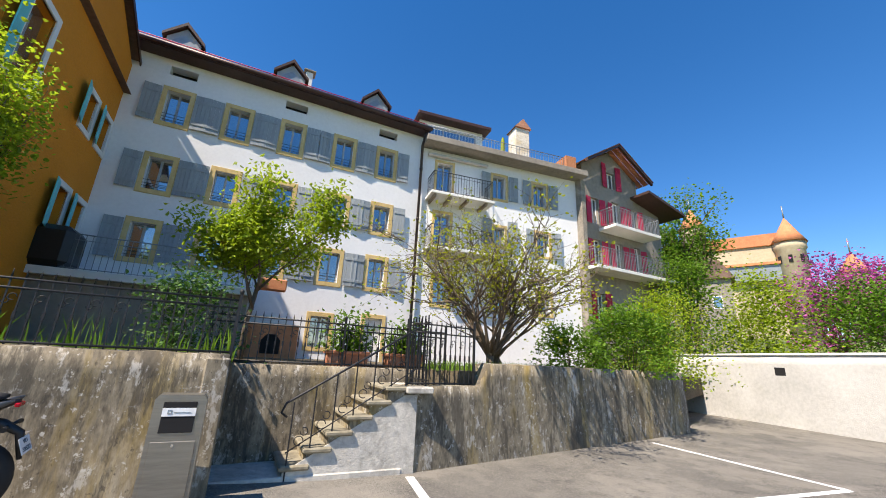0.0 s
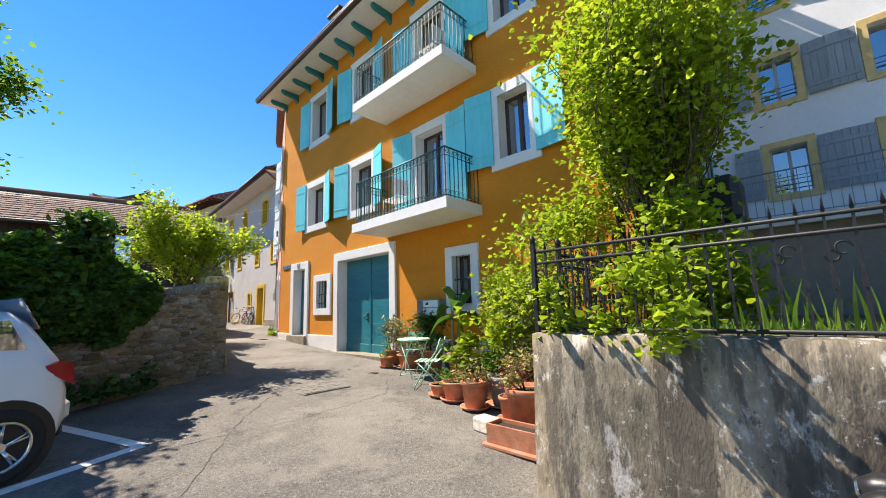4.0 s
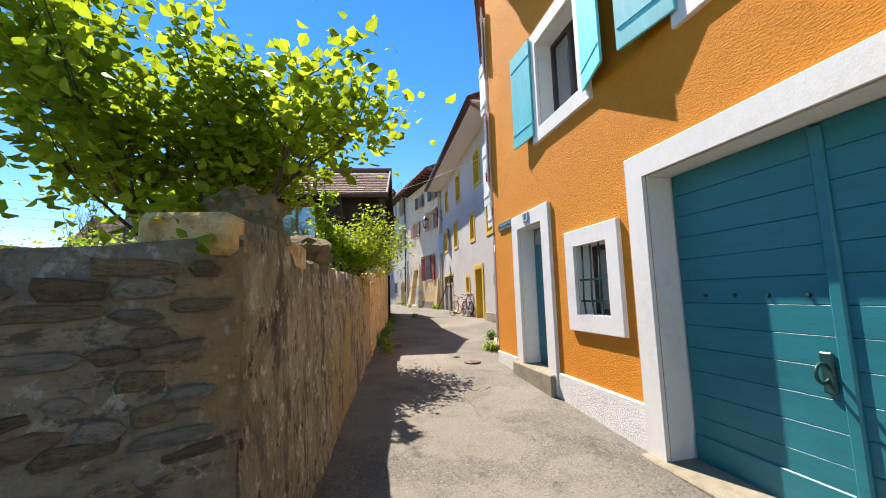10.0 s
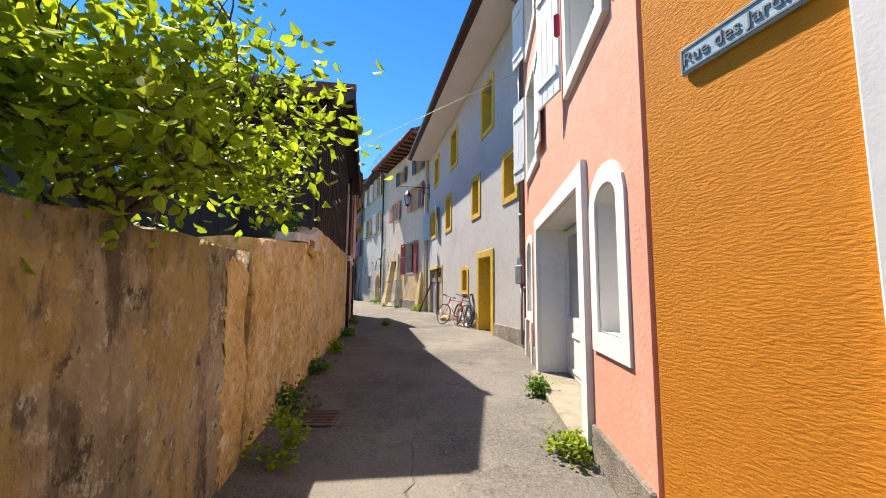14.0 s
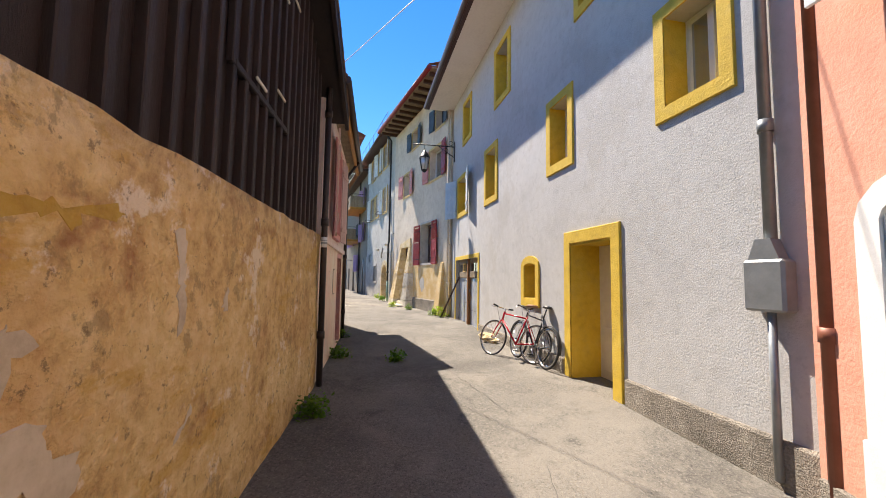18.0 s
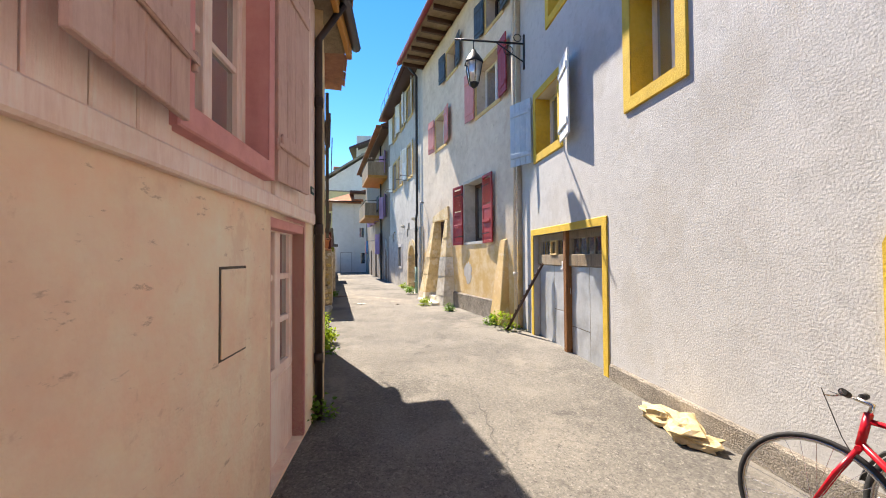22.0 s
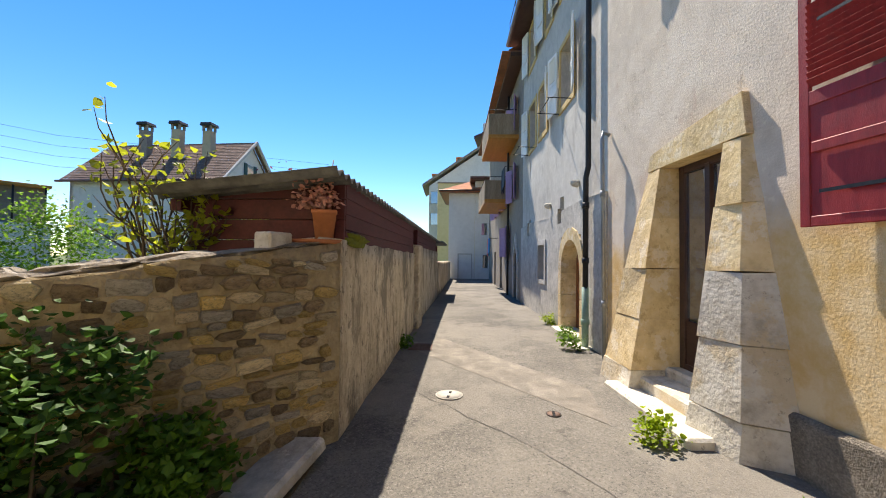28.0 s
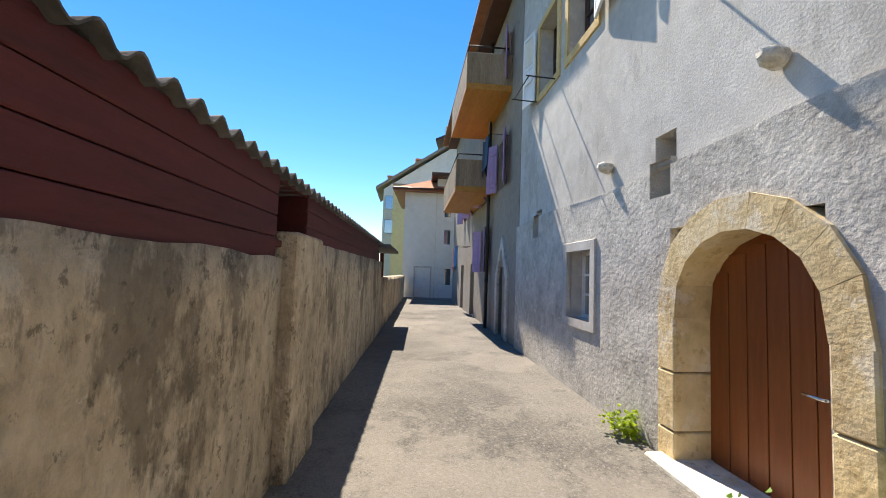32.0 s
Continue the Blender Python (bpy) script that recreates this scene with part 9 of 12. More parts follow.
solid("power_lines", wires, M["iron"], "thin overhead power lines far away", "cable", kind="stuff")

# ---------- plants ----------
def leaves(points, size, rnd, droop=0.3, slim=0.45, normal_up=0.5):
    """Small folded leaves at the given points, as one Shape."""
    sh = Shape()
    for p in points:
        d = Vector((rnd.gauss(0, 1), rnd.gauss(0, 1), rnd.gauss(0, 0.6) - droop)).normalized()
        s = size * rnd.uniform(0.6, 1.3)
        side = d.cross(Vector((rnd.gauss(0, 0.5), rnd.gauss(0, 0.5), 1))).normalized() * (s * slim)
        up = d.cross(side).normalized() * (s * 0.12)
        a = Vector(p)
        k = len(sh.v)
        sh.v += [tuple(a), tuple(a + d * s * 0.3 + side * 0.9 + up), tuple(a + d * s * 0.62 + side * 0.8 + up), tuple(a + d * s - up * 0.6), tuple(a + d * s * 0.62 - side * 0.8 + up), tuple(a + d * s * 0.3 - side * 0.9 + up)]
        sh.f += [(k, k + 1, k + 2, k + 3), (k, k + 3, k + 4, k + 5)]
    return sh


def raw_mesh(sh, name, material):
    me = bpy.data.meshes.new(name)
    me.from_pydata(sh.v, [], sh.f)
    me.materials.append(material)
    return me


def limb(sh, rnd, p, d, length, r, depth, tips, spread=0.6, up=0.25, n_child=3, sag=0.0):
    """A bent, tapering branch with side branches; collects points where leaves sit."""
    pts, rs = [Vector(p)], [r]
    d = Vector(d).normalized()
    n = 4
    for i in range(n):
        d = (d + Vector((rnd.gauss(0, 0.16), rnd.gauss(0, 0.16), rnd.gauss(0, 0.1) + up * 0.3 - sag))).normalized()
        pts.append(pts[-1] + d * (length / n))
        rs.append(r * (1 - 0.75 * (i + 1) / n))
    sh.path(pts, rs, 5 if depth > 1 else 4)
    if depth <= 1:
        for i in range(1, n + 1):
            tips.append((pts[i], d))
        return
    for i in range(n_child + 1):
        k = rnd.uniform(0.35, 1.0) if i else 1.0
        q = pts[min(n, max(1, round(k * n)))]
        e = (d + Vector((rnd.gauss(0, spread), rnd.gauss(0, spread), rnd.gauss(0, spread * 0.6) + up))).normalized()
        limb(sh, rnd, q, e, length * rnd.uniform(0.5, 0.75), r * 0.5, depth - 1, tips, spread, up, n_child, sag)


def tree(label, x, y, z, trunk_h, crown, trunk_r, seed, material, leaf=0.09, n_leaf=6000, stems=1, depth=3, spread=0.6, up=0.3, slim=0.4, reach=1.0, scatter=0.16, name="tree", category="tree", droop=0.3, sag=0.0, aim=(0, 0, 1)):
    """A tapered trunk with limbs and a crown of many small leaves."""
    rnd = random.Random(seed)
    root = thing(name, label, category, Matrix.Translation((x, y, z)))
    wood, tips = Shape(), []
    for k in range(stems):
        d = Vector((rnd.gauss(0, 0.12 if stems == 1 else 0.32), rnd.gauss(0, 0.12 if stems == 1 else 0.32), 1)) + Vector(aim) * 0.5
        base = Vector((rnd.gauss(0, 0.05) * (stems > 1), rnd.gauss(0, 0.05) * (stems > 1), -0.1))
        top = base + d.normalized() * trunk_h
        wood.path([base, base.lerp(top, 0.5) + Vector((rnd.gauss(0, 0.04), rnd.gauss(0, 0.04), 0)), top], [trunk_r, trunk_r * 0.8, trunk_r * 0.65], 8)
        for i in range(5):
            t = 2 * math.pi * (i + rnd.random()) / 5
            e = Vector((math.cos(t) * spread * 1.3, math.sin(t) * spread * 1.3, rnd.uniform(0.3, 1.1) + up)) + Vector(aim) * 0.6
            q = base.lerp(top, rnd.uniform(0.6, 1.0))
            limb(wood, rnd, q, e, crown * rnd.uniform(0.5, 0.8) * reach, trunk_r * 0.5, depth, tips, spread, up, 3, sag)
    part("trunk", wood, M["bark"], root)
    pts = []
    for i in range(n_leaf):
        p, d = tips[rnd.randrange(len(tips))]
        pts.append(p + Vector((rnd.gauss(0, scatter), rnd.gauss(0, scatter), rnd.gauss(0, scatter))))
    part("crown", raw_mesh(leaves(pts, leaf, rnd, droop, slim), "crown", material), None, root)
    return root


def shrub(label, x, y, z, w, h, seed, material, leaf=0.07, n=2500, name="shrub", category="shrub", slim=0.45, dy=None, droop=0.0, rot=0.0, stems=True):
    """A loose bush: thin stems and leaves in clumps of uneven size."""
    rnd = random.Random(seed)
    dy = dy or w
    root = thing(name, label, category, pose(x, y, z, 0, 0, rot))
    clumps = []
    for i in range(max(8, n // 90)):
        t, rr = rnd.uniform(0, 2 * math.pi), math.sqrt(rnd.random())
        zz = rnd.uniform(0.1, 1.0)
        k = math.sqrt(max(0.05, 1 - (zz * 0.92) ** 2.2))
        clumps.append(Vector((math.cos(t) * rr * w * 0.5 * k, math.sin(t) * rr * dy * 0.5 * k, zz * h)))
    if stems:
        st_ = Shape()
        for c in clumps[::3]:
            b = Vector((c.x * 0.25, c.y * 0.25, -0.05))
            st_.path([b, b.lerp(c, 0.6) + Vector((rnd.gauss(0, 0.04), rnd.gauss(0, 0.04), 0.04)), c], [0.014, 0.009, 0.004], 4)
        part("stem", st_, M["bark"], root)
    pts = []
    g = max(0.06, min(w, h) * 0.13)
    for i in range(n):
        c = clumps[rnd.randrange(len(clumps))]
        pts.append(c + Vector((rnd.gauss(0, g), rnd.gauss(0, g), rnd.gauss(0, g * 0.8))))
    pts = [p for p in pts if p.z > -0.02]
    part("foliage", raw_mesh(leaves(pts, leaf, rnd, droop, slim), "foliage", material), None, root)
    return root


def blades(outline, n, h, seed, zf, name, label, material=None, lean=0.35, w=0.008):
    """Grass blades over a patch of ground."""
    rnd = random.Random(seed)
    sh = Shape()
    (x0, y0), u, v = outline
    for i in range(n):
        a, b = rnd.random(), rnd.random()
        x, y = x0 + u[0] * a + v[0] * b, y0 + u[1] * a + v[1] * b
        z = zf(x, y)
        hh = h * rnd.uniform(0.4, 1.3)
        t = rnd.uniform(0, 6.28)
        dx, dy = math.cos(t) * w, math.sin(t) * w
        lx, ly = rnd.gauss(0, lean) * hh, rnd.gauss(0, lean) * hh
        k = len(sh.v)
        sh.v += [(x - dx, y - dy, z), (x + dx, y + dy, z), (x + lx * 0.4 + dx * 0.7, y + ly * 0.4 + dy * 0.7, z + hh * 0.6), (x + lx * 0.4 - dx * 0.7, y + ly * 0.4 - dy * 0.7, z + hh * 0.6), (x + lx, y + ly, z + hh)]
        sh.f += [(k, k + 1, k + 2, k + 3), (k + 3, k + 2, k + 4)]
    ob = new(name, raw_mesh(sh, name, material or M["grass"]))
    return tagged(ob, label, "grass", "", "stuff")


# terrace in front of the orange and white houses
tree("slender lime-green young tree with dense upright branches", -8.3, 5.0, 1.95, 0.5, 2.7, 0.045, 31, M["leaf_lime"], 0.08, 24000, 6, 3, 0.36, 0.75, 0.42, 1.1, 0.17)
tree("young tree with pinnate bright green leaves", -5.0, 8.7, 1.95, 1.7, 2.1, 0.07, 32, M["leaf_lime"], 0.12, 9000, 1, 3, 0.75, 0.2, 0.25, 1.0, 0.17, droop=0.5)
tree("budding walnut tree with bare grey twigs", 0.4, 9.6, 1.95, 0.5, 3.2, 0.1, 33, M["leaf_yellow"], 0.08, 5000, 4, 4, 0.8, 0.1, 0.4, 0.85, 0.12)
shrub("yellow-green young bush against the orange wall", -8.9, 4.1, 1.7, 1.7, 1.9, 34, M["leaf_lime"], 0.07, 3200)
for k, (x, y) in enumerate(((-7.75, 4.7),)):
    shrub("fresh green leafy bush behind the iron fence", x, y, 1.95, 1.1, 1.4, 150 + k, M["leaf_lime"] if k != 1 else M["leaf_green"], 0.085, 2600)
_c = mWA @ Vector((4.15, -0.16, 0))
shrub("leafy yellow-green growth pushing through the iron fence", _c.x, _c.y, 2.02, 2.0, 0.6, 152, M["leaf_lime"], 0.07, 900, dy=0.7, rot=math.degrees(math.atan2(WA_B[1] - WA_A[1], WA_B[0] - WA_A[0])))
shrub("dense dark green bush behind the fence", -4.6, 6.2, 1.95, 1.3, 1.25, 35, M["leaf_dark"], 0.06, 2600)
shrub("round bright green bush on the terrace", 4.6, 12.2, 1.95, 2.6, 1.9, 36, M["leaf_green"], 0.09, 5200)
shrub("loose bright green bush on the terrace", 2.6, 11.2, 1.95, 2.2, 1.2, 37, M["leaf_green"], 0.08, 3200)
shrub("tall fresh green hedge bush", 7.4, 15.8, 1.6, 3.2, 3.4, 38, M["leaf_lime"], 0.09, 6500)
shrub("tall fresh green hedge bush", 11.6, 21.2, 0.6, 3.6, 7.4, 39, M["leaf_green"], 0.13, 9000)
shrub("broad green hedge bush over the parapet", 14.3, 19.5, 0.6, 4.0, 6.2, 40, M["leaf_lime"], 0.13, 9000)
shrub("broad green hedge bush over the parapet", 17.2, 17.5, 0.6, 4.2, 5.6, 41, M["leaf_green"], 0.13, 8000)
shrub("yellow-green bush beyond the parapet", 20.0, 14.6, 0.6, 4.5, 4.4, 42, M["leaf_yellow"], 0.12, 5000)
shrub("low green bush beyond the parapet", 17.5, 11.0, 0.6, 3.0, 2.8, 141, M["leaf_green"], 0.1, 4000)
tree("tall fresh green tree beside the brown house", 13.4, 24.7, 1.0, 4.5, 6.0, 0.2, 43, M["leaf_green"], 0.16, 9000, 2, 3, 0.4, 0.6, 0.45, 1.0, 0.4)
tree("flowering magenta redbud tree", 20.5, 21.9, 1.0, 3.0, 4.2, 0.16, 44, M["blossom"], 0.13, 9000, 2, 3, 0.7, 0.3, 0.6, 1.0, 0.3)
tree("flowering magenta redbud tree", 23.0, 20.5, 1.0, 2.8, 3.8, 0.16, 45, M["blossom"], 0.13, 7000, 2, 3, 0.7, 0.3, 0.6, 1.0, 0.3)
shrub("tall dark cypress far behind", 36.0, 29.0, 1.0, 1.6, 8.0, 46, M["leaf_dark"], 0.16, 3500, "cypress", "tree")
shrub("pink flowering shrub on the roof terrace", -13.2, 14.5, 12.3, 1.6, 1.5, 47, M["blossom"], 0.09, 1500)
blades(((-7.3, 3.3), (3.9, 2.2), (-0.6, 1.1)), 3800, 0.16, 50, lambda x, y: 1.97, "lawn_grass", "fresh green grass and iris leaves behind the fence")
blades(((-7.0, 3.5), (3.6, 2.05), (-0.3, 0.6)), 160, 0.42, 51, lambda x, y: 1.97, "iris_leaves", "tall sword-shaped iris leaves", M["leaf_green"], 0.18, 0.016)
blades(((-0.8, 7.6), (6.8, 5.6), (-0.5, 0.8)), 3200, 0.18, 52, lambda x, y: 1.97, "border_grass", "green border plants along the wall top")
# terracotta flower boxes on the bay wall
for k, s in enumerate((1.2, 2.35)):
    bx = thing("flower_box", "terracotta flower box with green shrubs", "flower box", mWB_ @ Matrix.Translation((s, -0.35, 1.95)), "terrace flower boxes")
    part("box", Shape().box(-0.36, 0.36, -0.17, 0.17, 0.0, 0.26, 0.02).box(-0.39, 0.39, -0.2, 0.2, 0.22, 0.28, 0.015), M["terracotta"], bx)
    part("soil", Shape().box(-0.34, 0.34, -0.15, 0.15, 0.262, 0.27), M["soil"], bx)
    rnd = random.Random(60 + k)
    part("foliage", raw_mesh(leaves([Vector((rnd.gauss(0, 0.22), rnd.gauss(0, 0.12), 0.28 + abs(rnd.gauss(0, 0.3)))) for _ in range(1100)], 0.07, rnd), "foliage", M["leaf_green"]), None, bx)

# garden behind the left wall
tree("plum tree with fresh leaves leaning over the garden wall", -14.6, -1.75, 2.3, 0.8, 1.5, 0.05, 70, M["leaf_lime"], 0.08, 8000, 2, 3, 0.75, 0.2, 0.42, 0.95, 0.12, aim=(-0.1, 0.12, 0.9))
tree("elder with long narrow leaves overhanging the lane wall", -18.95, -2.95, 2.7, 0.7, 1.05, 0.04, 71, M["leaf_lime"], 0.08, 4600, 3, 3, 0.9, 0.1, 0.28, 0.9, 0.11, droop=0.5, aim=(-0.12, 0.4, 0.5))
shrub("tall upright elder shoot with narrow leaves", -18.2, -2.95, 2.5, 0.3, 2.7, 72, M["leaf_lime"], 0.11, 900, slim=0.26, droop=0.4)
rnd = random.Random(73)
pts = []
for i in range(15000):
    s = 1.75 + 3.0 * rnd.random() ** 0.9
    low = 1.95 + 0.9 * max(0.0, 2.3 - s) + 0.2 * noise.noise((s * 2.3, 0, 7)) + 0.15 * min(1.0, max(0.0, s - 2.5))
    high = 2.75 + 0.55 * min(1.0, (s - 1.75) / 0.7) + 0.25 * noise.noise((s * 1.9, 4, 7))
    z = low + (high - low) * rnd.random() ** 0.8
    out_ = 0.3 * math.sin(math.pi * min(1.0, max(0.05, (z - low) / (high - low)))) * min(1.0, (s - 1.6) / 0.6)
    if rnd.random() < 0.3:
        out_ = rnd.uniform(-0.9, out_) if z > 2.75 else out_ * rnd.random()
    p = Vector((s, 0.06 + out_ + 0.12 * noise.noise((s * 3, z * 3, 1)) + rnd.gauss(0, 0.03), z))
    pts.append(m1 @ p)
for i in range(900):
    s = 2.75 + rnd.gauss(0, 0.16)
    pts.append(m1 @ Vector((s, rnd.gauss(0.0, 0.14), 3.1 + 0.72 * rnd.random())))
for i in range(500):
    s = rnd.uniform(1.6, 4.4)
    pts.append(m1 @ Vector((s, 0.08 + abs(rnd.gauss(0, 0.07)), 1.2 + abs(rnd.gauss(0, 0.22)) * (0.4 + abs(noise.noise((s * 2.0, 1, 1)))))))
ivy = thing("ivy", "thick green ivy hanging over the rubble garden wall", "ivy")
part("foliage", raw_mesh(leaves(pts, 0.1, rnd, 0.6, 0.55), "foliage", M["leaf_dark"]), None, ivy)
part("young_leaves", raw_mesh(leaves([p + Vector((0, 0, 0.06)) for p in pts[::3] if p.z > 2.7], 0.09, rnd, 0.1, 0.5), "young_leaves", M["leaf_green"]), None, ivy)
for k, (x, y, w, h) in enumerate(((-16.2, -5.0, 2.0, 1.2), (-17.4, -6.5, 2.6, 1.5), (-19.5, -8.5, 3.0, 1.6), (-15.6, -4.0, 1.4, 0.9))):
    shrub("loose green garden shrub behind the wall", x, y, 2.2, w, h, 75 + k, M["leaf_lime"] if k % 2 else M["leaf_green"], 0.08, 2000)
tree("bare vine trained on posts in the garden", -22.5, -14.5, 2.0, 1.5, 2.4, 0.05, 80, M["leaf_yellow"], 0.05, 120, 3, 3, 0.35, 0.8, 0.4, 1.0, 0.1)
tree("bare vine trained on posts in the garden", -25.5, -16.5, 2.0, 1.5, 2.4, 0.05, 81, M["leaf_yellow"], 0.05, 120, 3, 3, 0.35, 0.8, 0.4, 1.0, 0.1)
tree("tree branch with fresh leaves at the car park edge", -11.6, -4.9, 2.2, 1.8, 2.8, 0.1, 82, M["leaf_green"], 0.09, 9000, 1, 3, 0.7, 0.3, 0.45, 0.9, 0.15)
solid("garden_earth", Shape().slab([(-14.1, -1.12), (-20.3, -3.6), (-20.3, -12), (-10.1, -9.0), (-10.1, -3.4)], 0.9, 2.2), M["earth"], "raised garden earth behind the lane wall", "garden bed", kind="structure")

# garden by the stone wall near the end
tree("fig tree with bare grey limbs and yellow-green buds", -36.5, -12.5, 2.5, 0.7, 1.5, 0.042, 90, M["leaf_yellow"], 0.07, 600, 4, 2, 0.6, 0.45, 0.5, 0.85, 0.045)
tree("copper-red leaved tree behind the shed", -47.0, -25.5, 2.0, 2.2, 3.2, 0.16, 91, M["leaf_red"], 0.14, 5000, 2, 3, 0.6, 0.3, 0.5, 0.8, 0.3)
shrub("fresh green round tree crown beyond the garden", -44.0, -24.0, 2.0, 3.6, 4.2, 92, M["leaf_lime"], 0.11, 4500)
shrub("dark garden bush by the cottage", -38.0, -28.0, 1.6, 4.0, 3.4, 93, M["leaf_green"], 0.12, 4000)
shrub("broad green tree beyond the canopy", -33.0, -45.0, 1.0, 7.0, 7.5, 94, M["leaf_green"], 0.2, 6000)
shrub("green garden bush behind the stone wall", -35.9, -12.7, 2.45, 1.6, 0.65, 95, M["leaf_lime"], 0.07, 1100)
solid("garden_earth", Shape().slab([(-33.2, -11.8), (-37.6, -11.5), (-41.3, -14.0), (-40, -22), (-30, -22)], 1.0, 2.5), M["earth"], "raised garden earth behind the stone wall", "garden bed", kind="structure")
# weedy corner before the stone wall
corner = Shape().slab([(-33.4, -8.95), (-33.9, -8.95), (-35.2, -9.75), (-36.9, -10.85), (-33.3, -11.3), (-31.5, -11.3), (-31.4, -9.8)], 1.5, 1.84)
solid("weed_bed", corner, M["earth"], "weedy earth corner beside the lane", "garden bed", kind="structure")
for k, (x, y, w, h, m_) in enumerate(((-34.4, -9.95, 1.2, 0.35, "leaf_lime"), (-33.8, -10.2, 1.4, 0.5, "leaf_lime"), (-34.95, -10.15, 0.9, 0.3, "leaf_lime"), (-34.2, -10.6, 1.3, 0.8, "leaf_lime"), (-34.9, -11.0, 0.9, 0.7, "leaf_dark"), (-33.0, -11.0, 1.6, 1.0, "leaf_lime"), (-33.5, -9.1, 0.9, 0.4, "leaf_lime"))):
    shrub("rank green weeds in the wall corner", x, y, 1.82, w, h, 100 + k, M[m_], 0.06, 2200, "weed_clump", "weeds")
blades(((-31.6, -9.9), (-4.0, -1.0), (-0.6, -1.3)), 2600, 0.22, 107, lambda x, y: 1.83, "tall_grass", "tall grass among the weeds")
tp = Shape()
rnd = random.Random(108)
nx, ny = 15, 9
for i in range(nx + 1):
    for j in range(ny + 1):
        tp.v.append((i * 0.13, j * 0.12, 0.03 + 0.24 * max(0.0, noise.fractal((i * 0.45, j * 0.5, 2.0), 0.8, 2.0, 4) + 0.35)))
for i in range(nx):
    for j in range(ny):
        k = i * (ny + 1) + j
        tp.f.append((k, k + ny + 1, k + ny + 2, k + 1))
solid("tarpaulin", tp, M["tarp"], "crumpled grey tarpaulin lying among the weeds", "tarpaulin", pose(-34.85, -10.35, 1.84, 0, 0, 212) @ Matrix.Diagonal((0.72, 0.72, 1.35, 1)))
solid("flat_stone", Shape().box(-0.35, 0.35, -0.2, 0.2, 0, 0.12, 0.03), M["grey_low"], "flat grey stone at the wall foot", "stone", pose(-36.6, -10.86, 1.84, 8, 10, 20))
for k in range(4):
    solid("kerb_stone", Shape().box(-0.34, 0.34, -0.14, 0.14, 0, 0.1, 0.03), M["grey_low"], "broken grey kerb stone along the weedy corner", "kerb", pose(-34.0 - 0.62 * k, -9.2 - 0.42 * k, 1.76, random.Random(k).gauss(0, 3), 0, 34), "corner kerb stones")
# flower pot, saucer and wood block on the wall top
fp = thing("flower_pot", "square orange plastic pot with a withered pink plant", "flower pot", pose(-37.22, -11.2, 3.585))
part("pot", Shape().lathe([(0.1, 0), (0.14, 0.24), (0.15, 0.24), (0.15, 0.27), (0.13, 0.27)], n=4), M["tile_red"], fp)
rnd = random.Random(110)
part("foliage", raw_mesh(leaves([Vector((rnd.gauss(0.08, 0.09), rnd.gauss(0, 0.09), 0.3 + abs(rnd.gauss(0, 0.12)))) for _ in range(420)], 0.05, rnd), "foliage", mat("withered_pink", (0.5, 0.25, 0.2), rough=0.8, bump=0, rnd=0.3)), None, fp)
part("dry_stalk", Shape().path([(0, 0, 0.25), (-0.03, 0.02, 0.5), (-0.08, 0.0, 0.75)], 0.005, 4).path([(0, 0, 0.25), (-0.06, 0.03, 0.45), (-0.16, 0.0, 0.62), (-0.2, 0, 0.55)], 0.005, 4), M["old_wood"], fp)
solid("saucer", Shape().lathe([(0.22, 0), (0.25, 0.035), (0.23, 0.035), (0.21, 0.012)], n=18), M["tile_red"], "flat orange plant saucer on the wall", "saucer", pose(-37.14, -11.22, 3.55))
solid("wood_block", Shape().box(-0.12, 0.12, -0.09, 0.09, 0, 0.15, 0.015), M["white_stone"], "weathered wood block on the stone wall", "block", pose(-36.75, -11.24, 3.48, 0, 0, 12))
solid("wall_moss", rock(0.75, 0.26, 0.13, 9, amp=0.5), M["moss"], "cushion of yellow-green moss on the wall", "moss", pose(-37.62, -11.3, 3.53, 0, 0, 33))
# weeds in the joints along the lane
spots = ((-20.4, -2.75, 0.5), (-21.3, -3.2, 0.45), (-22.9, -3.8, 0.3), (-24.4, -4.35, 0.35), (-26.3, -5.0, 0.3), (-28.9, -6.1, 0.25), (-20.9, -0.55, 0.3), (-22.6, -0.75, 0.25), (-29.0, -5.0, 0.22), (-35.9, -5.9, 0.6), (-36.35, -6.2, 0.3), (-38.0, -7.75, 0.22), (-38.9, -8.75, 0.3), (-41.7, -10.35, 0.4), (-42.6, -10.75, 0.3), (-43.9, -11.6, 0.35), (-40.1, -12.75, 0.3), (-32.9, -8.4, 0.5), (-33.3, -8.75, 0.6), (-30.9, -7.05, 0.3))
for k, (x, y, w) in enumerate(spots):
    shrub("small green weeds growing in the wall joint", x, y, gz(x, y), w, w * 0.55, 120 + k, M["leaf_green"] if k % 3 else M["leaf_lime"], 0.05, 260, "weed_tuft", "weeds", stems=False)
for k, (x, y, w, h) in enumerate(((-35.45, -10.95, 0.8, 1.3), (-34.9, -10.95, 0.9, 0.95), (-35.95, -10.9, 0.7, 0.55), (-34.2, -10.85, 1.0, 0.6), (-33.8, -10.3, 0.9, 0.35))):
    shrub("dark rank weeds growing up the rubble wall", x, y, 1.82, w, h, 160 + k, M["leaf_dark"] if k < 1 else M["leaf_green"], 0.06, 1700, "weed_clump", "weeds")
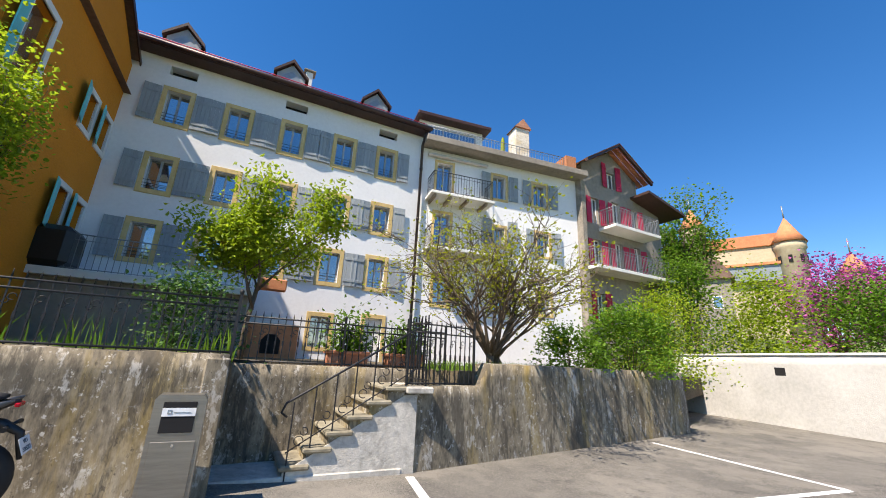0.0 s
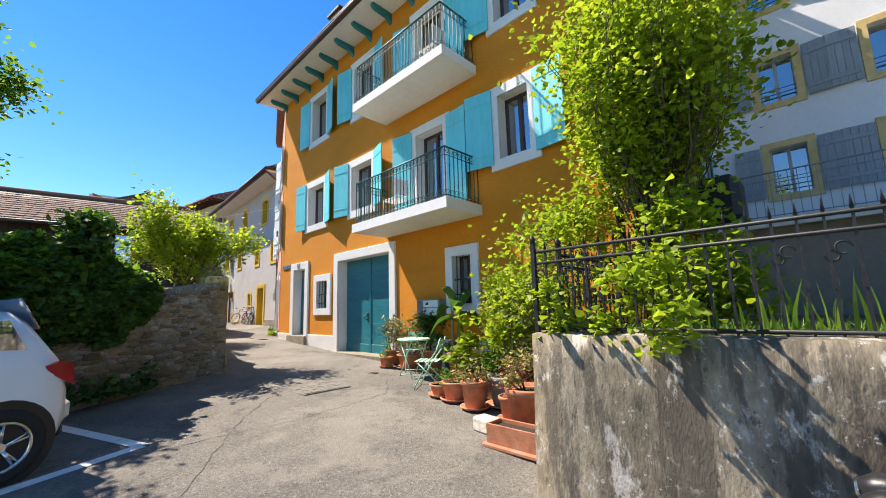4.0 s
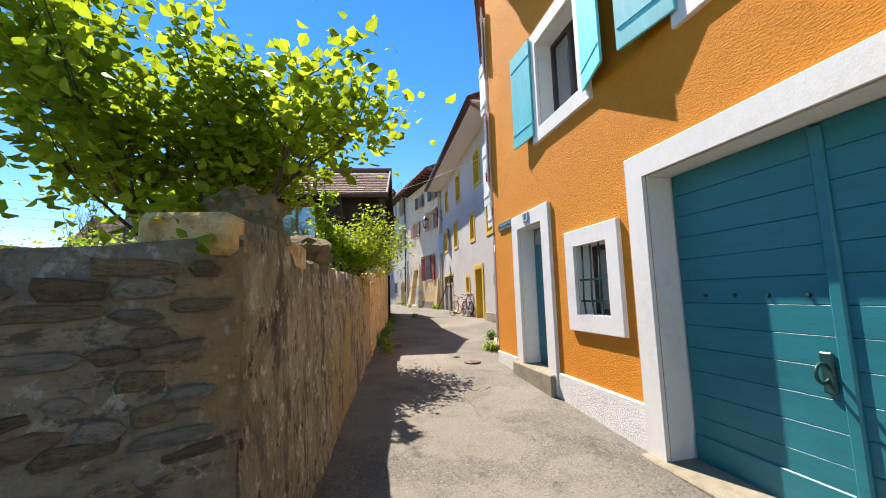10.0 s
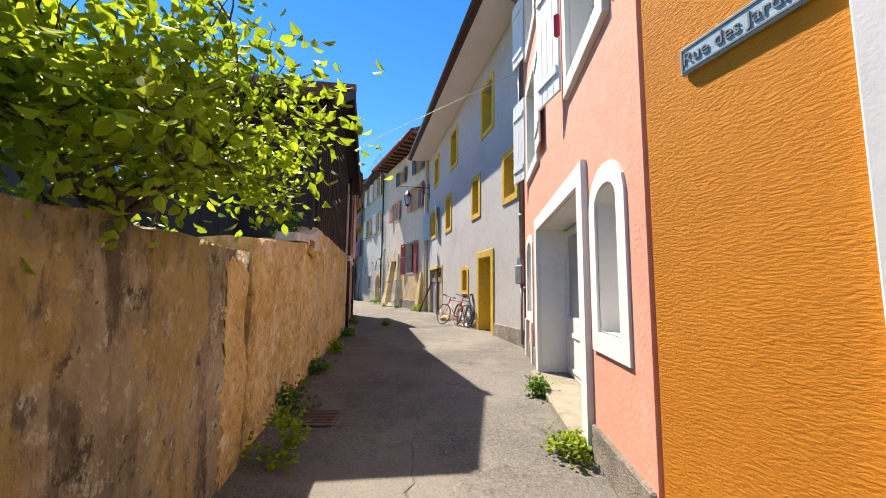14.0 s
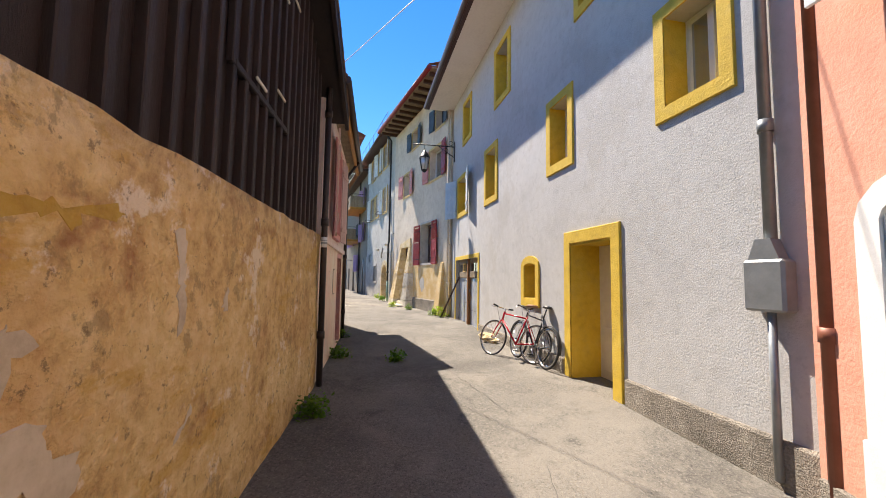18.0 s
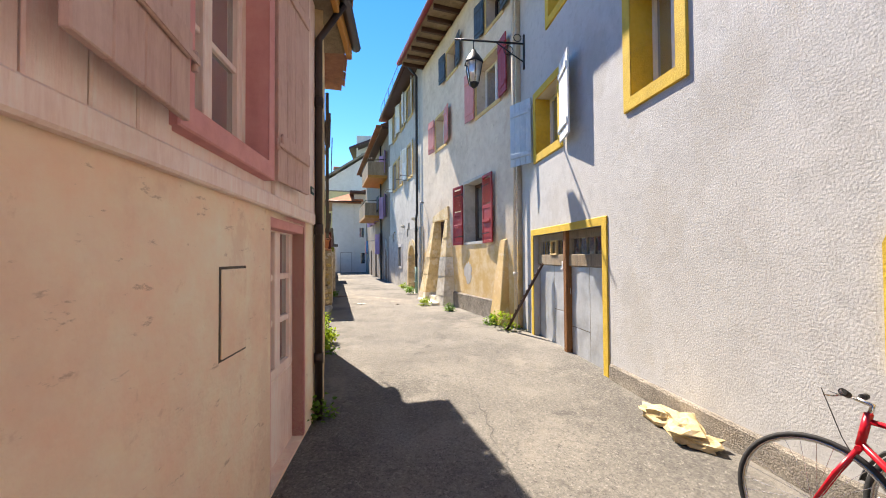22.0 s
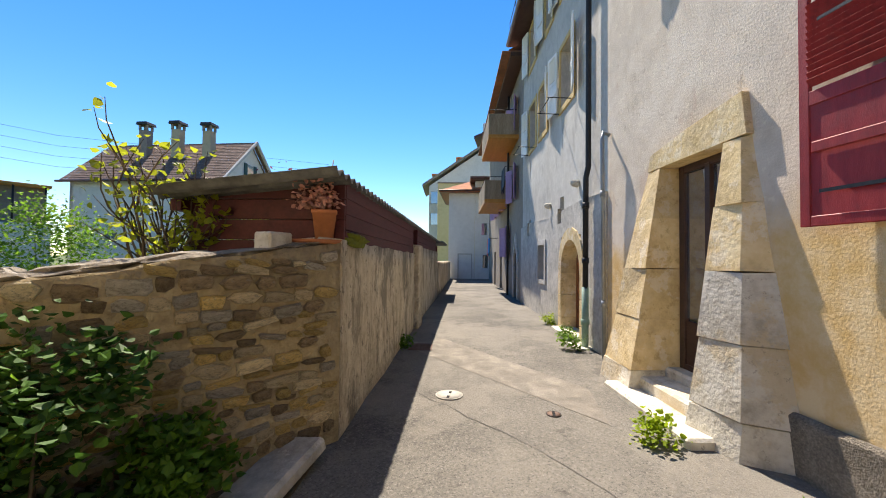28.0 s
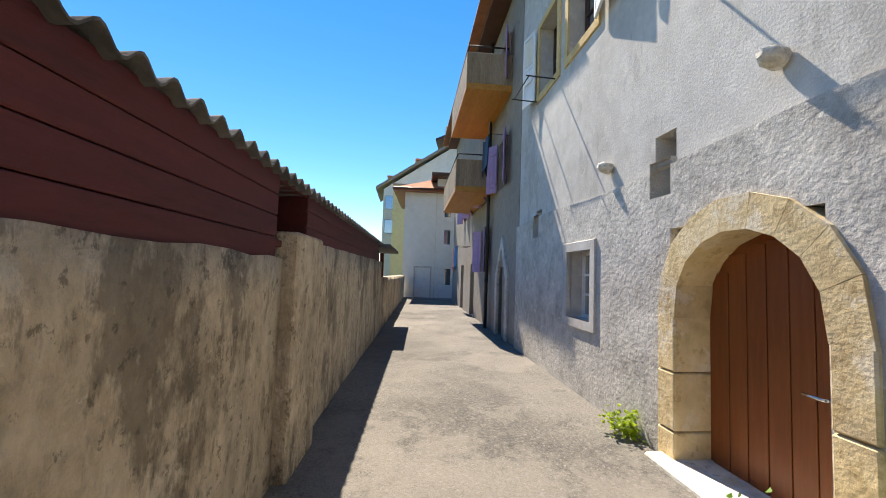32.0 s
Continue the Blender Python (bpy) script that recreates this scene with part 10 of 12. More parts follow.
# copings and stones of the two rubble walls
def stone_tone(name, a, b, c):
    return mat(name, a, b, c, rough=0.95, scale=8, big=2.2, bump=1.0, bump_scale=22, distance=0.035, rnd=0.35, spots=(0.3, 0.27, 0.23), spots_scale=6, spots_amount=0.6, spots_at=0.56, more=(((0.09, 0.077, 0.058), 9.0, 0.45, 0.57, (1, 1, 1)),))


grey_tone = stone_tone("grey_rubble", (0.44, 0.39, 0.31), (0.55, 0.5, 0.41), (0.23, 0.2, 0.155))
brown_tone = stone_tone("brown_rubble", (0.31, 0.225, 0.13), (0.41, 0.31, 0.19), (0.15, 0.108, 0.066))
ochre_tone = stone_tone("ochre_rubble", (0.66, 0.47, 0.17), (0.74, 0.58, 0.26), (0.38, 0.26, 0.1))
pale_tone = stone_tone("sandy_rubble", (0.66, 0.54, 0.33), (0.75, 0.63, 0.42), (0.36, 0.28, 0.17))
st_m = stone_meshes(grey_tone, 4, 3) + stone_meshes(M["rubble"], 3, 4) + stone_meshes(brown_tone, 4, 5)
lay_stones(wall_1, 3.3, 1.15, lambda s: garden_top(s) - 0.06, st_m, 0.095, 0.26, 0.042, 1, 0.1, 300, 0.12)
st_y = stone_meshes(ochre_tone, 4, 8) + stone_meshes(pale_tone, 3, 9) + stone_meshes(brown_tone, 3, 10) + stone_meshes(grey_tone, 2, 11)
lay_stones(gwe, 3.4, 1.95, lambda s: 3.54 - 0.14 * s, st_y, 0.082, 0.21, 0.05, 2, 0.05, 300)
random.seed(77)
for k in range(9):
    solid("coping_stone", rock(random.uniform(0.4, 0.62), 0.5, random.uniform(0.06, 0.11), 30 + k, 14, 6, 0.3), M["mortar"], "flat weathered coping stone on the rubble wall", "stone", mE @ Matrix.Translation((0.3 + 0.44 * k, -0.25, 3.53 - 0.14 * (0.3 + 0.44 * k))) @ pose(0, 0, 0, 0, 8, random.uniform(-8, 8)), "rubble wall coping")

# ---------- loose things along the lane ----------
def on_ground(x, y, rot=0.0, dz=0.0):
    return pose(x, y, gz(x, y) + dz, 0, 0, rot)


def pot(x, y, r, h, label, material, rot=0.0, saucer=True, group="flower pots", z=None):
    """A turned flower pot with a rolled rim and soil; its saucer lies under it."""
    base = (gz(x, y) if z is None else z)
    if saucer:
        solid("saucer", Shape().lathe([(r * 0.8, 0), (r * 1.08, 0.035), (r * 1.12, 0.05), (r * 1.03, 0.048), (r * 0.78, 0.02)], n=22), M["terracotta"], "round terracotta saucer under a flower pot", "saucer", pose(x, y, base + 0.004, 0, 0, rot), "pot saucers")
        base += 0.025
    root = thing("flower_pot", label, "flower pot", pose(x, y, base, 0, 0, rot), group)
    rim = h * 0.16
    part("body", Shape().lathe([(r * 0.68, 0), (r * 0.72, 0.01), (r * 0.93, h - rim), (r * 0.95, h - rim)], n=24), material, root)
    part("rim", Shape().lathe([(r * 0.94, h - rim), (r * 1.0, h - rim + 0.008), (r * 1.02, h - 0.01), (r * 0.99, h), (r * 0.88, h), (r * 0.86, h - 0.04)], n=24), material, root)
    part("soil", Shape().lathe([(r * 0.87, h - 0.05), (r * 0.6, h - 0.035), (0.01, h - 0.03)], n=16), M["soil"], root)
    return root, base + h - 0.04


def potted(x, y, r, h, label, plant_label, seed, material=None, leaf_mat=None, w=0.5, ph=0.6, leaf=0.07, n=500, slim=0.3, droop=0.0, saucer=True, z=None):
    root, top = pot(x, y, r, h, label, material or M["terracotta"], seed * 37 % 360, saucer, z=z)
    shrub(plant_label, x, y, top, w, ph, seed, leaf_mat or M["leaf_green"], leaf, n, "potted_plant", "plant", slim, None, droop)


M["glazed_green"] = mat("dark_green_glaze", (0.02, 0.085, 0.055), (0.03, 0.11, 0.07), (0.014, 0.06, 0.04), rough=0.3, scale=6, bump=0.1)
M["grey_pot"] = mat("grey_stone_pot", (0.26, 0.25, 0.23), (0.33, 0.32, 0.3), (0.18, 0.17, 0.155), rough=0.9, scale=12, bump=0.4)
M["leaf_olive"] = mat("grey_olive_leaf", (0.20, 0.225, 0.10), (0.28, 0.3, 0.15), (0.11, 0.13, 0.055), rough=0.55, scale=3, bump=0, rnd=0.3, leaf=0.3)
M["leaf_straw"] = mat("straw_green_leaf", (0.36, 0.30, 0.10), (0.46, 0.39, 0.16), (0.22, 0.2, 0.06), rough=0.6, scale=3, bump=0, rnd=0.3, leaf=0.3)
M["banana"] = mat("banana_leaf", (0.07, 0.17, 0.02), (0.13, 0.26, 0.03), (0.045, 0.11, 0.014), rough=0.4, scale=7, big=1, bump=0.25, bump_scale=25, stretch=(1, 1, 1), leaf=0.35)

potted(-13.45, 2.56, 0.15, 0.2, "small terracotta pot with a young shoot", "small green seedling in its pot", 11, w=0.26, ph=0.32, leaf=0.07, n=90)
potted(-13.86, 2.78, 0.2, 0.3, "pale terracotta pot beside the garage door", "straggly oleander with narrow leaves", 12, leaf_mat=M["leaf_olive"], w=0.7, ph=0.75, leaf=0.13, n=420, slim=0.12)
potted(-13.2, 3.05, 0.3, 0.28, "wide terracotta bowl with an oleander", "straw-green oleander with narrow leaves", 13, leaf_mat=M["leaf_straw"], w=0.95, ph=0.85, leaf=0.14, n=520, slim=0.11)
potted(-12.72, 3.42, 0.25, 0.42, "large round terracotta pot by the wall", "glossy dark green camellia bush", 14, leaf_mat=M["leaf_dark"], w=0.8, ph=0.85, leaf=0.11, n=420, slim=0.35)
potted(-12.18, 3.66, 0.17, 0.26, "dark green glazed pot by the plinth", "small leafy green pot plant", 15, M["glazed_green"], w=0.4, ph=0.4, leaf=0.08, n=160)
potted(-11.08, 3.68, 0.26, 0.34, "wide dark green glazed pot", "tangled straw-green rosemary in a pot", 16, M["glazed_green"], M["leaf_straw"], 0.62, 0.45, 0.07, 500, 0.12)
potted(-10.85, 4.18, 0.24, 0.36, "terracotta pot against the orange wall", "citrus bush with bright yellow-green leaves", 17, leaf_mat=M["leaf_lime"], w=0.95, ph=1.4, leaf=0.12, n=1300, slim=0.4)
potted(-10.74, 3.36, 0.19, 0.3, "round terracotta pot filled with moss", "slim citrus shoot with bright leaves", 28, leaf_mat=M["leaf_lime"], w=0.5, ph=0.95, leaf=0.13, n=200, slim=0.4)
potted(-10.72, 2.98, 0.2, 0.17, "wide low terracotta bowl", "few green seedlings in a bowl", 27, w=0.3, ph=0.16, leaf=0.05, n=80)
potted(-10.42, 3.1, 0.22, 0.26, "terracotta pot on a saucer", "low tuft of green herbs", 18, leaf_mat=M["leaf_green"], w=0.4, ph=0.16, leaf=0.05, n=260)
potted(-9.92, 3.2, 0.19, 0.36, "tall terracotta pot with a rolled rim", "yellowish green tuft of grass", 19, leaf_mat=M["leaf_straw"], w=0.42, ph=0.3, leaf=0.08, n=220, slim=0.12)
potted(-10.38, 3.68, 0.22, 0.24, "grey stone bowl among the pots", "grassy green plant in a bowl", 20, M["grey_pot"], M["leaf_green"], 0.55, 0.4, 0.09, 420, 0.14)
potted(-9.9, 3.68, 0.27, 0.4, "large weathered grey pot", "tall yellow-green bamboo bush", 21, M["grey_pot"], M["leaf_lime"], 0.8, 1.5, 0.1, 1000, 0.22)
potted(-10.1, 4.2, 0.24, 0.36, "terracotta pot by the orange wall", "dense yellow-green laurel bush", 22, leaf_mat=M["leaf_lime"], w=1.0, ph=1.5, leaf=0.1, n=1300, slim=0.4)
potted(-9.35, 4.05, 0.26, 0.4, "terracotta pot behind the other pots", "grey-green olive shrub in its pot", 23, leaf_mat=M["leaf_olive"], w=1.15, ph=1.9, leaf=0.07, n=1500, slim=0.22)
potted(-8.78, 3.42, 0.28, 0.5, "big pale pink terracotta pot", "dry brown and green trailing plant", 24, leaf_mat=M["leaf_straw"], w=0.6, ph=0.4, leaf=0.06, n=420, slim=0.3)
potted(-9.3, 3.45, 0.17, 0.28, "small terracotta pot in the row", "reddish brown leafy shoot in a pot", 25, leaf_mat=M["leaf_red"], w=0.4, ph=0.45, leaf=0.07, n=160)
# long trough on its tray
tr_m = on_ground(-8.45, 3.08, 28)
tr = thing("flower_trough", "long rectangular terracotta trough on a tray", "flower trough", tr_m)
part("tray", Shape().box(-0.36, 0.36, -0.17, 0.17, 0.004, 0.05, 0.012), M["terracotta"], tr)
tb = Shape().box(-0.32, 0.32, -0.13, -0.11, 0.05, 0.24, 0.004).box(-0.32, 0.32, 0.11, 0.13, 0.05, 0.24, 0.004).box(-0.32, -0.3, -0.11, 0.11, 0.05, 0.24, 0.004).box(0.3, 0.32, -0.11, 0.11, 0.05, 0.24, 0.004).box(-0.3, 0.3, -0.11, 0.11, 0.05, 0.08)
part("body", tb, M["terracotta"], tr)
part("soil", Shape().box(-0.298, 0.298, -0.108, 0.108, 0.081, 0.2), M["soil"], tr)
solid("stone_block", Shape().box(-0.16, 0.16, -0.1, 0.1, 0, 0.16, 0.02), M["white_stone"], "pale stone block among the pots", "stone", on_ground(-9.05, 3.0, 20))

# banana plant tied to a stake
bx_, by_ = -11.78, 3.68
_, btop = pot(bx_, by_, 0.25, 0.46, "large terracotta pot with a ribbed rim", M["terracotta"])
ban = thing("banana_plant", "young banana plant with torn broad leaves", "plant", pose(bx_, by_, btop))
part("stem", Shape().path([(0.05, 0, -0.03), (0.04, 0.02, 0.35), (0.02, 0.0, 0.75), (0, 0, 0.95)], [0.06, 0.05, 0.04, 0.03], 10), M["leaf_lime"], ban)


def broad_leaf(az, length, width, rise, fall, z0, twist=0.0):
    """A long drooping blade with a channelled midrib and torn edges."""
    rnd = random.Random(int(az))
    sh = Shape()
    n = 14
    ca, sa = math.cos(radians(az)), math.sin(radians(az))
    rows_ = []
    for i in range(n + 1):
        t = i / n
        out = length * t * (1 - 0.18 * t)
        z = z0 + rise * math.sin(t * 1.9) - fall * t * t
        w = width * (math.sin(min(1, t * 1.08 + 0.03) * math.pi) ** 0.6 if 0.12 < t else t * 2.0) * (rnd.uniform(0.8, 1.0)) + 0.012
        c = Vector((ca * out, sa * out, z))
        s = Vector((-sa, ca, twist)) * w
        rows_.append((c + s + Vector((0, 0, 0.16 * w)), c + s * 0.5 + Vector((0, 0, 0.09 * w)), c, c - s * 0.5 + Vector((0, 0, 0.09 * w)), c - s + Vector((0, 0, 0.16 * w))))
    for r in rows_:
        sh.v += [tuple(p) for p in r]
    for i in range(n):
        for j in range(4):
            k = i * 5 + j
            sh.smooth.add(len(sh.f))
            sh.f.append((k, k + 1, k + 6, k + 5))
    return sh


for az, ln_, wd, ri, fa, z0, tw in ((200, 0.9, 0.12, 0.35, 0.5, 0.75, 0.3), (330, 0.8, 0.12, 0.3, 0.3, 0.85, -0.3), (120, 0.7, 0.12, 0.45, 0.15, 0.85, 0.2), (255, 0.75, 0.13, 0.25, 0.6, 0.6, 0.4), (20, 0.7, 0.13, 0.35, 0.55, 0.65, 0.0), (290, 0.5, 0.09, 0.35, 0.0, 0.9, 0.5)):
    part("leaf", broad_leaf(az, ln_, wd, ri, fa, z0, tw), M["banana"], ban)
solid("stake", Shape().path([(0, 0, -0.05), (0.01, -0.01, 0.7), (0.0, 0.01, 1.1)], 0.028, 8), M["old_wood"], "thick wooden stake standing in the banana pot", "stake", pose(bx_ - 0.08, by_ - 0.1, btop))

# ---------- bistro table and chairs ----------
tbl = thing("bistro_table", "round mint green folding metal garden table", "table", on_ground(-12.33, 2.92, 20))
part("tabletop", Shape().lathe([(0.30, 0.70), (0.315, 0.69), (0.325, 0.7), (0.325, 0.715), (0.31, 0.722), (0.01, 0.724)], n=36), M["mint"], tbl)
for sy in (-0.2, 0.2):
    for sx in (-1, 1):
        part("leg", Shape().path([(sx * 0.24, sy * (1.0 if sx > 0 else 0.93), 0.008), (-sx * 0.2, sy * (1.0 if sx > 0 else 0.93), 0.69)], 0.010, 8), M["mint"], tbl)
for sx in (-0.24, 0.24):
    part("stretcher", Shape().path([(sx, -0.19, 0.012), (sx, 0.19, 0.012)], 0.009, 8), M["mint"], tbl)
for sx in (-0.2, 0.2):
    part("bearer", Shape().box(sx - 0.012, sx + 0.012, -0.2, 0.2, 0.684, 0.698), M["mint"], tbl)


def bistro_chair(m, label):
    ch = thing("folding_chair", label, "chair", m, "bistro chairs")
    for sx in (-0.2, 0.2):
        part("leg", Shape().path([(sx, 0.25, 0.008), (sx, 0.05, 0.36), (sx, -0.15, 0.62), (sx, -0.23, 0.84)], 0.011, 8), M["mint"], ch)
        part("leg", Shape().path([(sx * 0.9, -0.27, 0.008), (sx * 0.9, 0.2, 0.44)], 0.010, 8), M["mint"], ch)
    for k in range(5):
        y = -0.16 + 0.085 * k
        part("seat_slat", Shape().box(-0.2, 0.2, y, y + 0.062, 0.446, 0.456, 0.004), M["mint"], ch)
    for k, z in enumerate((0.66, 0.75)):
        y = -0.165 - 0.035 * k
        part("back_slat", Shape().box(-0.205, 0.205, -0.006, 0.006, -0.035, 0.04, 0.004, Matrix.Translation((0, y, z)) @ pose(0, 0, 0, 20)), M["mint"], ch)
    for y in (0.25, -0.27):
        part("foot_bar", Shape().path([(-0.19, y, 0.06), (0.19, y, 0.06)], 0.008, 6), M["mint"], ch)
    return ch


bistro_chair(on_ground(-11.35, 2.98, 150), "mint green slatted folding chair pulled from the table")
bistro_chair(on_ground(-12.88, 3.1, -112), "mint green slatted folding chair pushed to the table")


# ---------- wheels ----------
def wheel(parent, c, R, r, spokes, name="wheel", axis=(0, 1, 0), rim_mat=None, hub=0.02, spoke_r=0.0016):
    """Tyre, rim, hub and spokes round an axle along y."""
    w = part(name, Shape().ring(c, axis, R - r, r, 36, 8), M["rubber"], parent)
    part("rim", Shape().ring(c, axis, R - 2.1 * r, r * 0.75, 36, 6), rim_mat or M["chrome"], w)
    part("hub", Shape().tube(Vector(c) - Vector(axis) * 0.045, Vector(c) + Vector(axis) * 0.045, hub, n=10), M["chrome"], w)
    sp = Shape()
    for i in range(spokes):
        t = 2 * math.pi * i / spokes
        o = Vector((math.cos(t + (0.12 if i % 2 else -0.12)) * hub, 0, math.sin(t + (0.12 if i % 2 else -0.12)) * hub))
        e = Vector((math.cos(t), 0, math.sin(t))) * (R - 2.3 * r)
        sp.tube(Vector(c) + o + Vector((0, 0.03 * (-1) ** i, 0)), Vector(c) + e, spoke_r, n=4, caps=False)
    part("spokes", sp, M["chrome"], w)
    return w


def bicycle(m, label, frame_mat, saddle_mat, guards, city):
    """A bicycle along +x (front) with its wheels on z = 0, upright in its own axes."""
    b = thing("bicycle", label, "bicycle", m, "leaning bicycles")
    R = 0.338
    rear, front = Vector((-0.5, 0, R)), Vector((0.5, 0, R))
    wheel(b, front, R, 0.015 if not city else 0.02, 28, "front_wheel")
    wheel(b, rear, R, 0.015 if not city else 0.02, 28, "rear_wheel")
    bb, st, hd0, hd1 = Vector((-0.08, 0, 0.28)), Vector((-0.25, 0, 0.80)), Vector((0.34, 0, 0.70)), Vector((0.31, 0, 0.83))
    fr = Shape()
    for p, q, r in ((bb, st, 0.015), (bb, hd0, 0.017), (st - Vector((-0.01, 0, 0.04)), hd1 - Vector((0, 0, 0.02)), 0.014), (hd0 - Vector((0, 0, 0.02)), hd1 + Vector((0, 0, 0.02)), 0.019)):
        fr.tube(p, q, r, n=8)
    for s in (-0.05, 0.05):
        fr.tube(bb + Vector((0, s * 0.5, 0)), rear + Vector((0, s, 0)), 0.009, n=6)
        fr.tube(st - Vector((0, -s * 0.3, 0.06)), rear + Vector((0, s, 0)), 0.007, n=6)
    part("frame", fr, frame_mat, b)
    fk = Shape()
    for s in (-0.05, 0.05):
        fk.path([hd0 + Vector((0, s * 0.7, -0.03)), Vector((0.42, s, 0.52)), front + Vector((0, s, 0))], [0.012, 0.011, 0.008], 6)
    fk.tube(hd0 + Vector((0, -0.05, -0.03)), hd0 + Vector((0, 0.05, -0.03)), 0.014, n=6)
    part("fork", fk, frame_mat if not city else M["chrome"], b)
    sp_top = st + (st - bb).normalized() * 0.17
    part("seat_post", Shape().tube(st - (st - bb).normalized() * 0.05, sp_top, 0.012, n=8), M["chrome"] if not city else M["black_plastic"], b)
    sd = Shape().lathe([(0.02, -0.01), (0.5, 0.0), (0.52, 0.18), (0.42, 0.35), (0.05, 0.42)], n=14)
    saddle = Shape()
    for v in sd.v:
        wx = v[0] * 0.26
        k = 0.15 if v[0] < 0 else 0.15 - 0.2 * v[0]
        saddle.v.append((sp_top.x + wx, v[1] * max(0.04, k), sp_top.z + 0.01 + v[2] * 0.12))
    saddle.f, saddle.smooth = sd.f, sd.smooth
    part("saddle", saddle, saddle_mat, b)
    stem = hd1 + Vector((0.05, 0, 0.08))
    part("stem", Shape().path([hd1, hd1 + Vector((-0.012, 0, 0.06)), stem], 0.013, 8), M["chrome"], b)
    hb = Shape()
    if city:
        hb.path([stem + Vector((-0.16, -0.27, 0.04)), stem + Vector((-0.02, -0.2, 0.05)), stem, stem + Vector((-0.02, 0.2, 0.05)), stem + Vector((-0.16, 0.27, 0.04))], 0.011, 8)
    else:
        hb.path([stem + Vector((0, -0.28, 0.02)), stem + Vector((0.01, -0.1, 0)), stem, stem + Vector((0.01, 0.1, 0)), stem + Vector((0, 0.28, 0.02))], 0.011, 8)
    part("handlebar", hb, M["black_plastic"] if city else M["chrome"], b)
    for s in (-1, 1):
        e = stem + (Vector((-0.16, s * 0.27, 0.04)) if city else Vector((0, s * 0.28, 0.02)))
        q = e + (Vector((0.09, -s * 0.05, 0)) if city else Vector((0, -s * 0.11, -0.01)))
        part("grip", Shape().tube(e, q, 0.017, n=8), M["rubber"], b)
        part("brake_lever", Shape().path([q, q + Vector((0.05, s * 0.03, -0.02)), e + Vector((0.06, -s * 0.01, -0.03))], 0.005, 5), M["chrome"], b)
    cr = part("chainring", Shape().ring(bb + Vector((0, -0.05, 0)), (0, 1, 0), 0.085, 0.006, 24, 5), M["chrome"], b)
    for s, a in ((-1, 40), (1, 220)):
        d = Vector((math.cos(radians(a)), 0, math.sin(radians(a)))) * 0.17
        part("crank", Shape().tube(bb + Vector((0, s * 0.06, 0)), bb + d + Vector((0, s * 0.07, 0)), 0.009, n=6), M["chrome"], b)
        part("pedal", Shape().box(-0.04, 0.04, -0.04, 0.04, -0.012, 0.012, 0.005, Matrix.Translation(bb + d + Vector((0, s * 0.12, 0)))), M["black_plastic"], b)
    chn = Shape()
    for z in (0.085, -0.085):
        chn.tube(bb + Vector((0, -0.05, z)), rear + Vector((0, -0.05, z * 0.45)), 0.004, n=4)
    part("chain", chn, M["pipe_dark"], b)
    part("cable", Shape().path([stem + Vector((0.04, 0.1, 0)), stem + Vector((0.12, 0.05, 0.02)), hd0 + Vector((0.06, 0.02, 0)), hd0 + Vector((0.02, 0, -0.08))], 0.003, 4), M["black_plastic"], b)
    if guards:
        for c, a0 in ((front, 0.02), (rear, 0.08)):
            g = Shape()
            n = 18
            for i in range(n + 1):
                t = 2 * math.pi * (a0 + 0.44 * i / n)
                o = Vector((math.cos(t), 0, math.sin(t)))
                for y, rr in ((-0.025, 0.352), (0.0, 0.365), (0.025, 0.352), (0.0, 0.36)):
                    g.v.append(tuple(c + o * rr + Vector((0, y, 0))))
            for i in range(n):
                for j in range(4):
                    k = i * 4
                    g.f.append((k + j, k + (j + 1) % 4, k + 4 + (j + 1) % 4, k + 4 + j))
            part("mudguard", g, M["black_plastic"], b)
        part("stand", Shape().path([(-0.3, 0.03, 0.26), (-0.36, 0.1, 0.03)], 0.009, 6), M["pipe_dark"], b)
    return b


def leaning(rear_xy, front_xy, lean):
    a, b = Vector(rear_xy), Vector(front_xy)
    c = (a + b) / 2
    return pose(c.x, c.y, gz(c.x, c.y), 0, 0, math.degrees(math.atan2(b.y - a.y, b.x - a.x))) @ pose(0, 0, 0, lean)


bicycle(leaning((-29.38, -2.72), (-30.0, -3.5), 14), "red sports bicycle with thin tyres leaning on another bicycle", M["bike_red"], M["leather"], False, False)
bicycle(leaning((-29.06, -2.52), (-29.95, -3.02), 10), "black city bicycle with mudguards leaning on the white wall", M["black_plastic"], M["black_plastic"], True, True)
for k, (x, y, s) in enumerate(((-31.5, -3.68, 0.19), (-31.75, -3.82, 0.15), (-31.3, -3.6, 0.12))):
    sh = rock(s * 2.6, s * 1.5, s * 1.0, k + 5, amp=0.5)
    solid("field_stone", sh, M["limestone"], "rough yellow stone lying against the white wall", "stone", on_ground(x, y, 30 * k, -0.01), "stones by the wall")

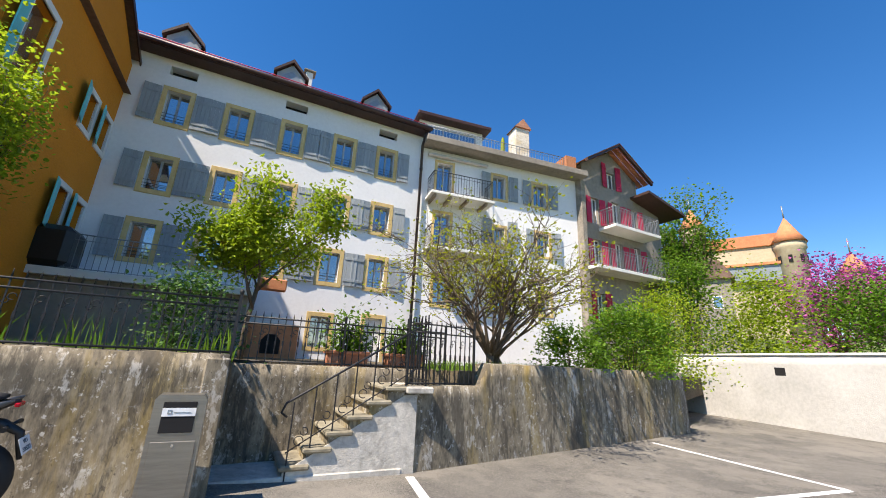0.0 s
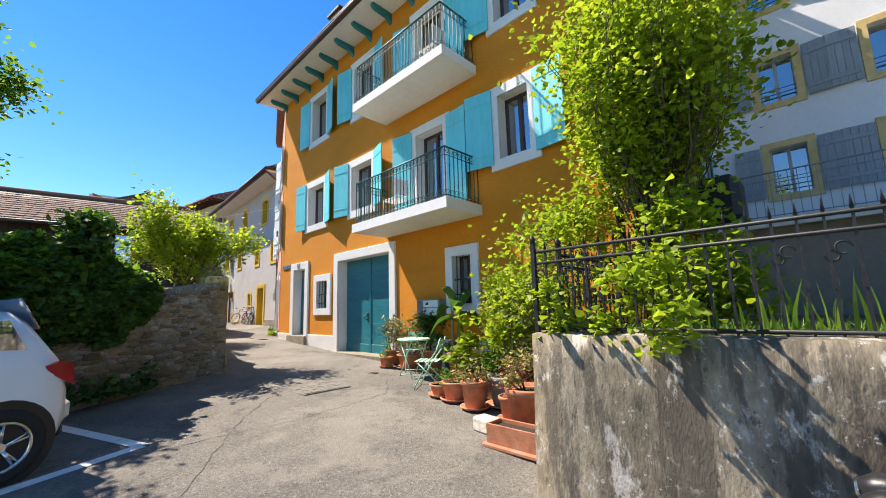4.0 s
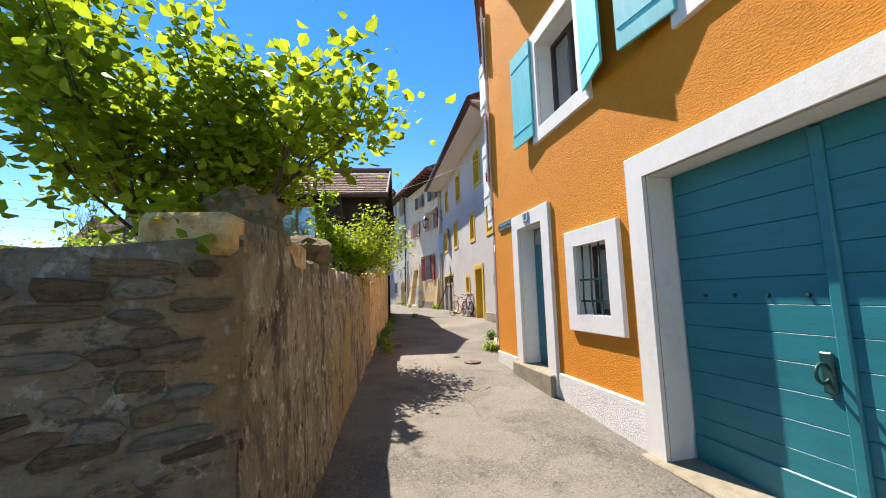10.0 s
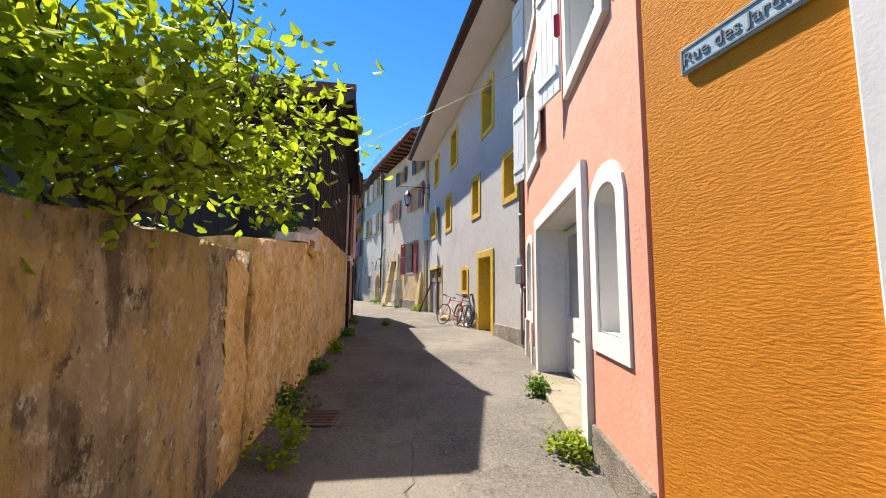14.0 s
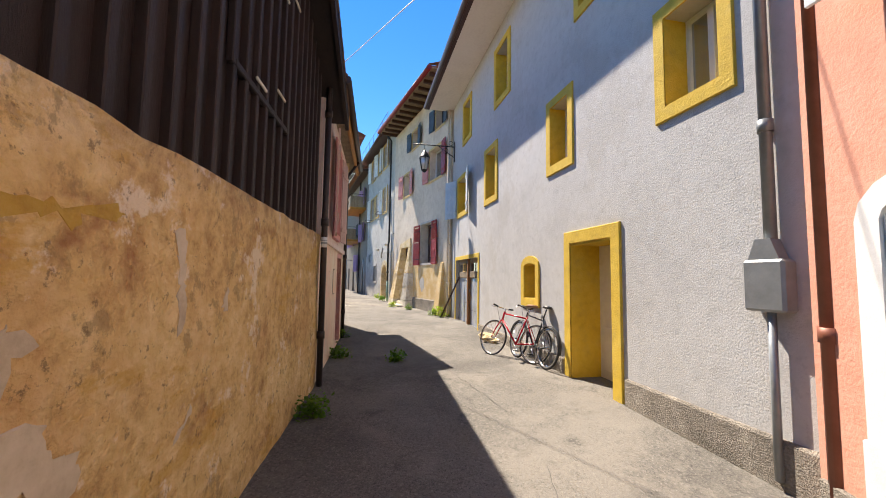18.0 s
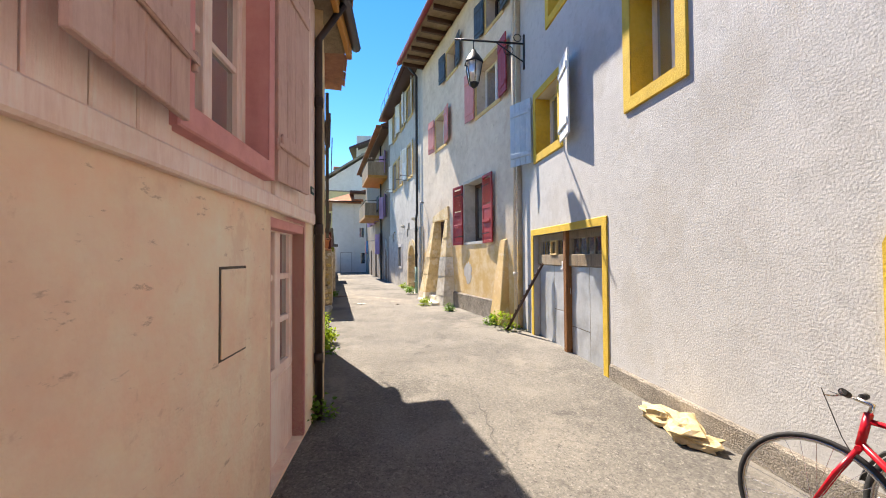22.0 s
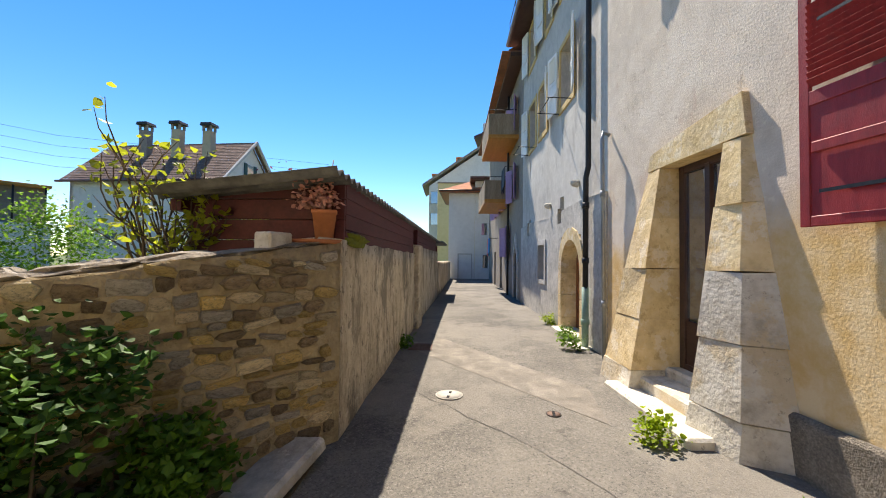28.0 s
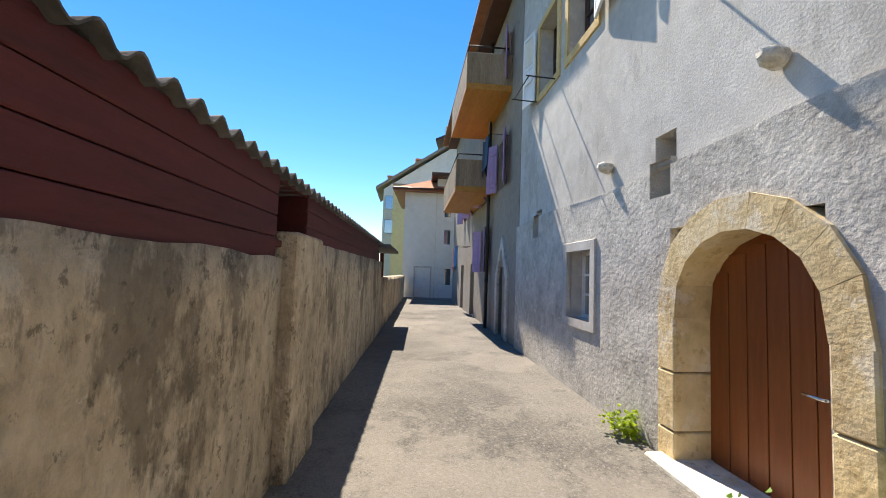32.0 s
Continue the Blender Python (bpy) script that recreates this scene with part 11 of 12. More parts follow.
# ---------- motorcycle ----------
ra, fa_ = Vector((-4.58, 3.9)), Vector((-5.8, 3.22))
cm = (ra + fa_) / 2
moto = thing("motorcycle", "blue and black naked motorcycle parked by the wall", "motorcycle", pose(cm.x, cm.y, gz(cm.x, cm.y), 0, 0, math.degrees(math.atan2(fa_.y - ra.y, fa_.x - ra.x))) @ pose(0, 0, 0, -7))
MW = 0.70
for c, nm, rr in ((Vector((MW, 0, 0.305)), "front_wheel", 0.06), (Vector((-MW, 0, 0.315)), "rear_wheel", 0.085)):
    R = c.z
    w = part(nm, Shape().ring(c, (0, 1, 0), R - rr, rr, 36, 10), M["rubber"], moto)
    part("rim", Shape().ring(c, (0, 1, 0), R - 1.95 * rr, 0.018, 36, 6), M["blue_gloss"], w)
    for i in range(5):
        t = 2 * math.pi * i / 5
        part("spoke", Shape().tube(c, c + Vector((math.cos(t), 0, math.sin(t))) * (R - 1.9 * rr), 0.022, 0.012, 6), M["black_plastic"], w)
    part("brake_disc", Shape().ring(c + Vector((0, -0.06, 0)), (0, 1, 0), 0.1, 0.03, 24, 4), M["steel"], w)
for s in (-0.1, 0.1):
    part("fork_leg", Shape().path([(MW, s, 0.3), (MW - 0.1, s, 0.55), (MW - 0.24, s, 0.9)], [0.03, 0.024, 0.022], 8), M["chrome"], moto)
part("front_mudguard", Shape().ring((MW, 0, 0.305), (0, 1, 0), 0.325, 0.04, 14, 6, 0.26, 0.16), M["black_plastic"], moto)


def blob(sections, n=14):
    """A smooth body along x: each section is (x, y half width, z low, z high)."""
    sh = Shape()
    for x, hw, z0, z1 in sections:
        for i in range(n):
            t = 2 * math.pi * i / n
            c, s = math.cos(t), math.sin(t)
            sh.v.append((x, hw * math.copysign(abs(c) ** 0.75, c), (z0 + z1) / 2 + (z1 - z0) / 2 * math.copysign(abs(s) ** 0.8, s)))
    for k in range(len(sections) - 1):
        for i in range(n):
            j = (i + 1) % n
            sh.smooth.add(len(sh.f))
            sh.f.append((k * n + i, k * n + j, (k + 1) * n + j, (k + 1) * n + i))
    sh.f.append(tuple(range(n)))
    sh.f.append(tuple((len(sections) - 1) * n + i for i in range(n)))
    return sh


M["graphite"] = mat("graphite_paint", (0.11, 0.112, 0.115), (0.14, 0.142, 0.145), (0.08, 0.082, 0.085), rough=0.3, metal=0.5, scale=8, bump=0)
M["teal_film"] = mat("teal_print", (0.02, 0.2, 0.22), (0.12, 0.42, 0.42), (0.01, 0.06, 0.1), rough=0.3, scale=26, big=6, bump=0)
part("tank", blob([(-0.14, 0.07, 0.74, 0.84), (-0.08, 0.12, 0.72, 0.93), (0.02, 0.17, 0.7, 1.01), (0.14, 0.2, 0.69, 1.035), (0.26, 0.205, 0.7, 1.02), (0.38, 0.16, 0.73, 0.96), (0.46, 0.08, 0.78, 0.89)], 18), M["blue_gloss"], moto, "glossy metallic blue fuel tank")
part("tank_print", blob([(-0.1, 0.09, 0.84, 0.925), (-0.05, 0.135, 0.86, 0.97), (0.02, 0.155, 0.9, 1.018), (0.1, 0.15, 0.95, 1.036), (0.15, 0.1, 0.99, 1.041)], 14), M["teal_film"], moto, "teal patterned film on the tank")
part("fuel_cap", Shape().lathe([(0.0, 1.052), (0.05, 1.052), (0.06, 1.044), (0.06, 1.02)], (0.2, 0, 0), 18), M["chrome"], moto)
for s in (-1, 1):
    part("shroud", Shape().add(blob([(0.02, 0.015, 0.66, 0.74), (0.15, 0.035, 0.6, 0.8), (0.32, 0.05, 0.56, 0.82), (0.48, 0.045, 0.6, 0.8), (0.58, 0.02, 0.7, 0.77)], 12), Matrix.Translation((0, s * 0.2, 0))), M["graphite"], moto)
    part("air_scoop", Shape().add(blob([(0.2, 0.01, 0.66, 0.72), (0.36, 0.03, 0.62, 0.76), (0.5, 0.025, 0.66, 0.76)], 10), Matrix.Translation((0, s * 0.235, 0))), M["black_plastic"], moto)
    part("side_cover", Shape().add(blob([(-0.36, 0.015, 0.68, 0.74), (-0.22, 0.035, 0.56, 0.74), (-0.05, 0.04, 0.54, 0.72), (0.08, 0.02, 0.6, 0.7)], 12), Matrix.Translation((0, s * 0.14, 0))), M["graphite"], moto)
    part("tail_panel", Shape().add(blob([(-0.92, 0.008, 0.955, 0.975), (-0.78, 0.025, 0.86, 0.945), (-0.58, 0.035, 0.76, 0.87), (-0.38, 0.035, 0.68, 0.8), (-0.2, 0.02, 0.66, 0.74)], 10), Matrix.Translation((0, s * 0.09, 0))), M["graphite"], moto)
part("engine", blob([(-0.25, 0.1, 0.3, 0.55), (-0.15, 0.17, 0.24, 0.62), (0.05, 0.18, 0.22, 0.64), (0.2, 0.16, 0.25, 0.66), (0.32, 0.1, 0.32, 0.6)]), M["pipe_dark"], moto)
for k in range(5):
    part("cylinder_fin", Shape().box(0.06, 0.34, -0.16, 0.16, 0.44 + 0.045 * k, 0.458 + 0.045 * k, 0.006), M["black_plastic"], moto)
part("radiator", Shape().box(0.38, 0.43, -0.17, 0.17, 0.42, 0.72, 0.02), M["black_plastic"], moto)
for s in (-1, 1):
    part("engine_cover", Shape().tube((0.04, s * 0.17, 0.4), (0.04, s * 0.225, 0.4), 0.115, 0.095, 20), M["graphite"], moto)
    part("clutch_cover", Shape().tube((-0.13, s * 0.16, 0.38), (-0.13, s * 0.205, 0.38), 0.075, 0.06, 16), M["steel"], moto)
    part("foot_peg", Shape().tube((-0.28, s * 0.16, 0.36), (-0.28, s * 0.3, 0.36), 0.014, n=8), M["steel"], moto)
    part("peg_bracket", Shape().path([(-0.22, s * 0.15, 0.52), (-0.28, s * 0.16, 0.37), (-0.4, s * 0.16, 0.5)], [0.016, 0.02, 0.014], 8), M["chrome"], moto)
part("exhaust", Shape().path([(0.38, -0.06, 0.5), (0.42, -0.08, 0.28), (0.2, -0.1, 0.18), (-0.2, -0.14, 0.2), (-0.36, -0.17, 0.25), (-0.5, -0.2, 0.32)], [0.025, 0.025, 0.03, 0.05, 0.065, 0.05], 10), M["steel"], moto)
part("belly_pan", blob([(-0.2, 0.06, 0.2, 0.27), (0.0, 0.13, 0.17, 0.27), (0.25, 0.12, 0.18, 0.3), (0.38, 0.05, 0.26, 0.36)], 12), M["black_plastic"], moto)
part("frame", Shape().path([(0.46, 0.1, 0.85), (0.1, 0.17, 0.64), (-0.2, 0.13, 0.42)], [0.035, 0.045, 0.035], 8).path([(0.46, -0.1, 0.85), (0.1, -0.17, 0.64), (-0.2, -0.13, 0.42)], [0.035, 0.045, 0.035], 8), M["blue_gloss"], moto)
part("swing_arm", Shape().path([(-0.2, 0.11, 0.4), (-0.45, 0.12, 0.39), (-MW, 0.11, 0.315)], [0.04, 0.034, 0.026], 8).path([(-0.2, -0.11, 0.4), (-0.45, -0.12, 0.39), (-MW, -0.11, 0.315)], [0.04, 0.034, 0.026], 8), M["steel"], moto)
part("chain", Shape().tube((-0.18, 0.12, 0.44), (-MW, 0.12, 0.4), 0.008, n=5).tube((-0.18, 0.12, 0.36), (-MW, 0.12, 0.24), 0.008, n=5), M["steel"], moto)
part("sprocket", Shape().ring((-MW, 0.12, 0.315), (0, 1, 0), 0.085, 0.008, 28, 5), M["steel"], moto)
part("chain_guard", Shape().path([(-0.3, 0.12, 0.5), (-0.55, 0.12, 0.5), (-0.72, 0.12, 0.47)], [0.02, 0.018, 0.008], 6), M["black_plastic"], moto)
part("seat", blob([(-0.44, 0.12, 0.74, 0.81), (-0.32, 0.15, 0.71, 0.795), (-0.18, 0.13, 0.71, 0.8), (-0.06, 0.08, 0.74, 0.87)], 16), M["rubber"], moto)
part("pillion_seat", blob([(-0.84, 0.05, 0.97, 1.0), (-0.76, 0.09, 0.92, 1.01), (-0.6, 0.12, 0.85, 0.975), (-0.46, 0.11, 0.8, 0.9), (-0.42, 0.08, 0.78, 0.85)], 16), M["rubber"], moto)
part("tail", blob([(-0.93, 0.02, 0.93, 0.965), (-0.82, 0.08, 0.87, 0.955), (-0.6, 0.1, 0.77, 0.88), (-0.35, 0.09, 0.67, 0.79)]), M["black_plastic"], moto, "upswept black tail cowl")
part("tail_light", Shape().box(-0.95, -0.91, -0.05, 0.05, 0.9, 0.935, 0.008), M["red_lens"], moto)
part("rear_mudguard", Shape().path([(-0.66, 0, 0.8), (-0.86, 0, 0.75), (-0.98, 0, 0.68), (-1.02, 0, 0.46)], [0.05, 0.045, 0.035, 0.02], 8), M["black_plastic"], moto)
plate_m = Matrix.Translation((-1.035, 0, 0.58)) @ pose(0, 0, 0, 0, 20, 0)
pl_ = part("number_plate", Shape().box(-0.004, 0.004, -0.09, 0.09, -0.07, 0.07, 0.003, plate_m), M["sign_white"], moto, "white two-line number plate")
for s in (-1, 1):
    part("indicator", Shape().path([(-0.9, s * 0.04, 0.74), (-0.92, s * 0.15, 0.74)], [0.012, 0.022], 8), M["black_plastic"], moto)
    part("front_indicator", Shape().path([(0.52, s * 0.1, 0.8), (0.54, s * 0.22, 0.8)], [0.01, 0.02], 8), M["orange_wood"], moto)
    hl = part("headlight", Shape().add(blob([(0.5, 0.03, 0.82, 0.9), (0.56, 0.065, 0.79, 0.95), (0.66, 0.06, 0.8, 0.93), (0.71, 0.03, 0.83, 0.9)], 12), Matrix.Translation((0, s * 0.07, 0))), M["black_plastic"], moto)
    part("headlight_lens", Shape().tube((0.705, s * 0.07, 0.862), (0.72, s * 0.07, 0.862), 0.035, 0.025, 12), M["glass"], hl)
    part("fork_clamp", Shape().tube((0.5, s * 0.1, 0.8), (0.44, s * 0.1, 0.96), 0.032, n=10), M["chrome"], moto)
part("instrument", Shape().box(0.46, 0.58, -0.08, 0.08, 1.0, 1.05, 0.02), M["black_plastic"], moto)
part("handlebar", Shape().path([(0.3, -0.38, 1.1), (0.4, -0.24, 1.1), (0.46, -0.08, 1.03), (0.46, 0.08, 1.03), (0.4, 0.24, 1.1), (0.3, 0.38, 1.1)], 0.014, 8), M["chrome"], moto)
for s in (-1, 1):
    part("grip", Shape().tube((0.29, s * 0.39, 1.1), (0.37, s * 0.26, 1.1), 0.021, n=8), M["rubber"], moto)
    part("lever", Shape().path([(0.4, s * 0.24, 1.09), (0.43, s * 0.3, 1.08), (0.37, s * 0.4, 1.08)], 0.006, 5), M["steel"], moto)
    mr_ = part("mirror", blob([(0.35, 0.03, 1.3, 1.36), (0.37, 0.06, 1.26, 1.41), (0.4, 0.045, 1.28, 1.39)], 12), M["black_plastic"], moto)
    mr_.location = (0, s * 0.33, 0)
    part("mirror_arm", Shape().path([(0.39, s * 0.26, 1.1), (0.4, s * 0.29, 1.2), (0.38, s * 0.33, 1.3)], 0.007, 6), M["black_plastic"], moto)
part("brake_hose", Shape().path([(0.42, 0.2, 1.08), (0.56, 0.12, 1.0), (0.58, 0.12, 0.7), (0.68, 0.1, 0.45)], 0.007, 5), M["rubber"], moto)
part("side_stand", Shape().path([(-0.1, 0.14, 0.3), (-0.06, 0.27, 0.035)], 0.014, 6), M["black_plastic"], moto)
m_pl = plate_m @ Matrix(((0, 0, -1, -0.0055), (-1, 0, 0, 0), (0, 1, 0, 0), (0, 0, 0, 1)))
for txt, zz in (("VD", 0.03), ("59322", -0.035)):
    lettering(txt, 0.055, m_pl @ Matrix.Translation((0, zz, 0)), M["sign_dark"], pl_)

# ---------- white hatchback ----------
wx, wy = -9.23, -1.36
fwd = Vector((0.77, -0.63)).normalized()
car = thing("car", "white hatchback car parked in a marked bay", "car", pose(wx, wy, gz(wx, wy), 0, 0, math.degrees(math.atan2(fwd.y, fwd.x))) @ Matrix.Translation((0.15, -0.78, 0)))
CW = 0.875


def car_ring(x, z0, z1, zb, w_low, w_belt, w_top, rnd_=0.09):
    """One upright cross-section of the body, half of it, from sill to roof."""
    return [(x, w_low - 0.06, z0), (x, w_low, z0 + 0.08), (x, w_belt + 0.012, (z0 + zb) / 2), (x, w_belt, zb - 0.03), (x, w_belt - 0.03, zb + 0.02), (x, (w_belt + w_top) / 2 + 0.02, (zb + z1) / 2), (x, w_top, z1 - rnd_), (x, w_top - 0.14, z1 - 0.02), (x, 0, z1)]


secs = [car_ring(-0.83, 0.36, 0.86, 0.7, 0.62, 0.66, 0.55, 0.05), car_ring(-0.80, 0.28, 0.98, 0.72, 0.76, 0.80, 0.62, 0.06), car_ring(-0.66, 0.24, 1.12, 0.84, 0.86, 0.86, 0.66), car_ring(-0.42, 0.22, 1.36, 0.93, CW, CW, 0.6), car_ring(-0.2, 0.2, 1.45, 0.95, CW, CW, 0.6), car_ring(0.5, 0.2, 1.48, 0.94, CW, CW, 0.62), car_ring(1.3, 0.2, 1.46, 0.92, CW, CW, 0.6), car_ring(1.75, 0.2, 1.28, 0.9, CW, CW, 0.58), car_ring(2.3, 0.2, 0.98, 0.88, CW, CW, 0.7, 0.04), car_ring(2.9, 0.24, 0.92, 0.82, 0.85, 0.84, 0.68, 0.04), car_ring(3.25, 0.28, 0.8, 0.7, 0.74, 0.74, 0.6, 0.04), car_ring(3.35, 0.34, 0.68, 0.6, 0.6, 0.6, 0.5, 0.03)]
secs = [[(x * (0.56 if x < 0 else 1), y, z) for x, y, z in sec] for sec in secs]
body = Shape()
nn = len(secs[0])
for k, sec in enumerate(secs):
    body.v += sec + [(x, -y, z) for x, y, z in reversed(sec[:-1])]
N2 = 2 * nn - 1
for k in range(len(secs) - 1):
    for i in range(N2):
        j = (i + 1) % N2
        body.smooth.add(len(body.f))
        body.f.append((k * N2 + i, k * N2 + j, (k + 1) * N2 + j, (k + 1) * N2 + i))
body.f.append(tuple(range(N2)))
body.f.append(tuple((len(secs) - 1) * N2 + i for i in range(N2)))
part("body", body, M["car_white"], car)
for s in (-1, 1):
    for x in (0.0, 2.55):
        arch = Shape().tube((x, s * (CW - 0.02), 0.32), (x, s * (CW + 0.012), 0.32), 0.365, n=28)
        part("wheel_arch", arch, M["black_plastic"], car, "black plastic wheel arch")
        c = Vector((x, s * (CW - 0.05), 0.31))
        wl = part("wheel", Shape().ring(c, (0, 1, 0), 0.25, 0.062, 32, 10), M["rubber"], car)
        wl.location = (0, s * 0.03, 0)
        part("rim", Shape().ring(c + Vector((0, s * 0.04, 0)), (0, 1, 0), 0.195, 0.018, 32, 6), M["chrome"], wl)
        part("hub", Shape().tube(c + Vector((0, -s * 0.02, 0)), c + Vector((0, s * 0.05, 0)), 0.05, 0.04, 12), M["chrome"], wl)
        part("brake_disc", Shape().tube(c + Vector((0, -s * 0.02, 0)), c + Vector((0, s * 0.005, 0)), 0.18, n=24), M["pipe_dark"], wl)
        for i in range(5):
            t = 2 * math.pi * i / 5 + 0.3
            for dt in (-0.1, 0.1):
                part("rim_spoke", Shape().tube(c + Vector((math.cos(t) * 0.04, s * 0.045, math.sin(t) * 0.04)), c + Vector((math.cos(t + dt) * 0.195, s * 0.035, math.sin(t + dt) * 0.195)), 0.016, 0.012, 6), M["chrome"], wl)
    # tail light wrapped round the corner, side glass, sill strip
    tl = Shape().prism([(-0.475, 0.73), (-0.28, 0.86), (-0.25, 0.93), (-0.36, 0.96), (-0.455, 0.93)], s * 0.62, s * 0.866)
    part("tail_light", tl, M["red_lens"], car, "red tail lamp cluster")
    sg_ = Shape().prism([(-0.18, 0.99), (1.5, 0.99), (1.1, 1.33), (0.0, 1.35)], s * 0.70, s * 0.80)
    part("side_window", sg_, M["glass"], car)
    part("sill", Shape().box(0.4, 2.15, s * (CW - 0.03), s * (CW + 0.01), 0.2, 0.28, 0.01), M["black_plastic"], car)
part("bumper", Shape().box(-0.54, -0.36, -0.76, 0.76, 0.36, 0.62, 0.07), M["car_white"], car)
part("bumper_strip", Shape().box(-0.52, -0.36, -0.68, 0.68, 0.25, 0.36, 0.03), M["black_plastic"], car)
part("rear_window", Shape().box(-0.52, -0.5, -0.52, 0.52, 0, 0.34, 0.008, Matrix.Translation((0.13, 0, 1.02)) @ pose(0, 0, 0, 0, 28, 0)), M["glass"], car)
part("number_plate", Shape().box(-0.49, -0.46, -0.26, 0.26, 0.68, 0.78, 0.003), M["sign_white"], car)

# ---------- covers and drains in the road ----------
def cover(x, y, r, label, material, group="manhole covers", rim=None):
    root = thing("manhole_cover", label, "manhole cover", on_ground(x, y, 25, 0.001), group)
    part("ring", Shape().lathe([(r * 1.06, 0), (r * 1.06, 0.009), (r * 0.97, 0.009), (r * 0.97, 0.004)], n=32), rim or M["pipe_dark"], root)
    part("lid", Shape().lathe([(r * 0.95, 0), (r * 0.95, 0.008), (0.01, 0.008)], n=32), material, root)
    # raised near-black lugs, painted as the shade of lifting slots
    lug = Shape()
    for a in (-0.5, 0.5):
        lug.box(a * r - 0.03, a * r + 0.03, -0.015, 0.015, 0.008, 0.012)
    part("lifting_slot", lug, M["dark"], root)


M["rust_iron"] = mat("worn_reddish_iron", (0.16, 0.10, 0.075), (0.22, 0.145, 0.11), (0.1, 0.065, 0.05), rough=0.75, metal=0.3, scale=16, bump=0.5, bump_scale=60, distance=0.008)
M["pale_cement"] = mat("pale_cement", (0.44, 0.42, 0.37), (0.52, 0.5, 0.45), (0.34, 0.32, 0.28), rough=0.95, scale=16, bump=0.4)
cover(-19.64, -0.69, 0.15, "round reddish iron manhole cover", M["rust_iron"])
cover(-20.09, -1.1, 0.07, "small round iron valve cover", M["rust_iron"])
cover(-12.9, 2.2, 0.1, "small round iron valve cover", M["rust_iron"])
cover(-38.72, -10.84, 0.15, "round pale cement manhole cover", M["pale_cement"], rim=M["pale_cement"])
cover(-38.92, -9.68, 0.07, "small round iron valve cover", M["rust_iron"])
cover(-42.78, -10.78, 0.12, "small round iron valve cover", M["rust_iron"])
solid("pavement_plate", Shape().box(-0.3, 0.3, -0.24, 0.24, 0, 0.014, 0.004), M["white_stone"], "square pale stone plate in the road", "plate", on_ground(-42.13, -10.27, 40))


def grate(x, y, rot, w=0.42, d=0.34):
    root = thing("drain_grate", "rectangular iron rain drain grate in the asphalt", "drain", on_ground(x, y, rot), "drain grates")
    # thin near-black plate on the road, painting the pit's darkness
    part("pit", Shape().box(-w / 2, w / 2, -d / 2, d / 2, 0.001, 0.003), M["dark"], root)
    fr = Shape()
    for a, b, c, e in ((-w / 2 - 0.03, w / 2 + 0.03, -d / 2 - 0.03, -d / 2), (-w / 2 - 0.03, w / 2 + 0.03, d / 2, d / 2 + 0.03), (-w / 2 - 0.03, -w / 2, -d / 2, d / 2), (w / 2, w / 2 + 0.03, -d / 2, d / 2)):
        fr.box(a, b, c, e, 0, 0.012)
    part("frame", fr, M["rust_iron"], root)
    bar = Shape().box(-0.012, 0.012, -d / 2, d / 2, 0.002, 0.012).mesh("bar", M["rust_iron"])
    for i in range(9):
        same_part("bar", bar, root, Matrix.Translation((-w / 2 + w * (i + 0.5) / 9, 0, 0)))


grate(-21.2, -2.88, 12)
grate(-40.29, -12.53, 35)
# square of cobbles set round a drain
cob_m = on_ground(-12.06, 1.07, 28)
cobs = thing("cobble_patch", "square patch of small grey cobbles in the asphalt", "cobbles", cob_m)
part("bed", Shape().box(-0.5, 0.5, -0.42, 0.42, -0.06, -0.004), M["asphalt"], cobs)
cme = Shape().box(-0.05, 0.05, -0.05, 0.05, -0.01, 0.006, 0.005).mesh("cobble", M["asphalt"])
for i in range(9):
    for j in range(7):
        rnd = random.Random(i * 11 + j)
        same_part("cobble", cme, cobs, pose(-0.42 + 0.105 * i + rnd.gauss(0, 0.005), -0.32 + 0.105 * j + rnd.gauss(0, 0.005), rnd.uniform(-0.006, 0.002), 0, 0, rnd.gauss(0, 5)))


# repairs and cracks in the asphalt
def repair(label, pts, material, dz=0.004):
    sh = sheet(Shape(), pts, 0.7, dz)
    solid("asphalt_repair", sh, material, label, "asphalt repair", group="asphalt repairs", kind="structure")


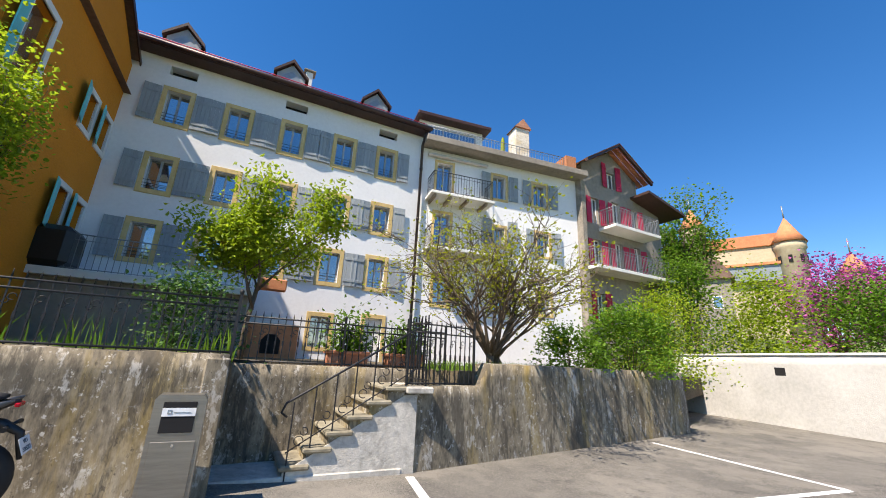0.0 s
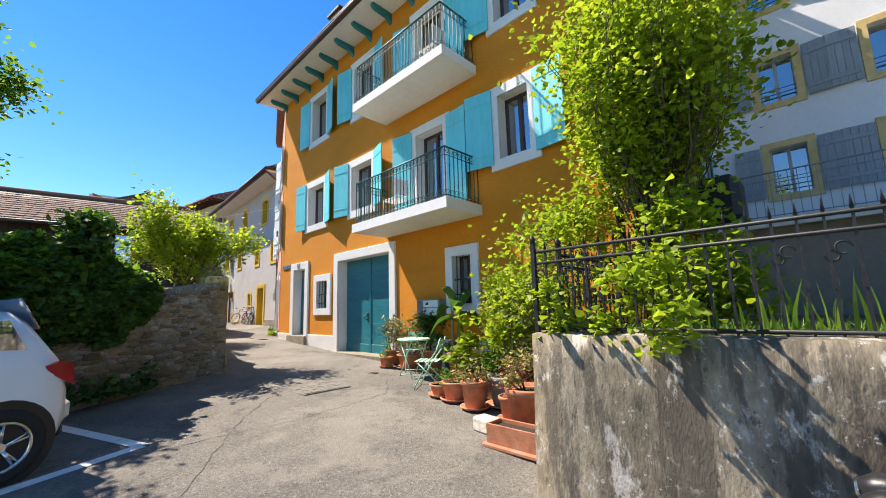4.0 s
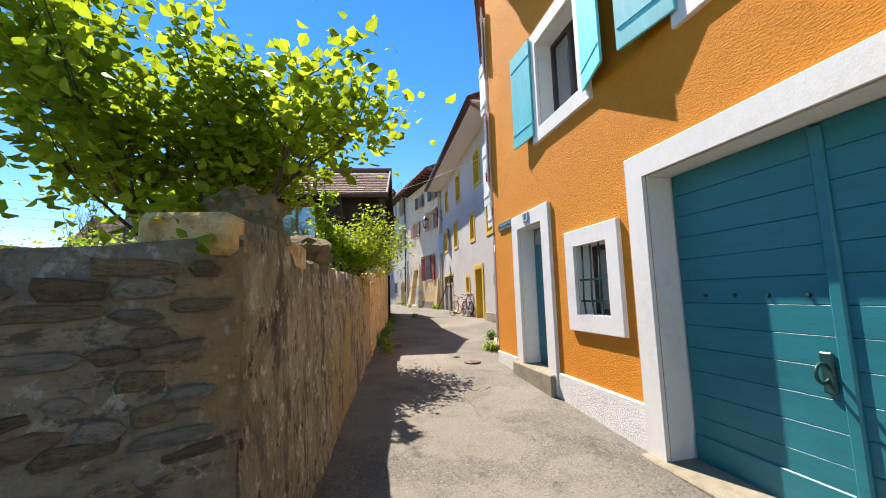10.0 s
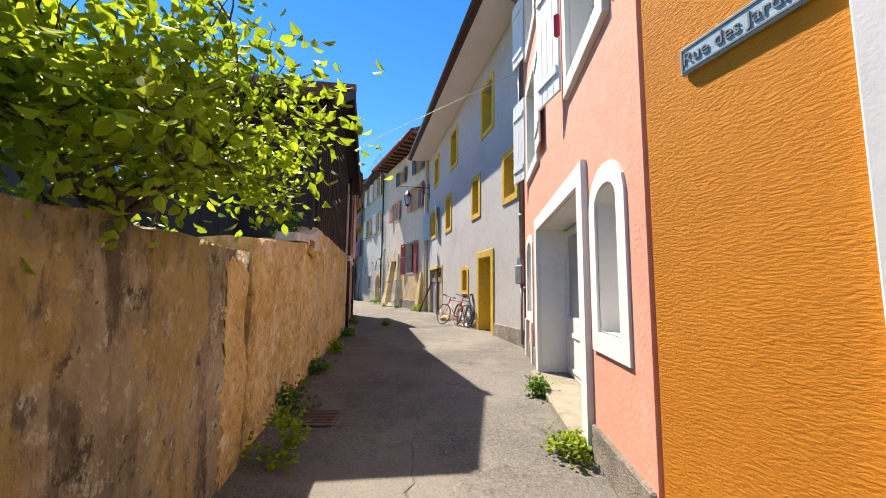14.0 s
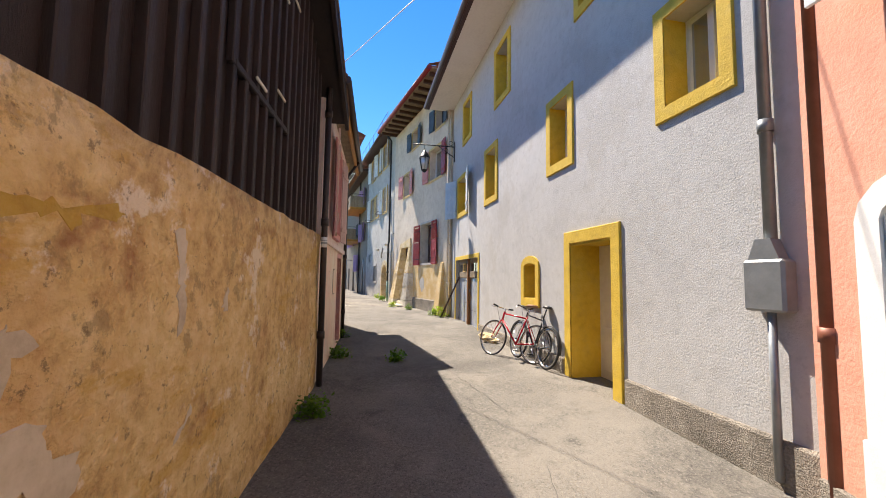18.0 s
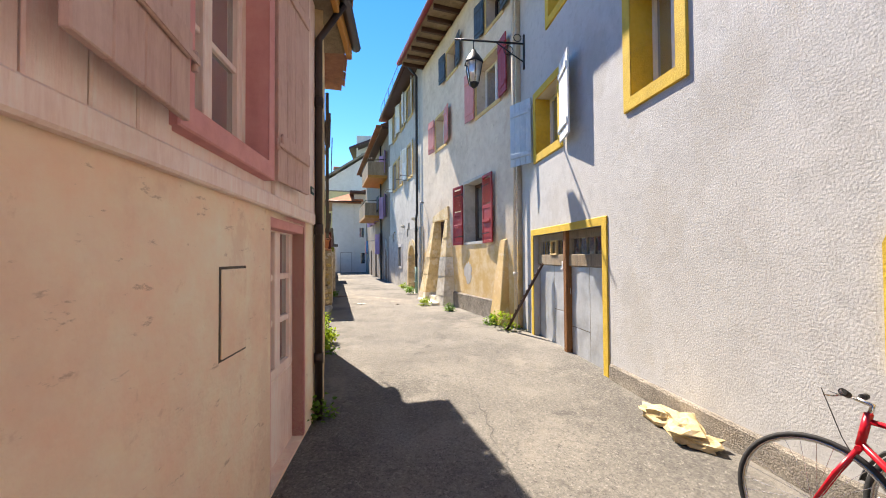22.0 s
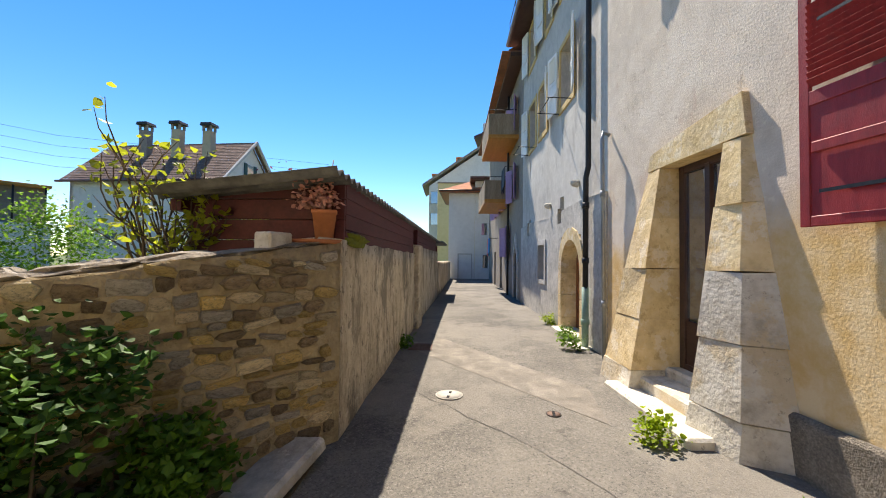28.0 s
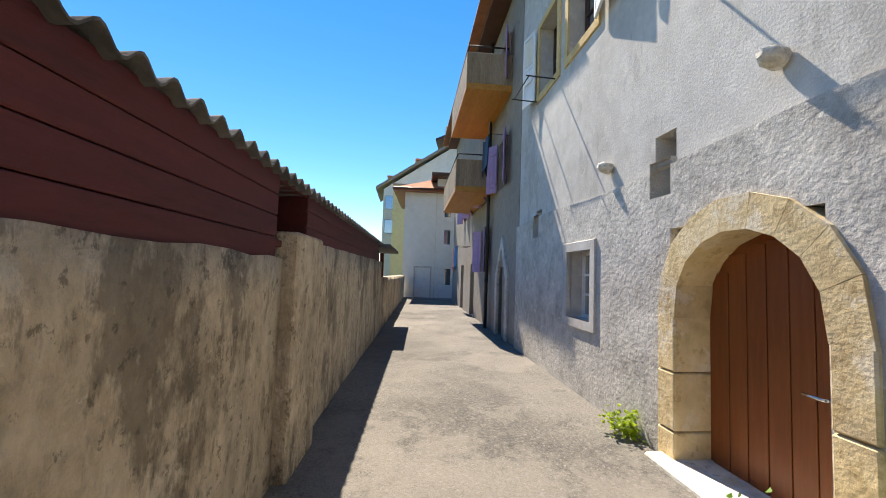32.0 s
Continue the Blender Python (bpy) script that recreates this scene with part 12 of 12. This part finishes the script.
def crack(pts, w, seed, dz=0.0045):
    """A wandering open joint in the asphalt."""
    rnd = random.Random(seed)
    line = [Vector(p) for p in pts]
    fine_ = []
    for a, b in zip(line, line[1:]):
        n = max(2, int((b - a).length / 0.12))
        e = Vector((-(b - a).y, (b - a).x)).normalized()
        for i in range(n):
            fine_.append((a.lerp(b, i / n) + e * rnd.gauss(0, 0.018), e, w * rnd.uniform(0.3, 1.3)))
    sh = Shape()
    for (p, e, r), (q, g, s) in zip(fine_, fine_[1:]):
        k = [p - e * r, q - g * s, q + g * s, p + e * r]
        sh.quad(*[(v.x, v.y, gz(v.x, v.y) + dz) for v in k])
    solid("asphalt_crack", sh, M["tar"], "dark tarred joint wandering across the asphalt", "road joint", group="asphalt joints")


M["tar"] = mat("tar_joint", (0.095, 0.088, 0.08), (0.13, 0.12, 0.11), (0.06, 0.057, 0.052), rough=0.85, scale=30, bump=0.5)
repair("darker asphalt strip across the lane", [(-39.0, -9.15), (-39.9, -9.6), (-41.1, -12.7), (-40.2, -12.9)], M["gravel"])
crack([(-9.3, -1.0), (-10.2, 0.9), (-11.2, 2.2), (-12.4, 2.4)], 0.006, 1)
crack([(-13.5, 1.4), (-11.9, 0.5), (-10.3, 0.2), (-8.2, 0.1), (-6.3, 0.4)], 0.005, 2)
crack([(-17.0, -0.1), (-20.0, -1.6), (-23.5, -2.4), (-26.0, -2.6)], 0.004, 3)
crack([(-27.0, -3.0), (-30.0, -4.9), (-33.5, -6.3), (-36.0, -7.6)], 0.004, 4)
crack([(-37.3, -7.7), (-38.1, -9.4), (-38.6, -11.3)], 0.005, 7)

# flower on the step of the barn's base wall
_f = mBN @ Vector((5.9, -0.1, 3.43))
yf = shrub("wild flower with yellow blossoms on the wall top", _f.x, _f.y, _f.z, 0.34, 0.2, 171, M["leaf_green"], 0.06, 130, "wild_flower", "flower")
rnd = random.Random(172)
part("blossom", raw_mesh(leaves([Vector((rnd.choice((-0.1, 0.02, 0.12)) + rnd.gauss(0, 0.012), rnd.gauss(0, 0.03), 0.2 + rnd.gauss(0, 0.012))) for _ in range(40)], 0.03, rnd), "blossom", M["yellow_petal"]), None, yf)
